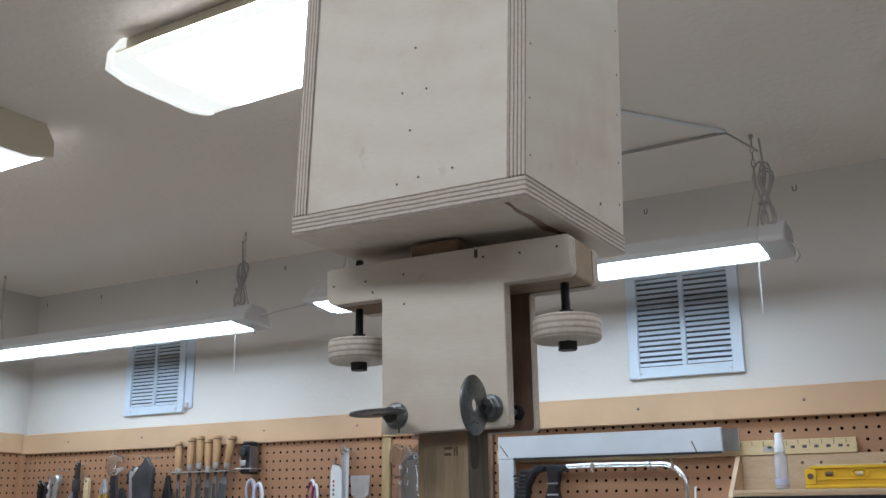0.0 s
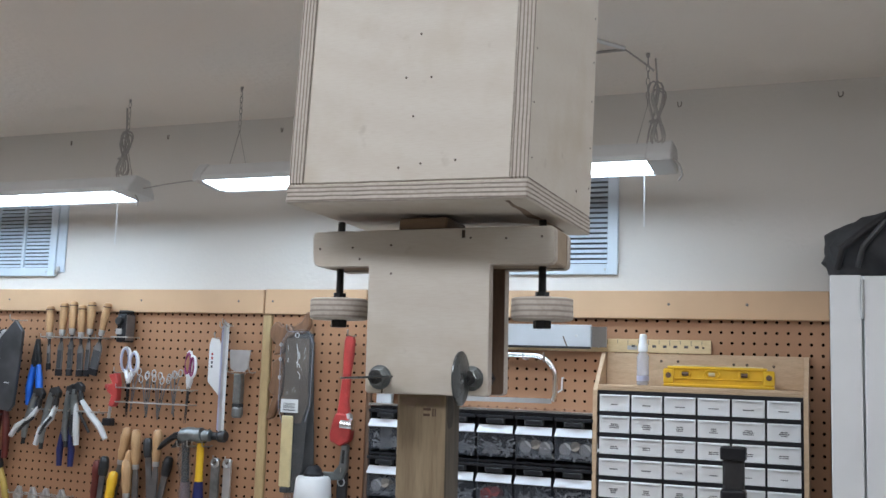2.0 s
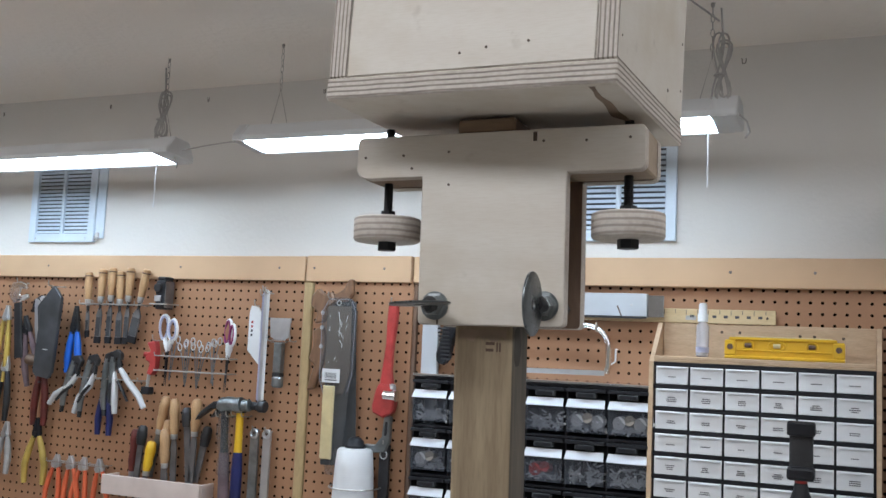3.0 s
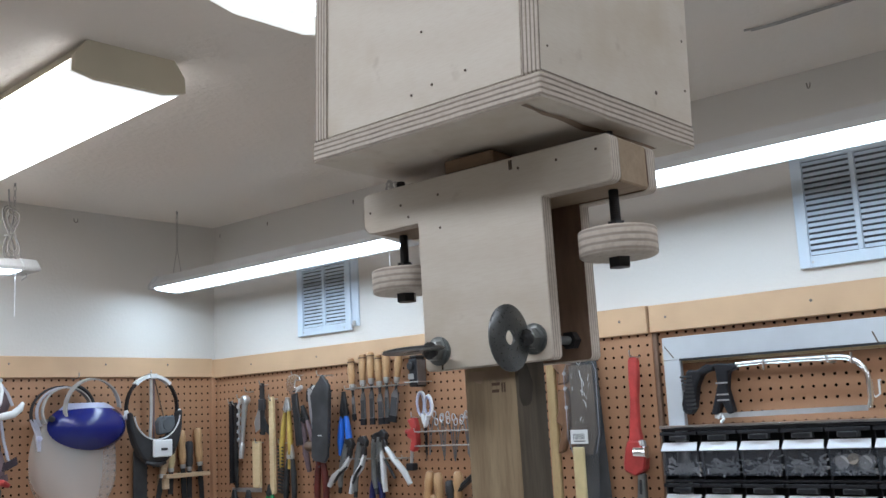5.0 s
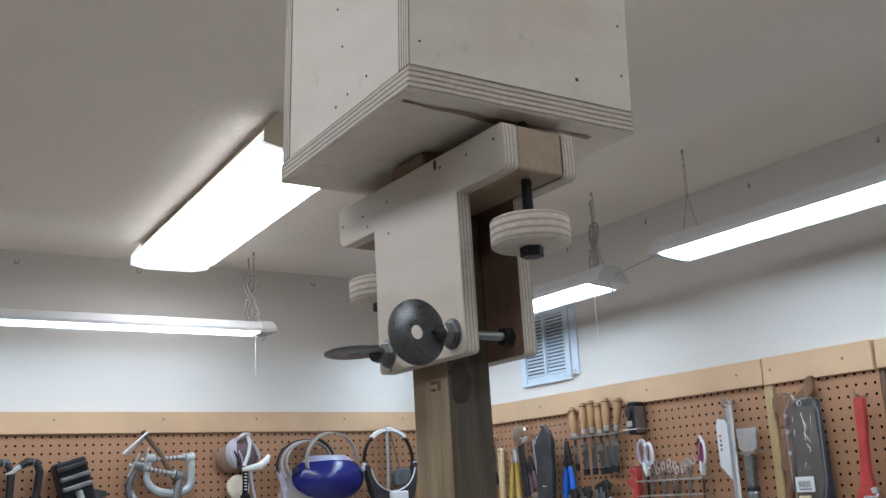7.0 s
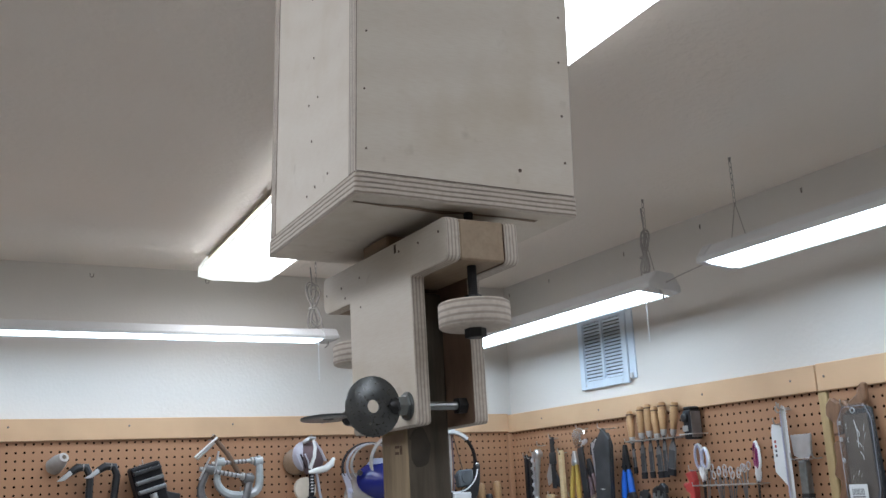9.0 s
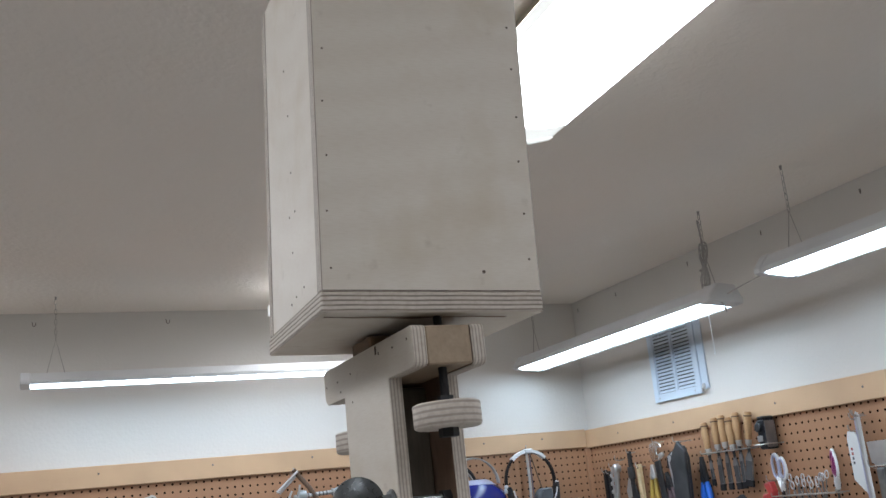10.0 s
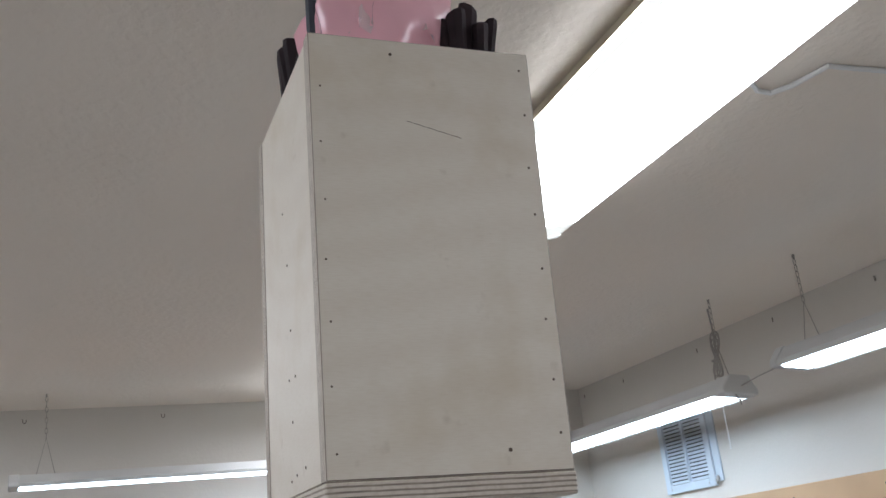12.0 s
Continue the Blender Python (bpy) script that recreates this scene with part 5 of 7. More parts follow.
scissors(on_north(-2.727, 1.750) @ pose(0, 0, 0, 0, 0, -12), "white", "lilac", "scissors with white and lilac loop handles")
scissors(on_north(-2.505, 1.742, lean=3) @ pose(0, 0, 0, 0, 0, -32), "white", "purple", "scissors with white and maroon loop handles")
wire_rack(on_north(-2.755, 1.632), 0.255, "two-tier wire rack for small tools", 8, second=-0.042)
for k, (x, h) in enumerate(((-2.700, 0.05), (-2.672, 0.035), (-2.648, 0.046), (-2.625, 0.038), (-2.595, 0.030), (-2.572, 0.042), (-2.555, 0.05))):
    t = thing("forceps", on_north(x, 1.632 + h, PEG_A - 0.03, (6, -8, 3, -4, 10, -6, 5)[k]), "thin bright steel forceps with finger rings in a rack", "forceps", "forceps in the rack")
    for q in (-1, 1):
        part("arm", tube(B(), [(q * 0.007, 0.002 * q, -0.014), (q * 0.003, 0.001 * q, -0.045), (q * 0.0012, 0, -0.120)], [0.0019, 0.0018, 0.0012], 6), "tool_steel", t, smooth=True)
        part("ring", tube(B(), [(q * 0.0085 + 0.0068 * math.cos(a), 0.003 * q, -0.004 + q * 0.003 + 0.0105 * math.sin(a)) for a in (2 * math.pi * j / 14 for j in range(14))], 0.0017, 6, True), "steel", t, smooth=True)
pc = thing("pipe_cutter", on_north(-2.778, 1.668), "red pipe cutter with a black knob", "pipe cutter")
part("frame", slab(B(), [(-0.010, 0.0), (0.018, 0.006), (0.026, -0.02), (0.026, -0.075), (0.012, -0.095), (-0.004, -0.09), (0.006, -0.06), (-0.012, -0.05), (-0.010, -0.03), (0.006, -0.025)], -0.042, -0.018, 0.003), "red", pc)
part("roller", cyl(B(), (-0.022, -0.03, -0.035), (0.002, -0.03, -0.035), 0.008, seg=12), "red", pc)
part("screw", cyl(B(), (-0.002, -0.03, -0.09), (-0.006, -0.03, -0.128), 0.005, seg=10), "steel", pc)
part("knob", box(B(), -0.021, 0.010, -0.042, -0.018, -0.150, -0.128, 0.003), "black", pc)
peg_hook(pc, 0.008, 0.008)

pouch = thing("blade_pack", on_north(-2.441, 1.785), "white cardboard pack of saw blades", "blade pack")
part("card", slab(B(), [(-0.014, 0.0), (0.010, -0.004), (0.019, -0.02), (0.020, -0.165), (0.005, -0.150), (-0.020, -0.125), (-0.020, -0.02)], -0.016, -0.012), "paper", pouch)
for k in range(4):
    part("print_bar", box(B(), -0.012, -0.006, -0.0165, -0.0158, -0.05 - 0.012 * k, -0.043 - 0.012 * k), "red" if k < 2 else "ink", pouch)
peg_hook(pouch, 0, 0.0, 0.02)
for k, (x, z, ln, mat) in enumerate(((-2.414, 1.822, 0.30, "lilac"), (-2.404, 1.832, 0.315, "steel"), (-2.394, 1.828, 0.31, "paper"))):
    strip_tool("saw_blade", on_north(x, z, PEG_A - 0.004 * k), 0.009 + 0.003 * (k % 2), ln, mat, "long thin hacksaw blade hanging on a peg", "saw blade", 0.0016, False, "spare saw blades")
pk = thing("brick_chisel", on_north(-2.350, 1.752), "wide steel scraper with a square shank", "scraper")
part("blade", slab(B(), [(-0.034, 0.0), (0.034, 0.0), (0.029, -0.052), (0.016, -0.060), (-0.016, -0.060), (-0.029, -0.052)], -0.030, -0.024, 0.001), "steel", pk)
part("collar", box(B(), -0.025, 0.025, -0.034, -0.018, -0.068, -0.060, 0.002), "chrome", pk)
part("shank", box(B(), -0.012, 0.012, -0.038, -0.014, -0.150, -0.068, 0.003), "zinc", pk)
part("shank_end", box(B(), -0.0118, 0.0118, -0.0378, -0.0142, -0.162, -0.1502, 0.001), "dark_steel", pk)
part("foot", lathe(B(), [(0.014, -0.16), (0.016, -0.165), (0.016, -0.185), (0.012, -0.19)], 14, (0, -0.026, 0)), "zinc", pk)
peg_hook(pk, -0.036, -0.062, 0.03)
peg_hook(pk, 0.036, -0.062, 0.03)

# hammers
def hammer(m, label, grip_low, grip_high, wrapped):
    t = thing("claw_hammer", m, label, "hammer", "hammers on the pegboard")
    part("head", lathe(B(), [(0.014, 0.0), (0.0165, 0.003), (0.0165, 0.02), (0.011, 0.026), (0.012, 0.05), (0.013, 0.07)], 14, (0.085, -0.045, 0.0), (-1, 0, 0)), "dark_steel" if not wrapped else "zinc", t, smooth=True)
    part("claw", slab(B(), [(0.015, 0.014), (-0.03, 0.010), (-0.075, -0.018), (-0.092, -0.042), (-0.080, -0.034), (-0.035, -0.008), (0.015, -0.014)], -0.057, -0.033, 0.003), "dark_steel", t)
    part("neck", box(B(), -0.012, 0.018, -0.058, -0.032, -0.022, 0.017, 0.004), "dark_steel", t)
    part("handle", tube(B(), [(0.003, -0.045, -0.015), (0.003, -0.045, -0.11), (0.003, -0.045, -0.13)], [0.0105, 0.011, 0.012], 10), grip_high, t, smooth=True)
    part("grip", tube(B(), [(0.003, -0.045, -0.129), (0.003, -0.045, -0.18), (0.003, -0.045, -0.29), (0.003, -0.045, -0.30)], [0.013, 0.0155, 0.0155, 0.011], 10), grip_low, t, smooth=True)
    if wrapped:
        rnd = random.Random(4)
        part("tape_wrap", tube(B(), [(0.003 + rnd.uniform(-0.003, 0.003), -0.047, -0.012 - 0.016 * k) for k in range(12)], [rnd.uniform(0.015, 0.020) for k in range(12)], 9), "clear", t, "loose clear tape round the handle", smooth=True)
        part("head_wrap", tube(B(), [(-0.012 + 0.012 * k, -0.046, 0.002 + rnd.uniform(-0.002, 0.003)) for k in range(7)], [rnd.uniform(0.018, 0.0225) for k in range(7)], 10), "zinc", t, "grey tape round the head", smooth=True)
    peg_hook(t, -0.014, -0.03, 0.06)
    peg_hook(t, 0.020, -0.03, 0.06)
    return t


hammer(on_north(-2.505, 1.505, lean=-3), "claw hammer with tape-wrapped handle on pegs", "strap", "dark_steel", True)
hammer(on_north(-2.462, 1.508, PEG_A + 0.012), "claw hammer with yellow and navy handle on pegs", "navy", "yellow", False)
for x, w, mat in ((-2.412, 0.026, "zinc"), (-2.372, 0.024, "steel")):
    t = strip_tool("box_wrench", on_north(x, 1.447), w, 0.24, mat, "flat steel wrench hanging by its eye", "wrench", 0.009, True, "flat wrenches")
    part("ring", tube(B(), [(0.011 * math.cos(a), -0.029, -0.014 + 0.011 * math.sin(a)) for a in (2 * math.pi * j / 14 for j in range(14))], 0.0035, 6, True), "steel", t)

# files in a wooden rack
rk = thing("file_rack", on_north(-2.885, 1.285), "pale pink-grey rack of files on the pegboard", "rack")
part("front_board", box(B(), 0, 0.345, -0.068, -0.058, -0.055, 0.0, 0.002), "rack_board", rk)
part("bottom_board", box(B(), 0, 0.345, -0.057, 0.0, -0.055, -0.045, 0.001), "rack_board", rk)
for x in (0.0, 0.337):
    part("end_board", box(B(), x, x + 0.008, -0.057, 0.0, -0.044, -0.002, 0.001), "rack_board", rk)
for k, (x, z, ln, g, wd, lean) in enumerate(((-2.722, 1.515, 0.235, 0.095, "handle_wood", 10), (-2.683, 1.512, 0.235, 0.10, "handle_wood", -3), (-2.702, 1.425, 0.15, 0.095, "handle_wood", -4), (-2.708, 1.45, 0.17, 0.085, "handle_wood", 2), (-2.606, 1.515, 0.235, 0.09, "handle_wood", 1), (-2.742, 1.388, 0.11, 0.085, "yellow", 9), (-2.815, 1.415, 0.135, 0.12, "dark_red", 2), (-2.64, 1.49, 0.21, 0.02, "dark_steel", -6), (-2.775, 1.43, 0.15, 0.02, "dark_steel", 5), (-2.57, 1.44, 0.16, 0.02, "dark_steel", 12))):
    file_tool(on_north(x, z, PEG_A - 0.022 - 0.011 * (k % 3), lean), ln, g, wd)
rail = wire_rack(on_north(-3.11, 1.30), 0.21, "wire rail holding orange-handled pliers", 5)
for k in range(4):
    pliers(on_north(-3.085 + 0.052 * k, 1.322, lean=(6, -4, 8, -6)[k]), 0.16, "orange", "small pliers with faded orange grips on a rail", "steel", 0.016, 0.04, 0.0075)

# -- the second panel: saws, rasp, pipe wrench
saw = thing("hand_saw", on_north(-2.195, 1.830, PEG_B), "old hand saw with a dark wooden handle", "saw")
part("blade", slab(B(), [(0.03, -0.01), (0.075, -0.03), (0.098, -0.46), (0.02, -0.46), (-0.005, -0.12)], -0.024, -0.0225), "grey", saw, "dull grey saw blade")
part("handle", slab(B(), [(-0.058, -0.014), (-0.040, 0.006), (-0.020, -0.010), (0.004, -0.004), (0.018, -0.030), (-0.004, -0.045), (-0.018, -0.085), (-0.046, -0.090), (-0.038, -0.060), (-0.060, -0.040)], -0.034, -0.014, 0.004), "saw_wood", saw)
part("horn", slab(B(), [(0.010, -0.012), (0.040, 0.004), (0.052, 0.030), (0.066, 0.032), (0.066, -0.010), (0.048, -0.030), (0.020, -0.030)], -0.034, -0.014, 0.004), "saw_wood", saw)
part("second_handle", slab(B(), [(-0.050, -0.108), (-0.022, -0.095), (-0.010, -0.14), (-0.018, -0.20), (-0.038, -0.262), (-0.060, -0.270), (-0.052, -0.235), (-0.040, -0.20), (-0.060, -0.185), (-0.048, -0.15)], -0.032, -0.012, 0.004), "saw_wood", saw)
part("back_blade", slab(B(), [(-0.02, -0.02), (0.02, -0.02), (0.03, -0.40), (-0.01, -0.40)], -0.0115, -0.010), "dark_steel", saw)
for z in (-0.06, -0.10, -0.15):
    part("rivet", lathe(B(), [(0.006, 0), (0.005, 0.001)], 10, (-0.02, -0.034, z), (0, -1, 0)), "steel", saw)
peg_hook(saw, 0.0, -0.02, 0.04)
sl = thing("clear_sleeve", on_north(-2.158, 1.808, PEG_B - 0.036), "clear plastic sleeve holding a saw, with a white label", "sleeve")
part("sleeve", slab(B(), [(-0.030, -0.002), (-0.018, 0.003), (0.022, 0.003), (0.036, -0.002), (0.050, -0.035), (0.048, -0.20), (0.036, -0.245), (0.022, -0.46), (-0.018, -0.46), (-0.032, -0.26), (-0.048, -0.21), (-0.050, -0.035)], -0.014, -0.0005, 0.002), "clear", sl)
part("insert", slab(B(), [(-0.036, -0.02), (0.034, -0.02), (0.038, -0.195), (0.020, -0.25), (-0.022, -0.25), (-0.038, -0.195)], -0.008, -0.006), "smoke", sl, "smoky grey-brown folded blade")
part("label", box(B(), -0.040, 0.013, -0.0155, -0.0143, -0.222, -0.186), "paper", sl, "white paper label")
for k in range(9):
    part("label_bar", box(B(), -0.031 + 0.004 * k, -0.0295 + 0.004 * k, -0.0160, -0.0154, -0.211, -0.196), "ink", sl)
part("label_bar", box(B(), -0.031, 0.005, -0.0160, -0.0154, -0.2165, -0.2138), "ink", sl)
for k, (a, b) in enumerate((((0.0, -0.035), (0.004, -0.10)), ((0.004, -0.055), (0.010, -0.075)), ((0.0, -0.085), (0.012, -0.100)), ((0.006, -0.11), (0.014, -0.13)))):
    part("glint_scratch", tube(B(), [(a[0], -0.0145, a[1]), ((a[0] + b[0]) / 2 + 0.004, -0.0145, (a[1] + b[1]) / 2), (b[0], -0.0145, b[1])], 0.0009, 5), "paper", sl)
# Random white streaks stand in for reflections on the crumpled plastic.
rnd = random.Random(21)
for k in range(8):
    x, z, a = rnd.uniform(-0.034, 0.030), rnd.uniform(-0.17, -0.03), rnd.uniform(1.0, 2.1)
    q = rnd.uniform(0.006, 0.022)
    part("glint_scratch", tube(B(), [(x, -0.0145, z), (x + 0.5 * q * math.cos(a) + rnd.uniform(-0.002, 0.002), -0.0145, z - 0.5 * q * math.sin(a)), (x + q * math.cos(a), -0.0145, z - q * math.sin(a))], rnd.uniform(0.0003, 0.0006), 5), "paper", sl)
# A pale line along the outline draws the edge highlights.
part("edge_glint", tube(B(), [(x, -0.0145, z) for x, z in ((-0.032, -0.26), (-0.048, -0.21), (-0.050, -0.035), (-0.030, -0.002), (0.036, -0.002), (0.050, -0.035), (0.048, -0.20), (0.036, -0.245))], 0.0009, 5), "vial", sl)
part("grommet", tube(B(), [(0.006 * math.cos(a), -0.015, -0.012 + 0.006 * math.sin(a)) for a in (2 * math.pi * j / 14 for j in range(14))], 0.0016, 6, True), "steel", sl)
ra = thing("rasp", on_north(-2.172, 1.578, PEG_B - 0.051), "cream ribbed rasp hanging with the saws", "rasp")
part("body", box(B(), -0.0165, 0.0165, -0.008, 0.0, -0.19, 0.0, 0.002), "cream", ra)
for k in range(30):
    part("rib", box(B(), -0.015, 0.015, -0.0094, -0.008, -0.010 - 0.006 * k, -0.0072 - 0.006 * k), "cream", ra)
part("tang", box(B(), -0.014, 0.014, -0.008, 0.002, -0.205, -0.19, 0.003), "grey", ra)

pw = thing("pipe_wrench", on_north(-2.013, 1.795, PEG_B, 3), "red pipe wrench hanging jaw down", "pipe wrench")
part("handle", slab(B(), [(-0.012, -0.004), (-0.006, 0.002), (0.008, 0.002), (0.014, -0.004), (0.015, -0.05), (0.011, -0.10), (0.012, -0.170), (0.020, -0.205), (-0.018, -0.235), (-0.014, -0.18), (-0.009, -0.10), (-0.012, -0.05)], -0.040, -0.022, 0.003), "red", pw)
part("housing", slab(B(), [(-0.024, -0.225), (-0.017, -0.205), (0.018, -0.205), (0.034, -0.235), (0.030, -0.275), (0.004, -0.292), (-0.028, -0.280), (-0.030, -0.262)], -0.046, -0.018, 0.004), "red", pw)
part("nut", cyl(B(), (0.0, -0.034, -0.232), (0.034, -0.034, -0.232), 0.016, seg=18), "chrome", pw, "bright knurled nut")
part("nut_cap", lathe(B(), [(0.012, 0.0), (0.010, 0.01), (0.004, 0.014)], 12, (0.018, -0.034, -0.216)), "steel", pw)
part("hook_jaw", slab(B(), [(0.006, -0.285), (0.026, -0.285), (0.028, -0.350), (0.018, -0.378), (-0.030, -0.386), (-0.050, -0.376), (-0.046, -0.364), (-0.012, -0.362), (0.004, -0.340)], -0.040, -0.024, 0.003), "zinc", pw)
part("slot", box(B(), 0.012, 0.019, -0.0408, -0.039, -0.335, -0.300), "dark_steel", pw)
part("handle_groove", box(B(), -0.005, 0.006, -0.0408, -0.0395, -0.165, -0.03), "red", pw)
peg_hook(pw, 0.0, 0.004, 0.045)

wb = thing("white_bottle", on_north(-2.085, 1.425, PEG_B - 0.062), "white plastic bottle with a black dome cap", "bottle")
part("body", lathe(B(), [(0.045, -0.30), (0.056, -0.29), (0.055, -0.15), (0.050, -0.05), (0.046, -0.008), (0.041, -0.002), (0.024, 0.0)], 28), "white", wb, smooth=True)
part("cap", lathe(B(), [(0.027, -0.002), (0.027, 0.006), (0.023, 0.010), (0.021, 0.017), (0.014, 0.025), (0.004, 0.028)], 20), "black", wb, smooth=True)
part("holder", tube(B(), [(-0.0625, 0.060, -0.10), (-0.0625, 0.0, -0.10)] + [(0.0625 * math.cos(a), -0.0625 * math.sin(a), -0.10) for a in (math.pi + math.pi * j / 10 * -1 for j in range(11))] + [(0.0625, 0.060, -0.10)], 0.0022, 6), "silver_wire", wb)
st = strip_tool("leather_strap", on_north(-2.020, 1.44, PEG_B), 0.028, 0.30, "rubber", "dark strap with a steel ring on a peg", "strap", 0.012)
part("ring", tube(B(), [(0.010 * math.cos(a), -0.034, -0.03 + 0.010 * math.sin(a)) for a in (2 * math.pi * j / 12 for j in range(12))], 0.002, 6, True), "steel", st)

# -- the third panel: square, ruler, hacksaw
fs = thing("framing_square", on_north(-1.917, 1.838, PEG_C), "large dull aluminium square of two channels", "square")
part("long_leg", box(B(), 0.0, 0.577, -0.042, -0.026, -0.056, 0.0, 0.0015), "aluminium", fs)
part("short_leg", box(B(), 0.0, 0.044, -0.0415, -0.0255, -0.40, -0.0565, 0.0015), "aluminium", fs)
part("lip", box(B(), 0.044, 0.577, -0.0440, -0.0425, -0.0595, -0.054, 0.0004), "dark_steel", fs)
part("tongue", box(B(), 0.578, 0.615, -0.036, -0.030, -0.055, -0.004, 0.001), "chrome", fs, "bright sliding tongue")
part("slot", slab(B(), [(0.005, -0.022), (0.007, -0.021), (0.030, -0.050), (0.028, -0.052)], -0.0426, -0.0418), "hole", fs)
part("slot", slab(B(), [(0.505, -0.030), (0.508, -0.029), (0.520, -0.058), (0.517, -0.059)], -0.0426, -0.0418), "hole", fs)
part("screw", lathe(B(), [(0.0035, 0), (0.003, 0.001)], 8, (0.54, -0.042, -0.028), (0, -1, 0)), "steel", fs)
ru = thing("wooden_ruler", on_north(-1.935, 1.806, PEG_C), "worn wooden rule screwed to the pegboard", "ruler")
part("rule", box(B(), 0.0, 0.880, -0.014, -0.008, -0.033, 0.0, 0.001), "ruler_wood", ru)
for k in range(34):
    part("tick", box(B(), 0.02 + 0.0254 * k, 0.0212 + 0.0254 * k, -0.0146, -0.0139, -0.011 if k % 2 else -0.014, -0.002), "ink", ru)
for k in range(7):
    part("numeral_bar", box(B(), 0.690 + 0.0254 * k, 0.699 + 0.0254 * k, -0.0146, -0.0139, -0.020, -0.014), "ink", ru)
part("slot", box(B(), 0.680, 0.704, -0.0146, -0.0139, -0.026, -0.016), "steel", ru)
part("end_hole", lathe(B(), [(0.003, 0), (0.003, 0.0008)], 8, (0.862, -0.014, -0.018), (0, -1, 0)), "hole", ru)

hs = thing("hacksaw", on_north(-1.860, 1.765, PEG_C), "chrome-framed hacksaw with a black pistol grip", "hacksaw")
part("tube_frame", tube(B(), [(0.135, -0.045, -0.006), (0.20, -0.045, -0.004), (0.375, -0.045, -0.006)] + [(0.375 + 0.058 * math.sin(a), -0.045, -0.058 + 0.052 * math.cos(a)) for a in (radians(15 * k) for k in range(1, 7))] + [(0.433, -0.045, -0.10), (0.428, -0.045, -0.118)], 0.0068, 10), "chrome", hs, smooth=True)
part("blade", slab(B(), [(0.07, -0.116), (0.425, -0.112), (0.425, -0.124), (0.07, -0.128)], -0.046, -0.0448), "steel", hs)
part("grip", slab(B(), [(0.012, -0.010), (0.040, -0.012), (0.062, 0.0), (0.090, -0.002), (0.075, -0.016), (0.052, -0.022), (0.036, -0.05), (0.026, -0.10), (0.012, -0.118), (-0.006, -0.112), (-0.008, -0.090), (0.004, -0.05)], -0.060, -0.030, 0.005), "black", hs)
for k in range(9):
    part("rib", box(B(), -0.006 + 0.002 * (9 - k) * 0.8, 0.026 + 0.001 * (9 - k), -0.0625, -0.0595, -0.105 + 0.0095 * k, -0.100 + 0.0095 * k, 0.001), "rubber", hs)
part("guard", slab(B(), [(0.080, 0.0), (0.135, -0.002), (0.140, -0.014), (0.118, -0.022), (0.112, -0.06), (0.124, -0.116), (0.108, -0.120), (0.095, -0.09), (0.082, -0.12), (0.066, -0.118), (0.088, -0.05), (0.086, -0.02)], -0.058, -0.032, 0.004), "black", hs)
for z in (-0.048, -0.075, -0.088):
    part("stripe", box(B(), 0.086, 0.116, -0.0592, -0.0578, z, z + 0.0035), "steel", hs)
part("wing_nut", tube(B(), [(0.085, -0.062, -0.128), (0.095, -0.062, -0.118), (0.100, -0.062, -0.130), (0.092, -0.062, -0.137)], 0.004, 6), "steel", hs)
for x in (0.205, 0.405):
    part("rivet", cyl(B(), (x, -0.054, 0.002), (x, -0.054, -0.022), 0.0035, seg=8), "chrome", hs)
peg_hook(hs, 0.35, -0.014, 0.05)
pg = thing("peg_hook", on_north(-1.408, 1.705, PEG_C), "single white wire peg hook", "hook")
part("wire", tube(B(), [(0, 0.003, 0.0), (0, -0.010, 0), (0, -0.012, -0.030), (-0.008, -0.018, -0.036), (-0.014, -0.022, -0.030)], 0.0024, 7), "white", pg, smooth=True)

# -- tilt-out bins
bins = thing("bin_rack", on_north(-1.903, 1.618, PEG_C), "black rack of clear tilt-out bins full of hardware", "bin rack")
BW2, BH2, BD2 = 0.0985, 0.1185, 0.105
part("top_strip", box(B(), -0.004, BW2 * 6 + 0.004, -BD2 - 0.004, 0.0, 0.001, 0.007, 0.001), "chrome", bins, "bright metal strip along the top")
part("back", box(B(), 0, BW2 * 6, -0.030, -0.002, -BH2 * 3, 0.0), "black", bins)
for r in range(4):
    part("shelf", box(B(), 0, BW2 * 6, -BD2, -0.031, -BH2 * r - 0.006, -BH2 * r - 0.0005, 0.0008), "black", bins)
for c in range(7):
    part("divider", box(B(), BW2 * c - 0.002, BW2 * c + 0.002, -BD2 + 0.006, -0.031, -BH2 * 3, -0.0065), "black", bins)
rnd = random.Random(11)
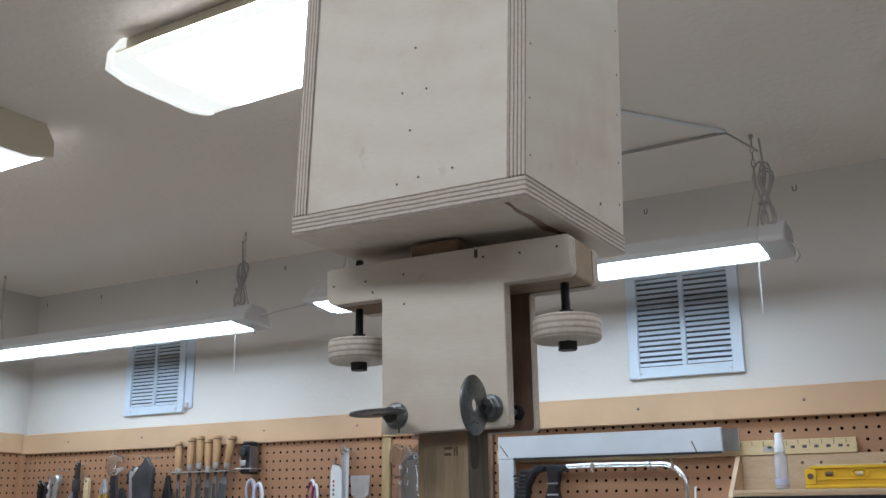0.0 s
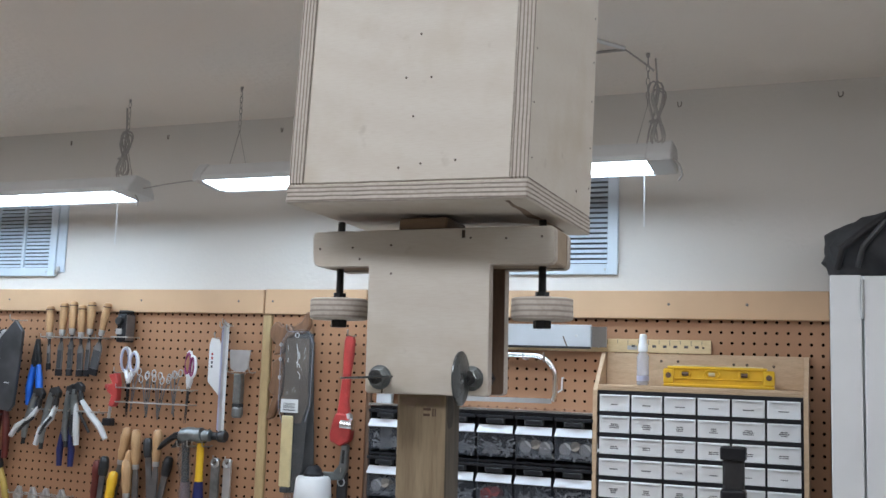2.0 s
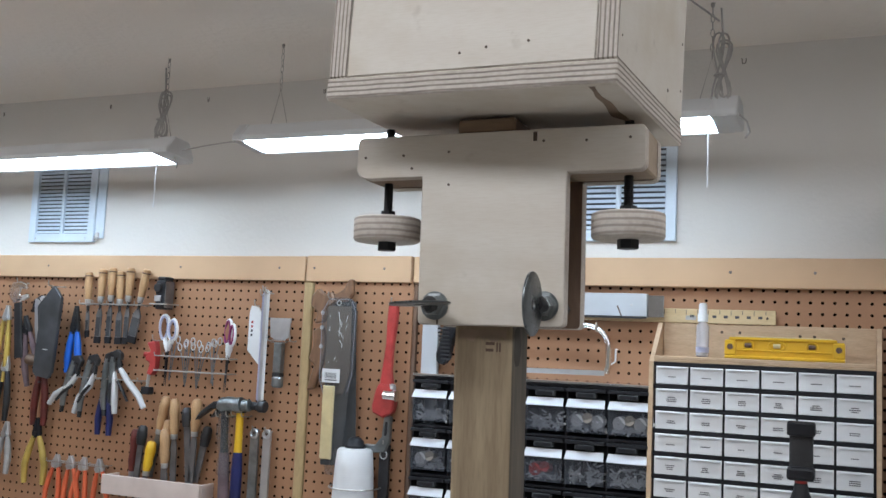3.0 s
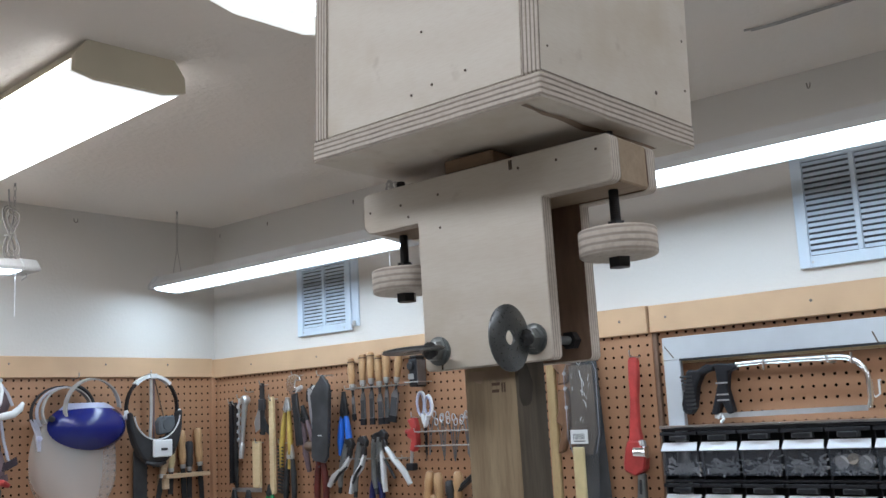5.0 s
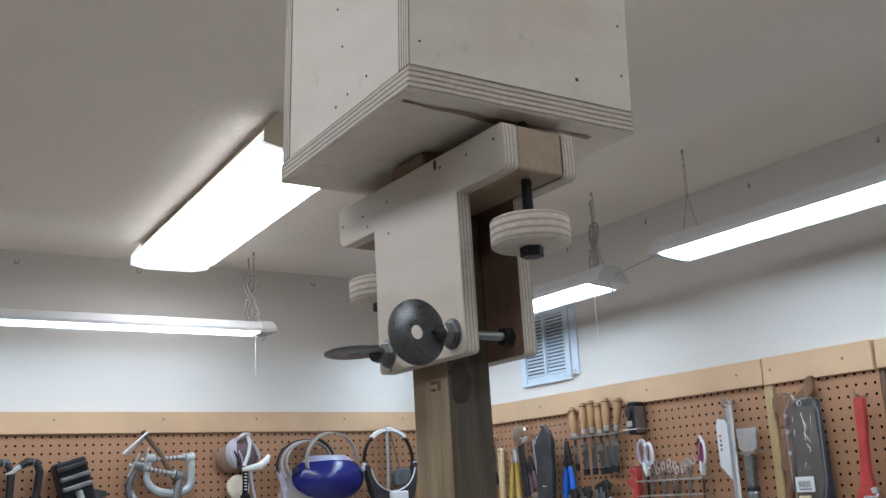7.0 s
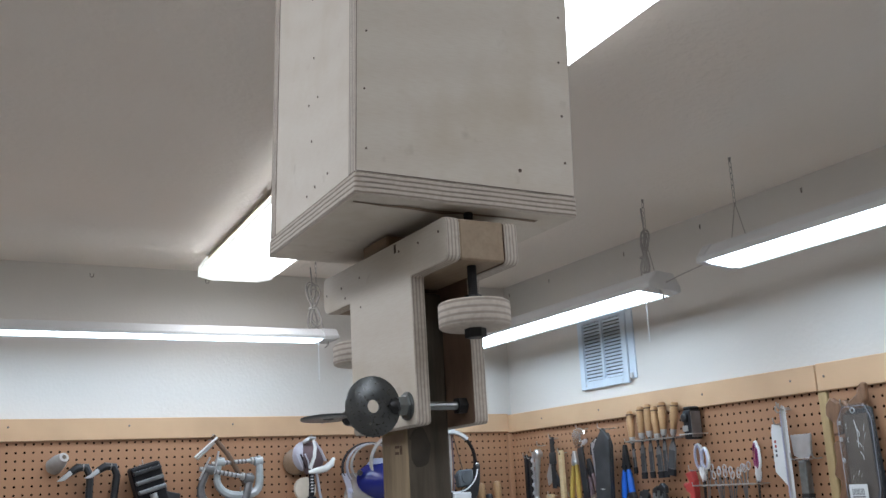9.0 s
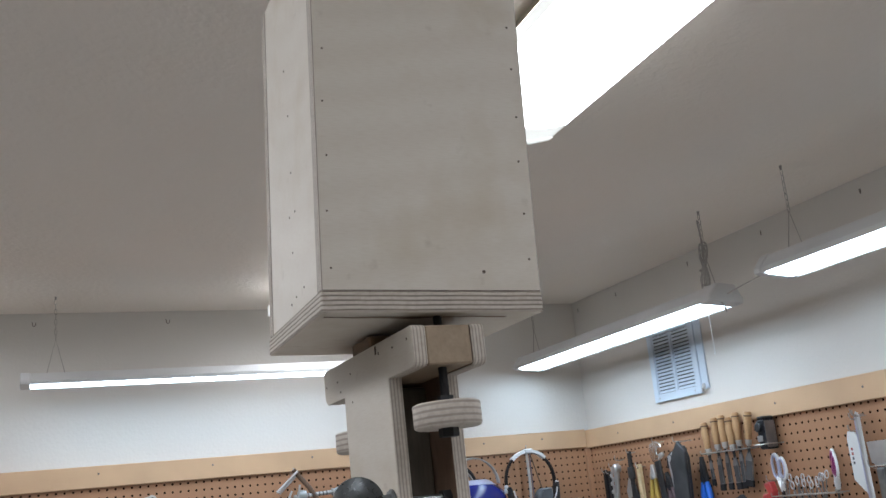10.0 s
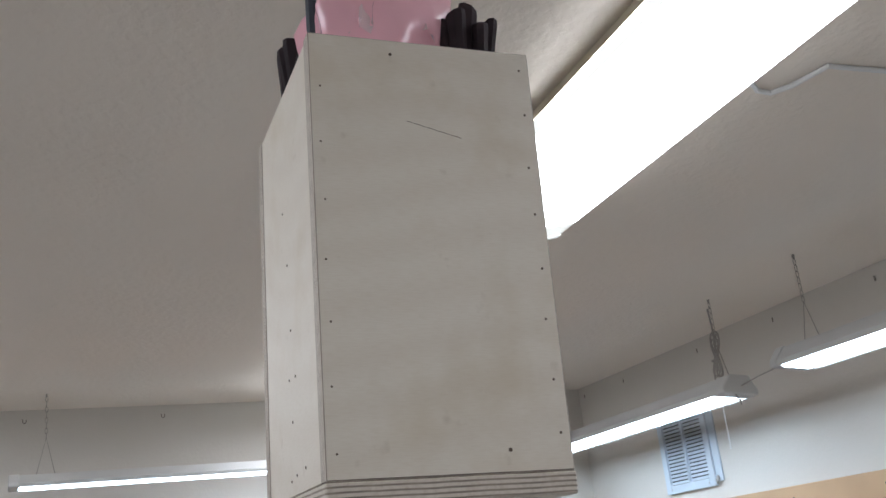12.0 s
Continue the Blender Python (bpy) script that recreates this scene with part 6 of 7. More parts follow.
for r in range(3):
    for c in range(6):
        x, z = BW2 * c, -BH2 * r
        bn = part("bin", slab(B(), [(0.004, -0.094), (0.0945, -0.094), (0.0965, -0.036), (0.002, -0.036)], -0.016, -0.013), "bin_front", bins, "clear tilt-out bin front")
        bn.matrix_basis = Matrix.Translation((x, -BD2 + 0.006, z - 0.014))
        def sub(name, x0, x1, y0, y1, z0, z1, mat, bev=0.001):
            ob = part(name, box(B(), x0, x1, y0, y1, z0, z1, bev), mat, bn)
            return ob
        sub("lip", 0.002, 0.0965, -0.020, -0.012, -0.002, 0.006, "black")
        sub("pull", 0.026, 0.072, -0.020, -0.004, -0.014, -0.003, "grey")
        sub("pull_face", 0.030, 0.068, -0.0215, -0.0202, -0.0125, -0.005, "black", 0.0)
        lab = part("label_strip", slab(B(), [(0.003, -0.037), (0.0955, -0.037), (0.093, -0.014), (0.0055, -0.014)], -0.022, -0.019, 0.0008), "label", bn)
        lab.matrix_basis = Matrix.Translation((0, -0.024, -0.037)) @ pose(0, 0, 0, -34) @ Matrix.Translation((0, 0.022, 0.037))
        junk = B()
        for k in range(64):
            a = rnd.random() * 6.28
            p = Vector((rnd.uniform(0.012, 0.088), rnd.uniform(-0.010, 0.02), -0.090 + abs(rnd.gauss(0, 0.017))))
            q = Vector((math.cos(a), rnd.uniform(-0.4, 0.4), math.sin(a) * 0.5)).normalized() * rnd.uniform(0.004, 0.012)
            cyl(junk, p - q, p + q, rnd.uniform(0.001, 0.003), seg=6)
        part("hardware", junk, ("bright", "steel", "bright")[(r + c) % 3], bn, "loose screws and small metal parts")
        if (r, c) in ((0, 4), (0, 5), (1, 0), (1, 3)):
            for k in range(2 + c % 3):
                part("roll", cyl(B(), (0.028 + 0.024 * k, -0.012, -0.068 + 0.008 * (k % 2)), (0.030 + 0.024 * k, 0.012, -0.066), 0.015 - 0.003 * (k % 2), seg=16), ("white", "filter", "paper")[k % 3] if (r, c) != (1, 3) else "red", bn)

# -- drawer cabinet in its wooden case
cab = thing("drawer_cabinet", on_north(-1.289, 1.676, PEG_C), "wooden case holding a grid of small white labelled drawers", "drawer cabinet")
DW, DH, DY = 0.0756, 0.0497, -0.114
part("frame", box(B(), -0.003, DW * 6 + 0.003, DY + 0.012, -0.002, -DH * 9, 0.0), "black", cab, "black plastic drawer frame")
for r in range(10):
    part("rail", box(B(), -0.003, DW * 6 + 0.003, DY - 0.001, DY + 0.0115, -DH * r - 0.0035, -DH * r + 0.0045, 0.001), "black", cab)
for c in range(7):
    part("stile", box(B(), DW * c - 0.0018, DW * c + 0.0018, DY + 0.002, DY + 0.0115, -DH * 9, -0.004), "black", cab)
for x0 in (-0.0135, DW * 6 + 0.0035):
    bm = B()
    pts = [(DY - 0.004, -DH * 9), (-0.002, -DH * 9), (-0.002, 0.096), (-0.022, 0.096), (DY - 0.004, 0.004)]
    va, vb = [bm.verts.new((x0, y, z)) for y, z in pts], [bm.verts.new((x0 + 0.010, y, z)) for y, z in pts]
    bm.faces.new(va), bm.faces.new(vb)
    for k in range(5):
        bm.faces.new((va[k], va[(k + 1) % 5], vb[(k + 1) % 5], vb[k]))
    bmesh.ops.recalc_face_normals(bm, faces=bm.faces)
    part("side_board", bm, "pine", cab)
part("top_shelf", box(B(), -0.003, DW * 6 + 0.003, DY - 0.002, -0.012, 0.0048, 0.0095, 0.001), "pine", cab)
part("front_lip", box(B(), -0.003, DW * 6 + 0.003, DY - 0.003, DY + 0.006, 0.0096, 0.018, 0.001), "pine", cab)
part("back_board", box(B(), -0.003, DW * 6 + 0.003, -0.0115, -0.002, 0.0, 0.096, 0.001), "pine", cab)
for x, z in ((0.13, 0.078), (0.17, 0.078), (0.30, 0.074), (0.33, 0.074), (0.39, 0.072), (0.08, 0.055), (0.39, 0.034)):
    part("peg_hole", lathe(B(), [(0.0035, 0), (0.0033, 0.0006)], 10, (x, -0.0115, z), (0, -1, 0)), "hole", cab)
front = box(B(), 0.0025, DW - 0.0025, DY - 0.004, DY + 0.0015, 0.0055, DH - 0.0050, 0.0012)
face_mesh = None
pull = None
for r in range(9):
    for c in range(6):
        if face_mesh is None:
            ob = part("drawer", front, "white", cab)
            face_mesh = ob.data
        else:
            ob = new("drawer", face_mesh)
            ob.parent = cab
        ob.matrix_basis = Matrix.Translation((DW * c, 0.002 * rnd.random(), -DH * (r + 1)))
        if pull is None:
            pl_ob = part("lip", box(B(), 0.008, DW - 0.008, DY - 0.010, DY - 0.0042, DH - 0.0095, DH - 0.0060, 0.0008), "white", ob)
            pull = pl_ob.data
        else:
            pl_ob = new("lip", pull)
            pl_ob.parent = ob
        lines = 1 + (r * 5 + c * 3) % 3
        bars = B()
        for k in range(lines):
            w = 0.006 + 0.006 * rnd.random()
            zc = 0.0215 + 0.0042 * ((lines - 1) / 2 - k)
            x, left = DW / 2 - w, DW / 2 + w
            while x < left:
                e = min(left, x + rnd.uniform(0.002, 0.0045))
                box(bars, x, e, DY - 0.0048, DY - 0.0041, zc - 0.0011, zc + 0.0011)
                x = e + 0.0008
        part("label_bar", bars, "ink", ob)

lv = thing("spirit_level", on_north(-1.140, 1.6950, PEG_C - 0.085), "yellow plastic spirit level on the case", "level")
part("web", box(B(), 0.002, 0.246, -0.006, 0.006, 0.004, 0.042), "yellow", lv)
part("flange", box(B(), 0.0, 0.248, -0.0125, 0.0125, 0.0, 0.007, 0.0015), "yellow", lv)
part("flange", box(B(), 0.010, 0.232, -0.0125, 0.0125, 0.041, 0.0475, 0.0015), "yellow", lv)
part("top_edge", box(B(), 0.022, 0.222, -0.010, 0.010, 0.0476, 0.0500, 0.0008), "cream", lv)
for x0, x1 in ((0.0, 0.024), (0.224, 0.248)):
    part("end_block", box(B(), x0, x1, -0.0120, 0.0120, 0.0072, 0.0408, 0.002), "yellow", lv)
part("rib", box(B(), 0.026, 0.222, -0.0100, -0.0061, 0.0175, 0.0205, 0.0008), "yellow", lv)
for x in (0.050, 0.110, 0.182):
    part("vial_ring", tube(B(), [(x + (0.011 if x != 0.110 else 0.017) * math.cos(a), -0.0085, 0.030 + 0.0095 * math.sin(a)) for a in (2 * math.pi * k / 16 for k in range(16))], 0.0022, 6, True), "yellow", lv, smooth=True)
    part("vial", cyl(B(), (x - 0.007, -0.0078, 0.030), (x + 0.007, -0.0078, 0.030), 0.0048, seg=12), "old_wood" if x != 0.110 else "cream", lv)
for x in (0.012, 0.236):
    part("end_stud", cyl(B(), (x, -0.0135, 0.026), (x, -0.0118, 0.026), 0.0065, seg=14), "old_wood", lv)
sb = thing("spray_bottle", on_north(-1.190, 1.6950, PEG_C - 0.085), "small clear spray bottle with a white cap", "bottle")
part("body", lathe(B(), [(0.012, 0.0), (0.0145, 0.003), (0.0145, 0.068), (0.010, 0.077), (0.0085, 0.08)], 18), "vial", sb, smooth=True)
part("label", lathe(B(), [(0.0148, 0.010), (0.0148, 0.022)], 18), "lilac", sb)
part("dip_tube", tube(B(), [(0, 0, 0.08), (0.002, 0, 0.04), (0.008, -0.004, 0.004)], 0.0012, 6), "white", sb)
part("cap", lathe(B(), [(0.0115, 0.079), (0.0115, 0.095), (0.0095, 0.098), (0.0088, 0.118), (0.006, 0.121)], 16), "white", sb, smooth=True)

# phone clamp on a stand in front of the drawers
ph = thing("phone_stand", Matrix.Translation((-0.958, 2.75, 0.0)), "black phone clamp on a slim tripod stand", "tripod")
part("clamp_body", box(B(), -0.022, 0.022, -0.012, 0.012, 1.478, 1.578, 0.006, 2), "rubber", ph)
part("jaw", box(B(), -0.026, 0.026, -0.024, 0.014, 1.552, 1.580, 0.004, 2), "black", ph)
part("jaw", box(B(), -0.026, 0.026, -0.024, 0.014, 1.466, 1.492, 0.006, 2), "black", ph)
part("ring", lathe(B(), [(0.012, 1.460), (0.012, 1.466)], 16), "red", ph, "thin red collar")
part("head", lathe(B(), [(0.012, 1.38), (0.020, 1.392), (0.022, 1.425), (0.015, 1.445), (0.012, 1.460)], 16), "black", ph, smooth=True)
part("knob", lathe(B(), [(0.007, 0.0), (0.013, 0.012), (0.013, 0.026)], 14, (0.014, 0.0, 1.418), (1, -0.3, 0)), "rubber", ph, smooth=True)
part("pole", cyl(B(), (0, 0, 0.5), (0, 0, 1.385), 0.010, seg=14), "black", ph)
for k in range(3):
    a = radians(90 + 120 * k)
    part("leg", tube(B(), [(0, 0, 0.55), (0.22 * math.cos(a), 0.22 * math.sin(a), 0.006)], 0.008, 8), "black", ph)

# cabinet at the end of the pegboard, with a bag on it
wc = thing("storage_cabinet", Matrix.Translation((-0.765, 2.75, 0.0)), "tall white metal cabinet with a hinged door", "cabinet")
part("carcass", box(B(), 0.0, 0.90, 0.003, 0.262, 0.0, 1.940, 0.003), "cabinet", wc)
part("stile", box(B(), 0.0, 0.060, -0.016, 0.0025, 0.02, 1.9405, 0.002), "cabinet", wc)
part("door", box(B(), 0.0645, 0.47, -0.018, 0.0025, 0.03, 1.9385, 0.002), "cabinet", wc)
part("door", box(B(), 0.474, 0.88, -0.018, 0.0025, 0.03, 1.9385, 0.002), "cabinet", wc)
for z in (1.89, 1.1, 0.3):
    part("hinge", cyl(B(), (0.0622, -0.019, z - 0.04), (0.0622, -0.019, z + 0.04), 0.0035, seg=10), "steel", wc)
bagm = B()
bmesh.ops.create_icosphere(bagm, subdivisions=4, radius=1.0)
for v in bagm.verts:
    n = 0.18 * noise.noise(v.co * 1.8) + 0.09 * noise.noise(v.co * 5.0)
    v.co = Vector((v.co.x * 0.17, v.co.y * 0.10, max(v.co.z, -0.55) * 0.10)) * (1 + n)
low = min(v.co.z for v in bagm.verts)
for v in bagm.verts:
    v.co.z = max(v.co.z, low * 0.85) - low * 0.85
gb = thing("tool_bag", Matrix.Translation((-0.60, 2.86, 1.941)), "slumped dark grey fabric bag on the cabinet", "bag")
part("body", bagm, "cloth", gb, smooth=True)
part("strap", tube(B(), [(-0.150, -0.06, 0.02), (-0.140, -0.085, 0.06), (-0.09, -0.095, 0.10), (-0.03, -0.085, 0.145)], 0.008, 8), "rubber", gb, smooth=True)
part("strap", tube(B(), [(-0.11, -0.085, 0.02), (-0.10, -0.10, 0.06), (-0.06, -0.10, 0.11), (0.02, -0.085, 0.16)], 0.006, 8), "grey", gb, smooth=True)

# ---- the side wall ----
def bowl(cx, cy, cz, rx, ry, rz, a0, a1, b0=-90.0, b1=90.0, n=16, m=10):
    """Rows of points on part of an ellipsoid that bulges away from the wall."""
    rows = []
    for j in range(m + 1):
        e = radians(b0 + (b1 - b0) * j / m)
        rows.append([(cx + rx * math.cos(e) * math.sin(radians(a0 + (a1 - a0) * k / n)), cy - ry * math.cos(e) * math.cos(radians(a0 + (a1 - a0) * k / n)), cz + rz * math.sin(e)) for k in range(n + 1)])
    return rows


rp = thing("respirator", on_west(2.198, 1.850), "lavender-grey half-mask respirator hanging by tangled dark straps", "respirator")
# The rear filter's brown includes the shade behind the mask.
part("filter", lathe(B(), [(0.036, 0.0), (0.046, 0.006), (0.046, 0.020), (0.036, 0.026)], 22, (-0.042, -0.012, -0.075), (-0.2, -1, 0.1)), "amber", rp, "amber-brown round filter with shade in its colour", smooth=True)
part("shell", sheet(B(), bowl(-0.022, -0.030, -0.058, 0.040, 0.048, 0.052, -95, -25, -70, 85), 0.003), "mist", rp, "pale lavender rubber shell", smooth=True)
part("hollow", sheet(B(), bowl(0.0, -0.026, -0.062, 0.054, 0.038, 0.056, -70, 95, -80, 85), 0.002), "strap", rp, "dark mauve inside of the mask", smooth=True)
part("seal", tube(B(), [(-0.002, -0.078, -0.004), (0.002, -0.086, -0.03), (-0.004, -0.088, -0.065), (-0.016, -0.080, -0.100)], [0.005, 0.006, 0.006, 0.007], 8), "paper", rp, "pale sealing lip", smooth=True)
part("seal", tube(B(), [(0.004, -0.072, -0.008), (0.030, -0.066, -0.040), (0.048, -0.060, -0.075)], [0.004, 0.0045, 0.005], 8), "mist", rp, smooth=True)
part("exhale_lip", tube(B(), [(-0.022, -0.080, -0.112), (0.005, -0.090, -0.108), (0.035, -0.092, -0.102), (0.060, -0.085, -0.085), (0.072, -0.078, -0.068)], [0.006, 0.011, 0.012, 0.011, 0.006], 10), "paper", rp, "white chin lip", smooth=True)
part("top_clip", tube(B(), [(-0.030, -0.050, -0.012), (-0.008, -0.060, 0.002), (0.014, -0.055, 0.004)], [0.006, 0.009, 0.006], 8), "steel", rp, smooth=True)
for k in range(3):
    part("rib", tube(B(), [(-0.058 + 0.012 * k, -0.060 - 0.010 * k, -0.05), (-0.052 + 0.014 * k, -0.072 - 0.006 * k, -0.075), (-0.040 + 0.012 * k, -0.070, -0.098)], 0.0028, 6), "grip_brown" if k == 1 else "mist", rp, smooth=True)
part("filter", lathe(B(), [(0.030, 0.0), (0.040, 0.006), (0.040, 0.018), (0.030, 0.024)], 22, (-0.020, -0.020, -0.168), (0.15, -1, 0.1)), "filter", rp, "round cream filter", smooth=True)
part("filter", lathe(B(), [(0.020, 0.0), (0.026, 0.005), (0.026, 0.016), (0.020, 0.02)], 18, (-0.022, -0.020, -0.245), (0.1, -1, -0.1)), "filter", rp, smooth=True)
part("webbing", band(B(), [(-0.010, -0.074, -0.112), (-0.009, -0.076, -0.15), (-0.010, -0.072, -0.196)], (0.020, 0.003, 0.0), 0.0012), "black", rp, "black printed webbing strap")
for k in range(6):
    part("print_bar", box(B(), -0.0135, -0.0045, -0.0785, -0.0775, -0.128 - 0.010 * k, -0.1235 - 0.010 * k), "paper", rp)
part("buckle", box(B(), -0.025, 0.006, -0.082, -0.068, -0.212, -0.192, 0.003), "black", rp)
for pts, w, mat in (
        ([(-0.014, -0.066, -0.21), (-0.016, -0.07, -0.25), (-0.028, -0.06, -0.30), (-0.045, -0.05, -0.345)], (0.022, 0.006, 0.0), "strap"),
        ([(0.0, -0.062, -0.205), (0.012, -0.07, -0.25), (0.008, -0.075, -0.285)], (0.030, 0.014, 0.0), "strap"),
        ([(0.026, -0.03, -0.115), (0.034, -0.035, -0.18), (0.042, -0.05, -0.238), (0.060, -0.055, -0.255)], (0.010, 0.006, 0.0), "mist"),
        ([(-0.005, -0.06, -0.262), (0.028, -0.075, -0.258), (0.066, -0.06, -0.243)], (0.0, 0.010, 0.024), "grip_brown"),
        ([(-0.036, -0.05, -0.285), (0.0, -0.07, -0.300), (0.040, -0.055, -0.292)], (0.0, 0.008, 0.020), "strap"),
        ([(-0.020, -0.055, -0.31), (-0.008, -0.06, -0.335), (0.010, -0.05, -0.37)], (0.026, 0.006, 0.0), "grip_brown")):
    part("strap", band(B(), pts, w, 0.0016), mat, rp, smooth=True)
part("red_clip", tube(B(), [(-0.012, -0.072, -0.298), (0.012, -0.080, -0.306), (0.036, -0.068, -0.316)], [0.007, 0.010, 0.008], 8), "red", rp, "red plastic clip", smooth=True)
part("grey_end", lathe(B(), [(0.016, 0.0), (0.020, 0.012), (0.020, 0.024), (0.012, 0.032)], 14, (0.0, -0.055, -0.352)), "grey", rp, smooth=True)
peg_hook(rp, 0, 0.0, 0.05)

fsd = thing("face_shield", on_west(2.49, 1.865), "face shield with a deep blue visor and hazy screen", "face shield")
for k, (rx, rz, y) in enumerate(((0.104, 0.088, -0.030), (0.094, 0.080, -0.048), (0.084, 0.074, -0.066))):
    part("headband", band(B(), [(-0.066 + rx * math.cos(a), y, -0.118 + 0.004 * k + rz * math.sin(a)) for a in (radians(212 - 11 * j) for j in range(19))], (0, 0.014, 0), 0.0022), ("rubber", "mist", "cord")[k], fsd, "grey plastic headband", smooth=True)
part("crown_strap", band(B(), [(0.012 + 0.096 * math.cos(a), -0.085, -0.108 + 0.098 * math.sin(a)) for a in (radians(192 - 9.5 * j) for j in range(21))], (0, 0.022, 0.004), 0.0022), "cord", fsd, "grey plastic crown strap", smooth=True)
part("crown_pad", band(B(), [(-0.050 + 0.080 * math.cos(a), -0.058, -0.112 + 0.084 * math.sin(a)) for a in (radians(80 - 9 * j) for j in range(9))], (0, 0.020, 0), 0.003), "rubber", fsd, smooth=True)
part("ratchet", lathe(B(), [(0.009, 0), (0.009, 0.006), (0.005, 0.008)], 14, (-0.150, -0.050, -0.195), (-0.5, -1, 0)), "lilac", fsd, smooth=True)
part("side_band", band(B(), [(-0.162, -0.030, -0.135), (-0.152, -0.045, -0.18), (-0.145, -0.050, -0.235)], (0.026, 0.012, 0.0), 0.002), "mist", fsd, smooth=True)
part("visor", sheet(B(), bowl(0.014, -0.034, -0.166, 0.1385, 0.092, 0.084, -88, 88, -90, 48, 24, 14), 0.003), "visor", fsd, "deep blue glossy visor", smooth=True)
part("brow", sheet(B(), bowl(0.014, -0.030, -0.166, 0.126, 0.084, 0.090, -78, 78, 38, 58, 20, 4), 0.004), "lilac", fsd, "pale lilac brow band", smooth=True)
rows = []
for j in range(17):
    f = j / 16
    w = 0.135 + 0.017 * math.sin(math.pi * min(1.0, f * 1.05)) if f < 0.55 else 0.152 * math.sqrt(max(0.0, 1 - ((f - 0.55) / 0.50) ** 2))
    rows.append([(-0.022 + 0.040 * max(0, 0.35 - f) + w * math.sin(radians(-86 + 172 * k / 20)), -0.022 - (0.030 + 0.075 * f) * math.cos(radians(-86 + 172 * k / 20)), -0.135 - 0.300 * f) for k in range(21)])
part("screen", sheet(B(), rows), "shield", fsd, "hazy see-through screen", smooth=True)
part("side_knob", lathe(B(), [(0.010, 0), (0.010, 0.008), (0.006, 0.012)], 14, (0.146, -0.055, -0.135), (0.6, -0.8, 0)), "white", fsd, smooth=True)
part("side_knob", lathe(B(), [(0.010, 0), (0.010, 0.008), (0.006, 0.012)], 14, (-0.120, -0.07, -0.135), (-0.6, -0.8, 0)), "rubber", fsd, smooth=True)
peg_hook(fsd, -0.02, -0.004, 0.05)

mg = thing("magnifier_visor", on_west(2.742, 1.868), "black head-worn magnifier with an oval band", "magnifier")
part("band", band(B(), arc3(0.0, -0.055, -0.112, 0.100, 200, -20, 26, 0.108), (0, 0.016, 0), 0.0030), "black", mg, "thin black headband", smooth=True)
for a0, a1 in ((132, 98), (82, 48)):
    part("pad", band(B(), arc3(0.0, -0.056, -0.112, 0.101, a0, a1, 8, 0.109), (0, 0.022, 0), 0.0055), "paper", mg, "pale padding on the band", smooth=True)
part("top_clip", box(B(), -0.014, 0.016, -0.068, -0.044, -0.012, 0.006, 0.003), "bright", mg)
part("crown_strap", band(B(), [(-0.002, -0.052, -0.010), (0.000, -0.05, -0.12), (-0.008, -0.055, -0.215)], (0.010, 0, 0), 0.0015), "cord", mg)
part("crown_strap", band(B(), [(0.010, -0.050, -0.010), (0.012, -0.047, -0.12), (0.008, -0.052, -0.215)], (0.005, 0, 0), 0.0015), "strap", mg)
part("cord", tube(B(), [(0.014, -0.05, -0.015), (0.034, -0.05, -0.09), (0.048, -0.055, -0.150)], 0.0022, 6), "old_wood", mg)
hood = slab(B(), [(-0.104, -0.125)] + arc(0.0, -0.128, 0.091, 180, 360, 16, 0.094) + [(0.104, -0.120), (0.102, -0.175), (0.092, -0.225), (0.072, -0.270), (0.036, -0.296), (-0.030, -0.300), (-0.062, -0.272), (-0.086, -0.225), (-0.100, -0.175)], -0.088, -0.052, 0.005)
part("hood", hood, "rubber", mg, "black lens hood")
part("rim", tube(B(), arc3(0.0, -0.090, -0.128, 0.090, 188, 352, 22, 0.093), 0.0026, 6), "bright", mg, "bright inner rim", smooth=True)
part("lens_case", slab(B(), [(0.010, -0.160), (0.026, -0.142), (0.074, -0.140), (0.076, -0.176), (0.058, -0.200), (0.016, -0.206)], -0.084, -0.050, 0.005), "duct_dark", mg, "dark tinted lens case")
part("lens", cyl(B(), (0.044, -0.0865, -0.170), (0.040, -0.062, -0.170), 0.020, seg=20), "duct_dark", mg)
part("lamp_box", box(B(), -0.022, 0.050, -0.106, -0.0885, -0.280, -0.222, 0.004), "white", mg, "small white lamp box")
part("switch", box(B(), 0.004, 0.028, -0.1075, -0.1055, -0.258, -0.250), "black", mg)
part("lamp_bar", tube(B(), [(-0.040, -0.080, -0.296), (0.0, -0.092, -0.306), (0.036, -0.080, -0.300)], [0.006, 0.009, 0.006], 8), "dark_steel", mg, smooth=True)
for q in (-1, 1):
    part("pivot", lathe(B(), [(0.008, 0), (0.006, 0.006)], 12, (q * 0.104, -0.062, -0.125), (q * 0.4, -1, 0)), "white", mg)
peg_hook(mg, 0.0, 0.004, 0.045)
strip_tool("leather_strap", on_west(2.715, 1.615), 0.052, 0.28, "cloth", "wide dark grey leather strap on a peg", "strap", 0.008)

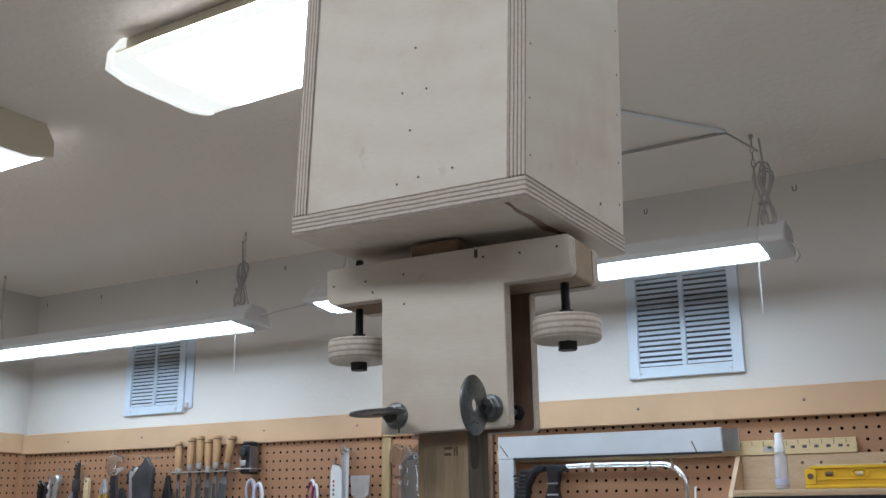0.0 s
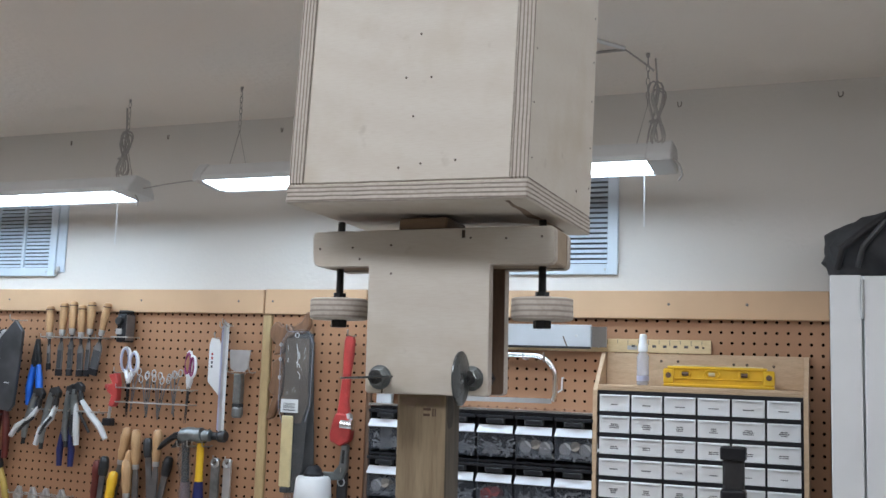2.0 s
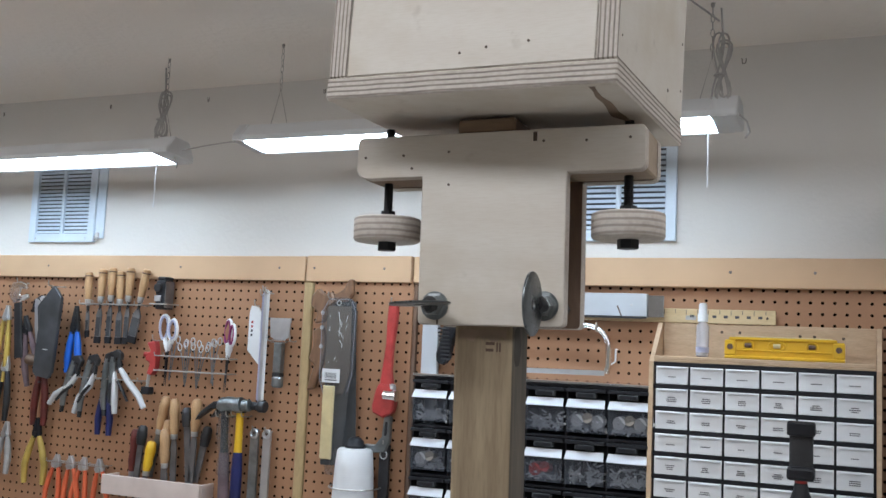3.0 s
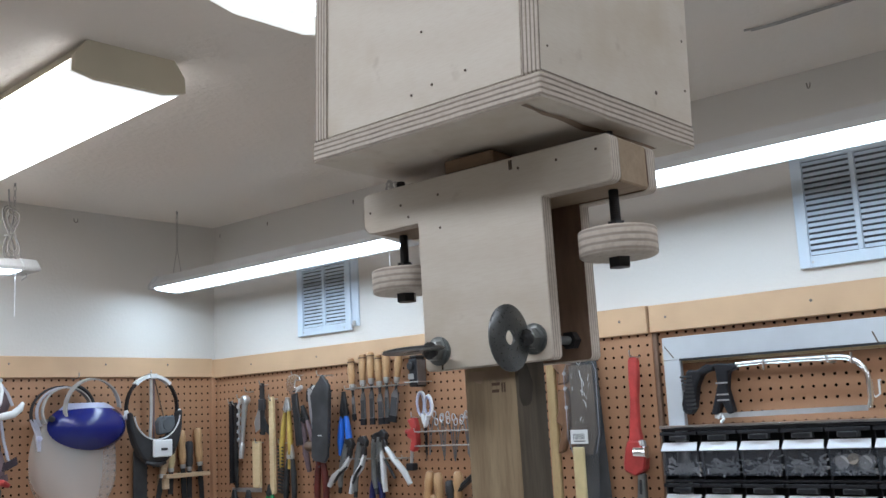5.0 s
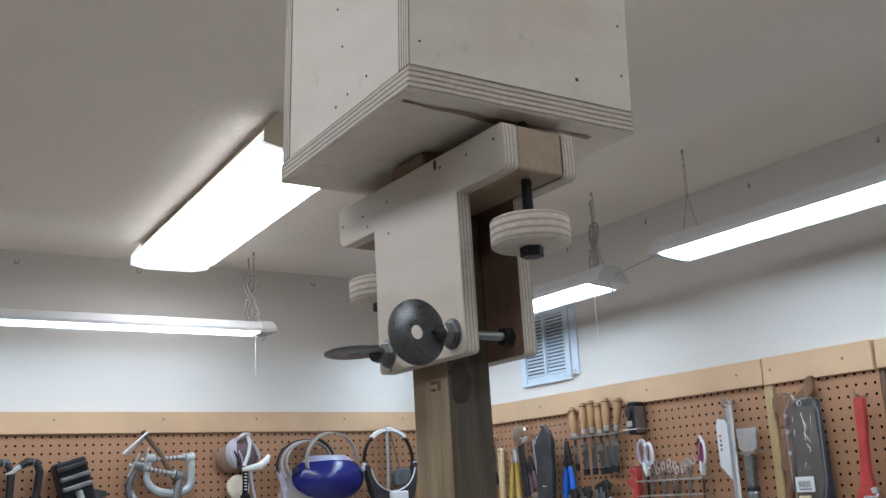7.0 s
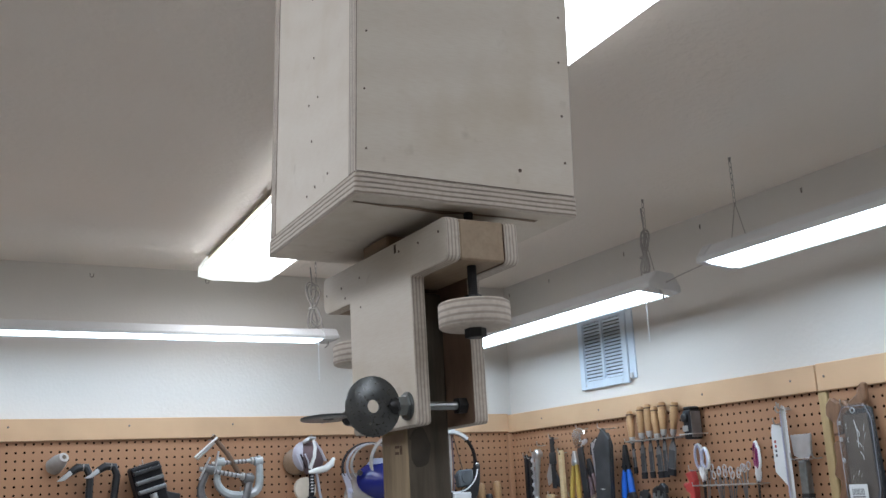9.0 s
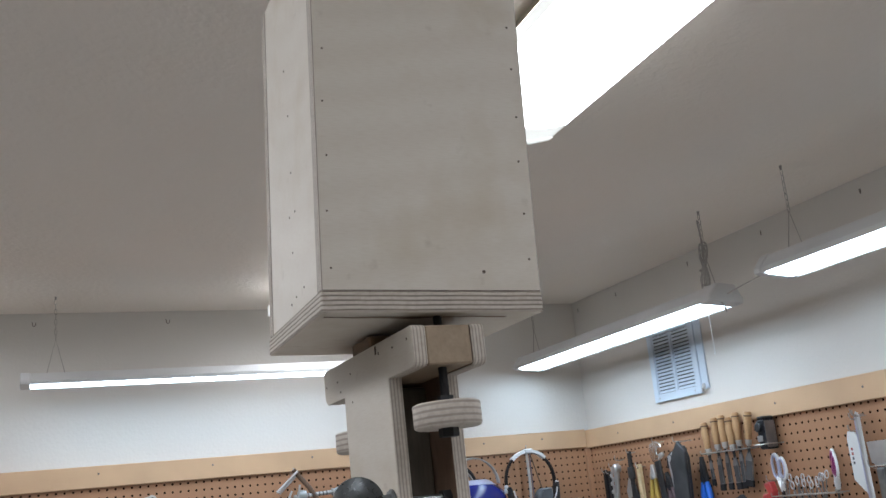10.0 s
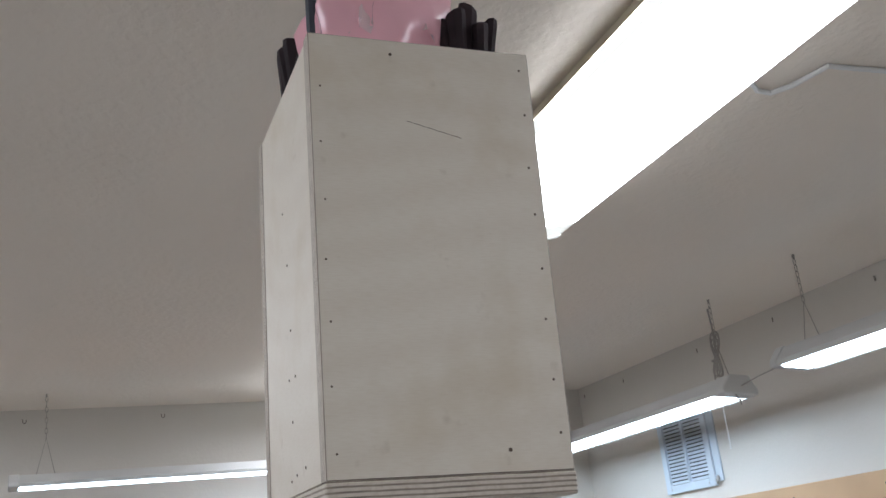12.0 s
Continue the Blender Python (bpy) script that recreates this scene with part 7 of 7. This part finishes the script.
fr = thing("file_rack", on_west(2.815, 1.525), "small wooden rack of files near the corner", "rack")
part("board", box(B(), -0.02, 0.165, -0.060, 0.0, -0.014, 0.0, 0.002), "pine", fr)
part("brace", box(B(), -0.02, 0.0, -0.050, 0.0, -0.05, -0.0145, 0.002), "pine", fr)
for k, (y, z, ln, wd, g) in enumerate(((2.838, 1.645, 0.19, "cream", 0.10), (2.876, 1.675, 0.26, "handle_wood", 0.12), (2.910, 1.635, 0.20, "rubber", 0.09), (2.945, 1.680, 0.26, "handle_wood", 0.12), (2.815, 1.60, 0.17, "pine", 0.075))):
    file_tool(on_west(y, z, (2, -3, 0, -4, 12)[k]) @ Matrix.Translation((0, -0.03, 0)), ln, g, wd, "dark_steel", "wooden-handled file standing in a small rack")


def rounded(pts, steps=4):
    """A smooth line through the given points."""
    out = []
    q = [Vector(p) for p in (pts[0], *pts, pts[-1])]
    for a, b, c, d in zip(q, q[1:], q[2:], q[3:]):
        for k in range(steps):
            f = k / steps
            out.append(tuple(0.5 * ((2 * b) + (c - a) * f + (2 * a - 5 * b + 4 * c - d) * f * f + (3 * b - a - 3 * c + d) * f ** 3)))
    return out + [tuple(q[-1])]


def c_clamp(m, size, mat, label, lean=0.0):
    t = thing("c_clamp", m, label, "clamp", "clamps on the side wall")
    s = size
    pts = [(-0.42 * s, -0.05, 0.15 * s), (-0.50 * s, -0.05, -0.35 * s), (-0.30 * s, -0.05, -0.62 * s), (0.10 * s, -0.05, -0.68 * s), (0.42 * s, -0.05, -0.55 * s), (0.46 * s, -0.05, -0.1 * s), (0.42 * s, -0.05, 0.16 * s)]
    line = rounded(pts)
    part("frame", tube(B(), line, [s * (0.062 + 0.034 * math.sin(math.pi * k / (len(line) - 1))) for k in range(len(line))], 8), mat, t, smooth=True)
    for x in (-0.43 * s, 0.43 * s):
        part("boss", cyl(B(), (x - 0.09 * s, -0.05, 0.04 * s), (x + 0.09 * s, -0.05, 0.05 * s), 0.095 * s, seg=14), mat, t)
    for k in range(9):
        part("thread", cyl(B(), (s * (-0.56 + 0.085 * k), -0.05, 0.021 * s + 0.004 * s * k), (s * (-0.53 + 0.085 * k), -0.05, 0.023 * s + 0.004 * s * k), 0.054 * s, seg=10), "tool_steel", t)
    part("screw", cyl(B(), (-0.62 * s, -0.05, 0.02 * s), (0.28 * s, -0.05, 0.06 * s), 0.045 * s, seg=12), "steel", t)
    part("tommy_bar", cyl(B(), (-0.60 * s, -0.07, -0.2 * s), (-0.50 * s, -0.07, 0.28 * s), 0.022 * s, seg=8), "steel", t)
    part("swivel_pad", cyl(B(), (0.26 * s, -0.05, 0.06 * s), (0.32 * s, -0.05, 0.06 * s), 0.08 * s, seg=12), "steel", t)
    peg_hook(t, 0, -0.60 * s, 0.06)
    return t


c_clamp(on_west(1.945, 1.775), 0.15, "pale_iron", "pale grey painted C-clamp hanging on a peg")
c_clamp(on_west(1.905, 1.735) @ pose(0, -0.012, 0, 0, 14, 0), 0.16, "tool_steel", "dark grey C-clamp hanging behind another clamp")
c_clamp(on_west(2.075, 1.620), 0.10, "steel", "small bright C-clamp hanging on a peg")
c_clamp(on_west(1.985, 1.615), 0.09, "dark_steel", "small dark C-clamp hanging on a peg")
rod = thing("clamp_screw", on_west(1.855, 1.868, 0), "loose clamp screw with a sliding bar handle", "clamp")
part("screw", tube(B(), [(0.0, -0.05, 0.0), (0.05, -0.05, -0.06), (0.125, -0.05, -0.185)], 0.0085, 10), "old_wood", rod, "rusty threaded screw")
part("bar", cyl(B(), (0.012, -0.062, -0.006), (-0.062, -0.062, -0.070), 0.0045, seg=8), "steel", rod)
part("bar", cyl(B(), (0.016, -0.045, -0.014), (-0.050, -0.045, -0.075), 0.0040, seg=8), "steel", rod)
peg_hook(rod, 0.0, -0.01, 0.05)
for y, ln, ang in ((1.452, 0.30, 0.0), (1.535, 0.28, 5.0)):
    pb = thing("pry_bar", on_west(y, 1.784, ang), "dark steel pry bar hooked over a peg", "pry bar", "pry bars on the side wall")
    part("bar", tube(B(), [(-0.055, -0.04, -0.036), (-0.035, -0.04, -0.018), (-0.015, -0.04, -0.004), (0.010, -0.04, -0.004), (0.022, -0.04, -0.03), (0.020, -0.04, -0.12), (0.012, -0.04, -ln)], [0.006, 0.011, 0.013, 0.013, 0.012, 0.0115, 0.010], 8), "dark_steel", pb, smooth=True)
    part("claw", slab(B(), [(-0.075, -0.045), (-0.04, -0.012), (-0.03, -0.024), (-0.055, -0.044)], -0.052, -0.030, 0.002), "steel", pb)
    peg_hook(pb, 0, -0.012, 0.05)
vs = thing("drill_vise", on_west(1.632, 1.782, -16), "dark grey cast machine vise hung on the wall", "vise")
part("body", box(B(), -0.046, 0.048, -0.075, -0.010, -0.20, 0.0, 0.006), "black", vs)
for z in (-0.014, -0.045, -0.075):
    part("jaw_rib", box(B(), -0.043, 0.045, -0.095, -0.0755, z - 0.013, z, 0.003), "tool_steel" if z < -0.02 else "dark_steel", vs)
part("screw", cyl(B(), (0.005, -0.085, -0.20), (0.0, -0.085, -0.095), 0.011, seg=14), "steel", vs)
part("ear", slab(B(), [(0.048, -0.10), (0.092, -0.125), (0.086, -0.14), (0.048, -0.14)], -0.040, -0.020, 0.002), "grey", vs)
part("foot", box(B(), -0.042, 0.044, -0.092, -0.0755, -0.205, -0.175, 0.004), "dark_steel", vs)
peg_hook(vs, 0, 0.0, 0.05)
kb = thing("wooden_mallet_head", on_west(1.365, 1.780), "loose turned wooden mallet head pushed onto a peg", "mallet")
part("handle", lathe(B(), [(0.020, 0.004), (0.026, 0.015), (0.024, 0.05), (0.017, 0.075), (0.015, 0.085), (0.008, 0.086)], 18, (0.0, 0.0, 0.0), (0.35, -1, 0.42)), "cord", kb, smooth=True)
part("bore", lathe(B(), [(0.007, 0.0865), (0.006, 0.0872)], 12, (0.0, 0.0, 0.0), (0.35, -1, 0.42)), "hole", kb)
pt = strip_tool("tag", on_west(1.385, 1.672), 0.042, 0.05, "paper", "square pale metal tag on a peg", "tag", 0.003)
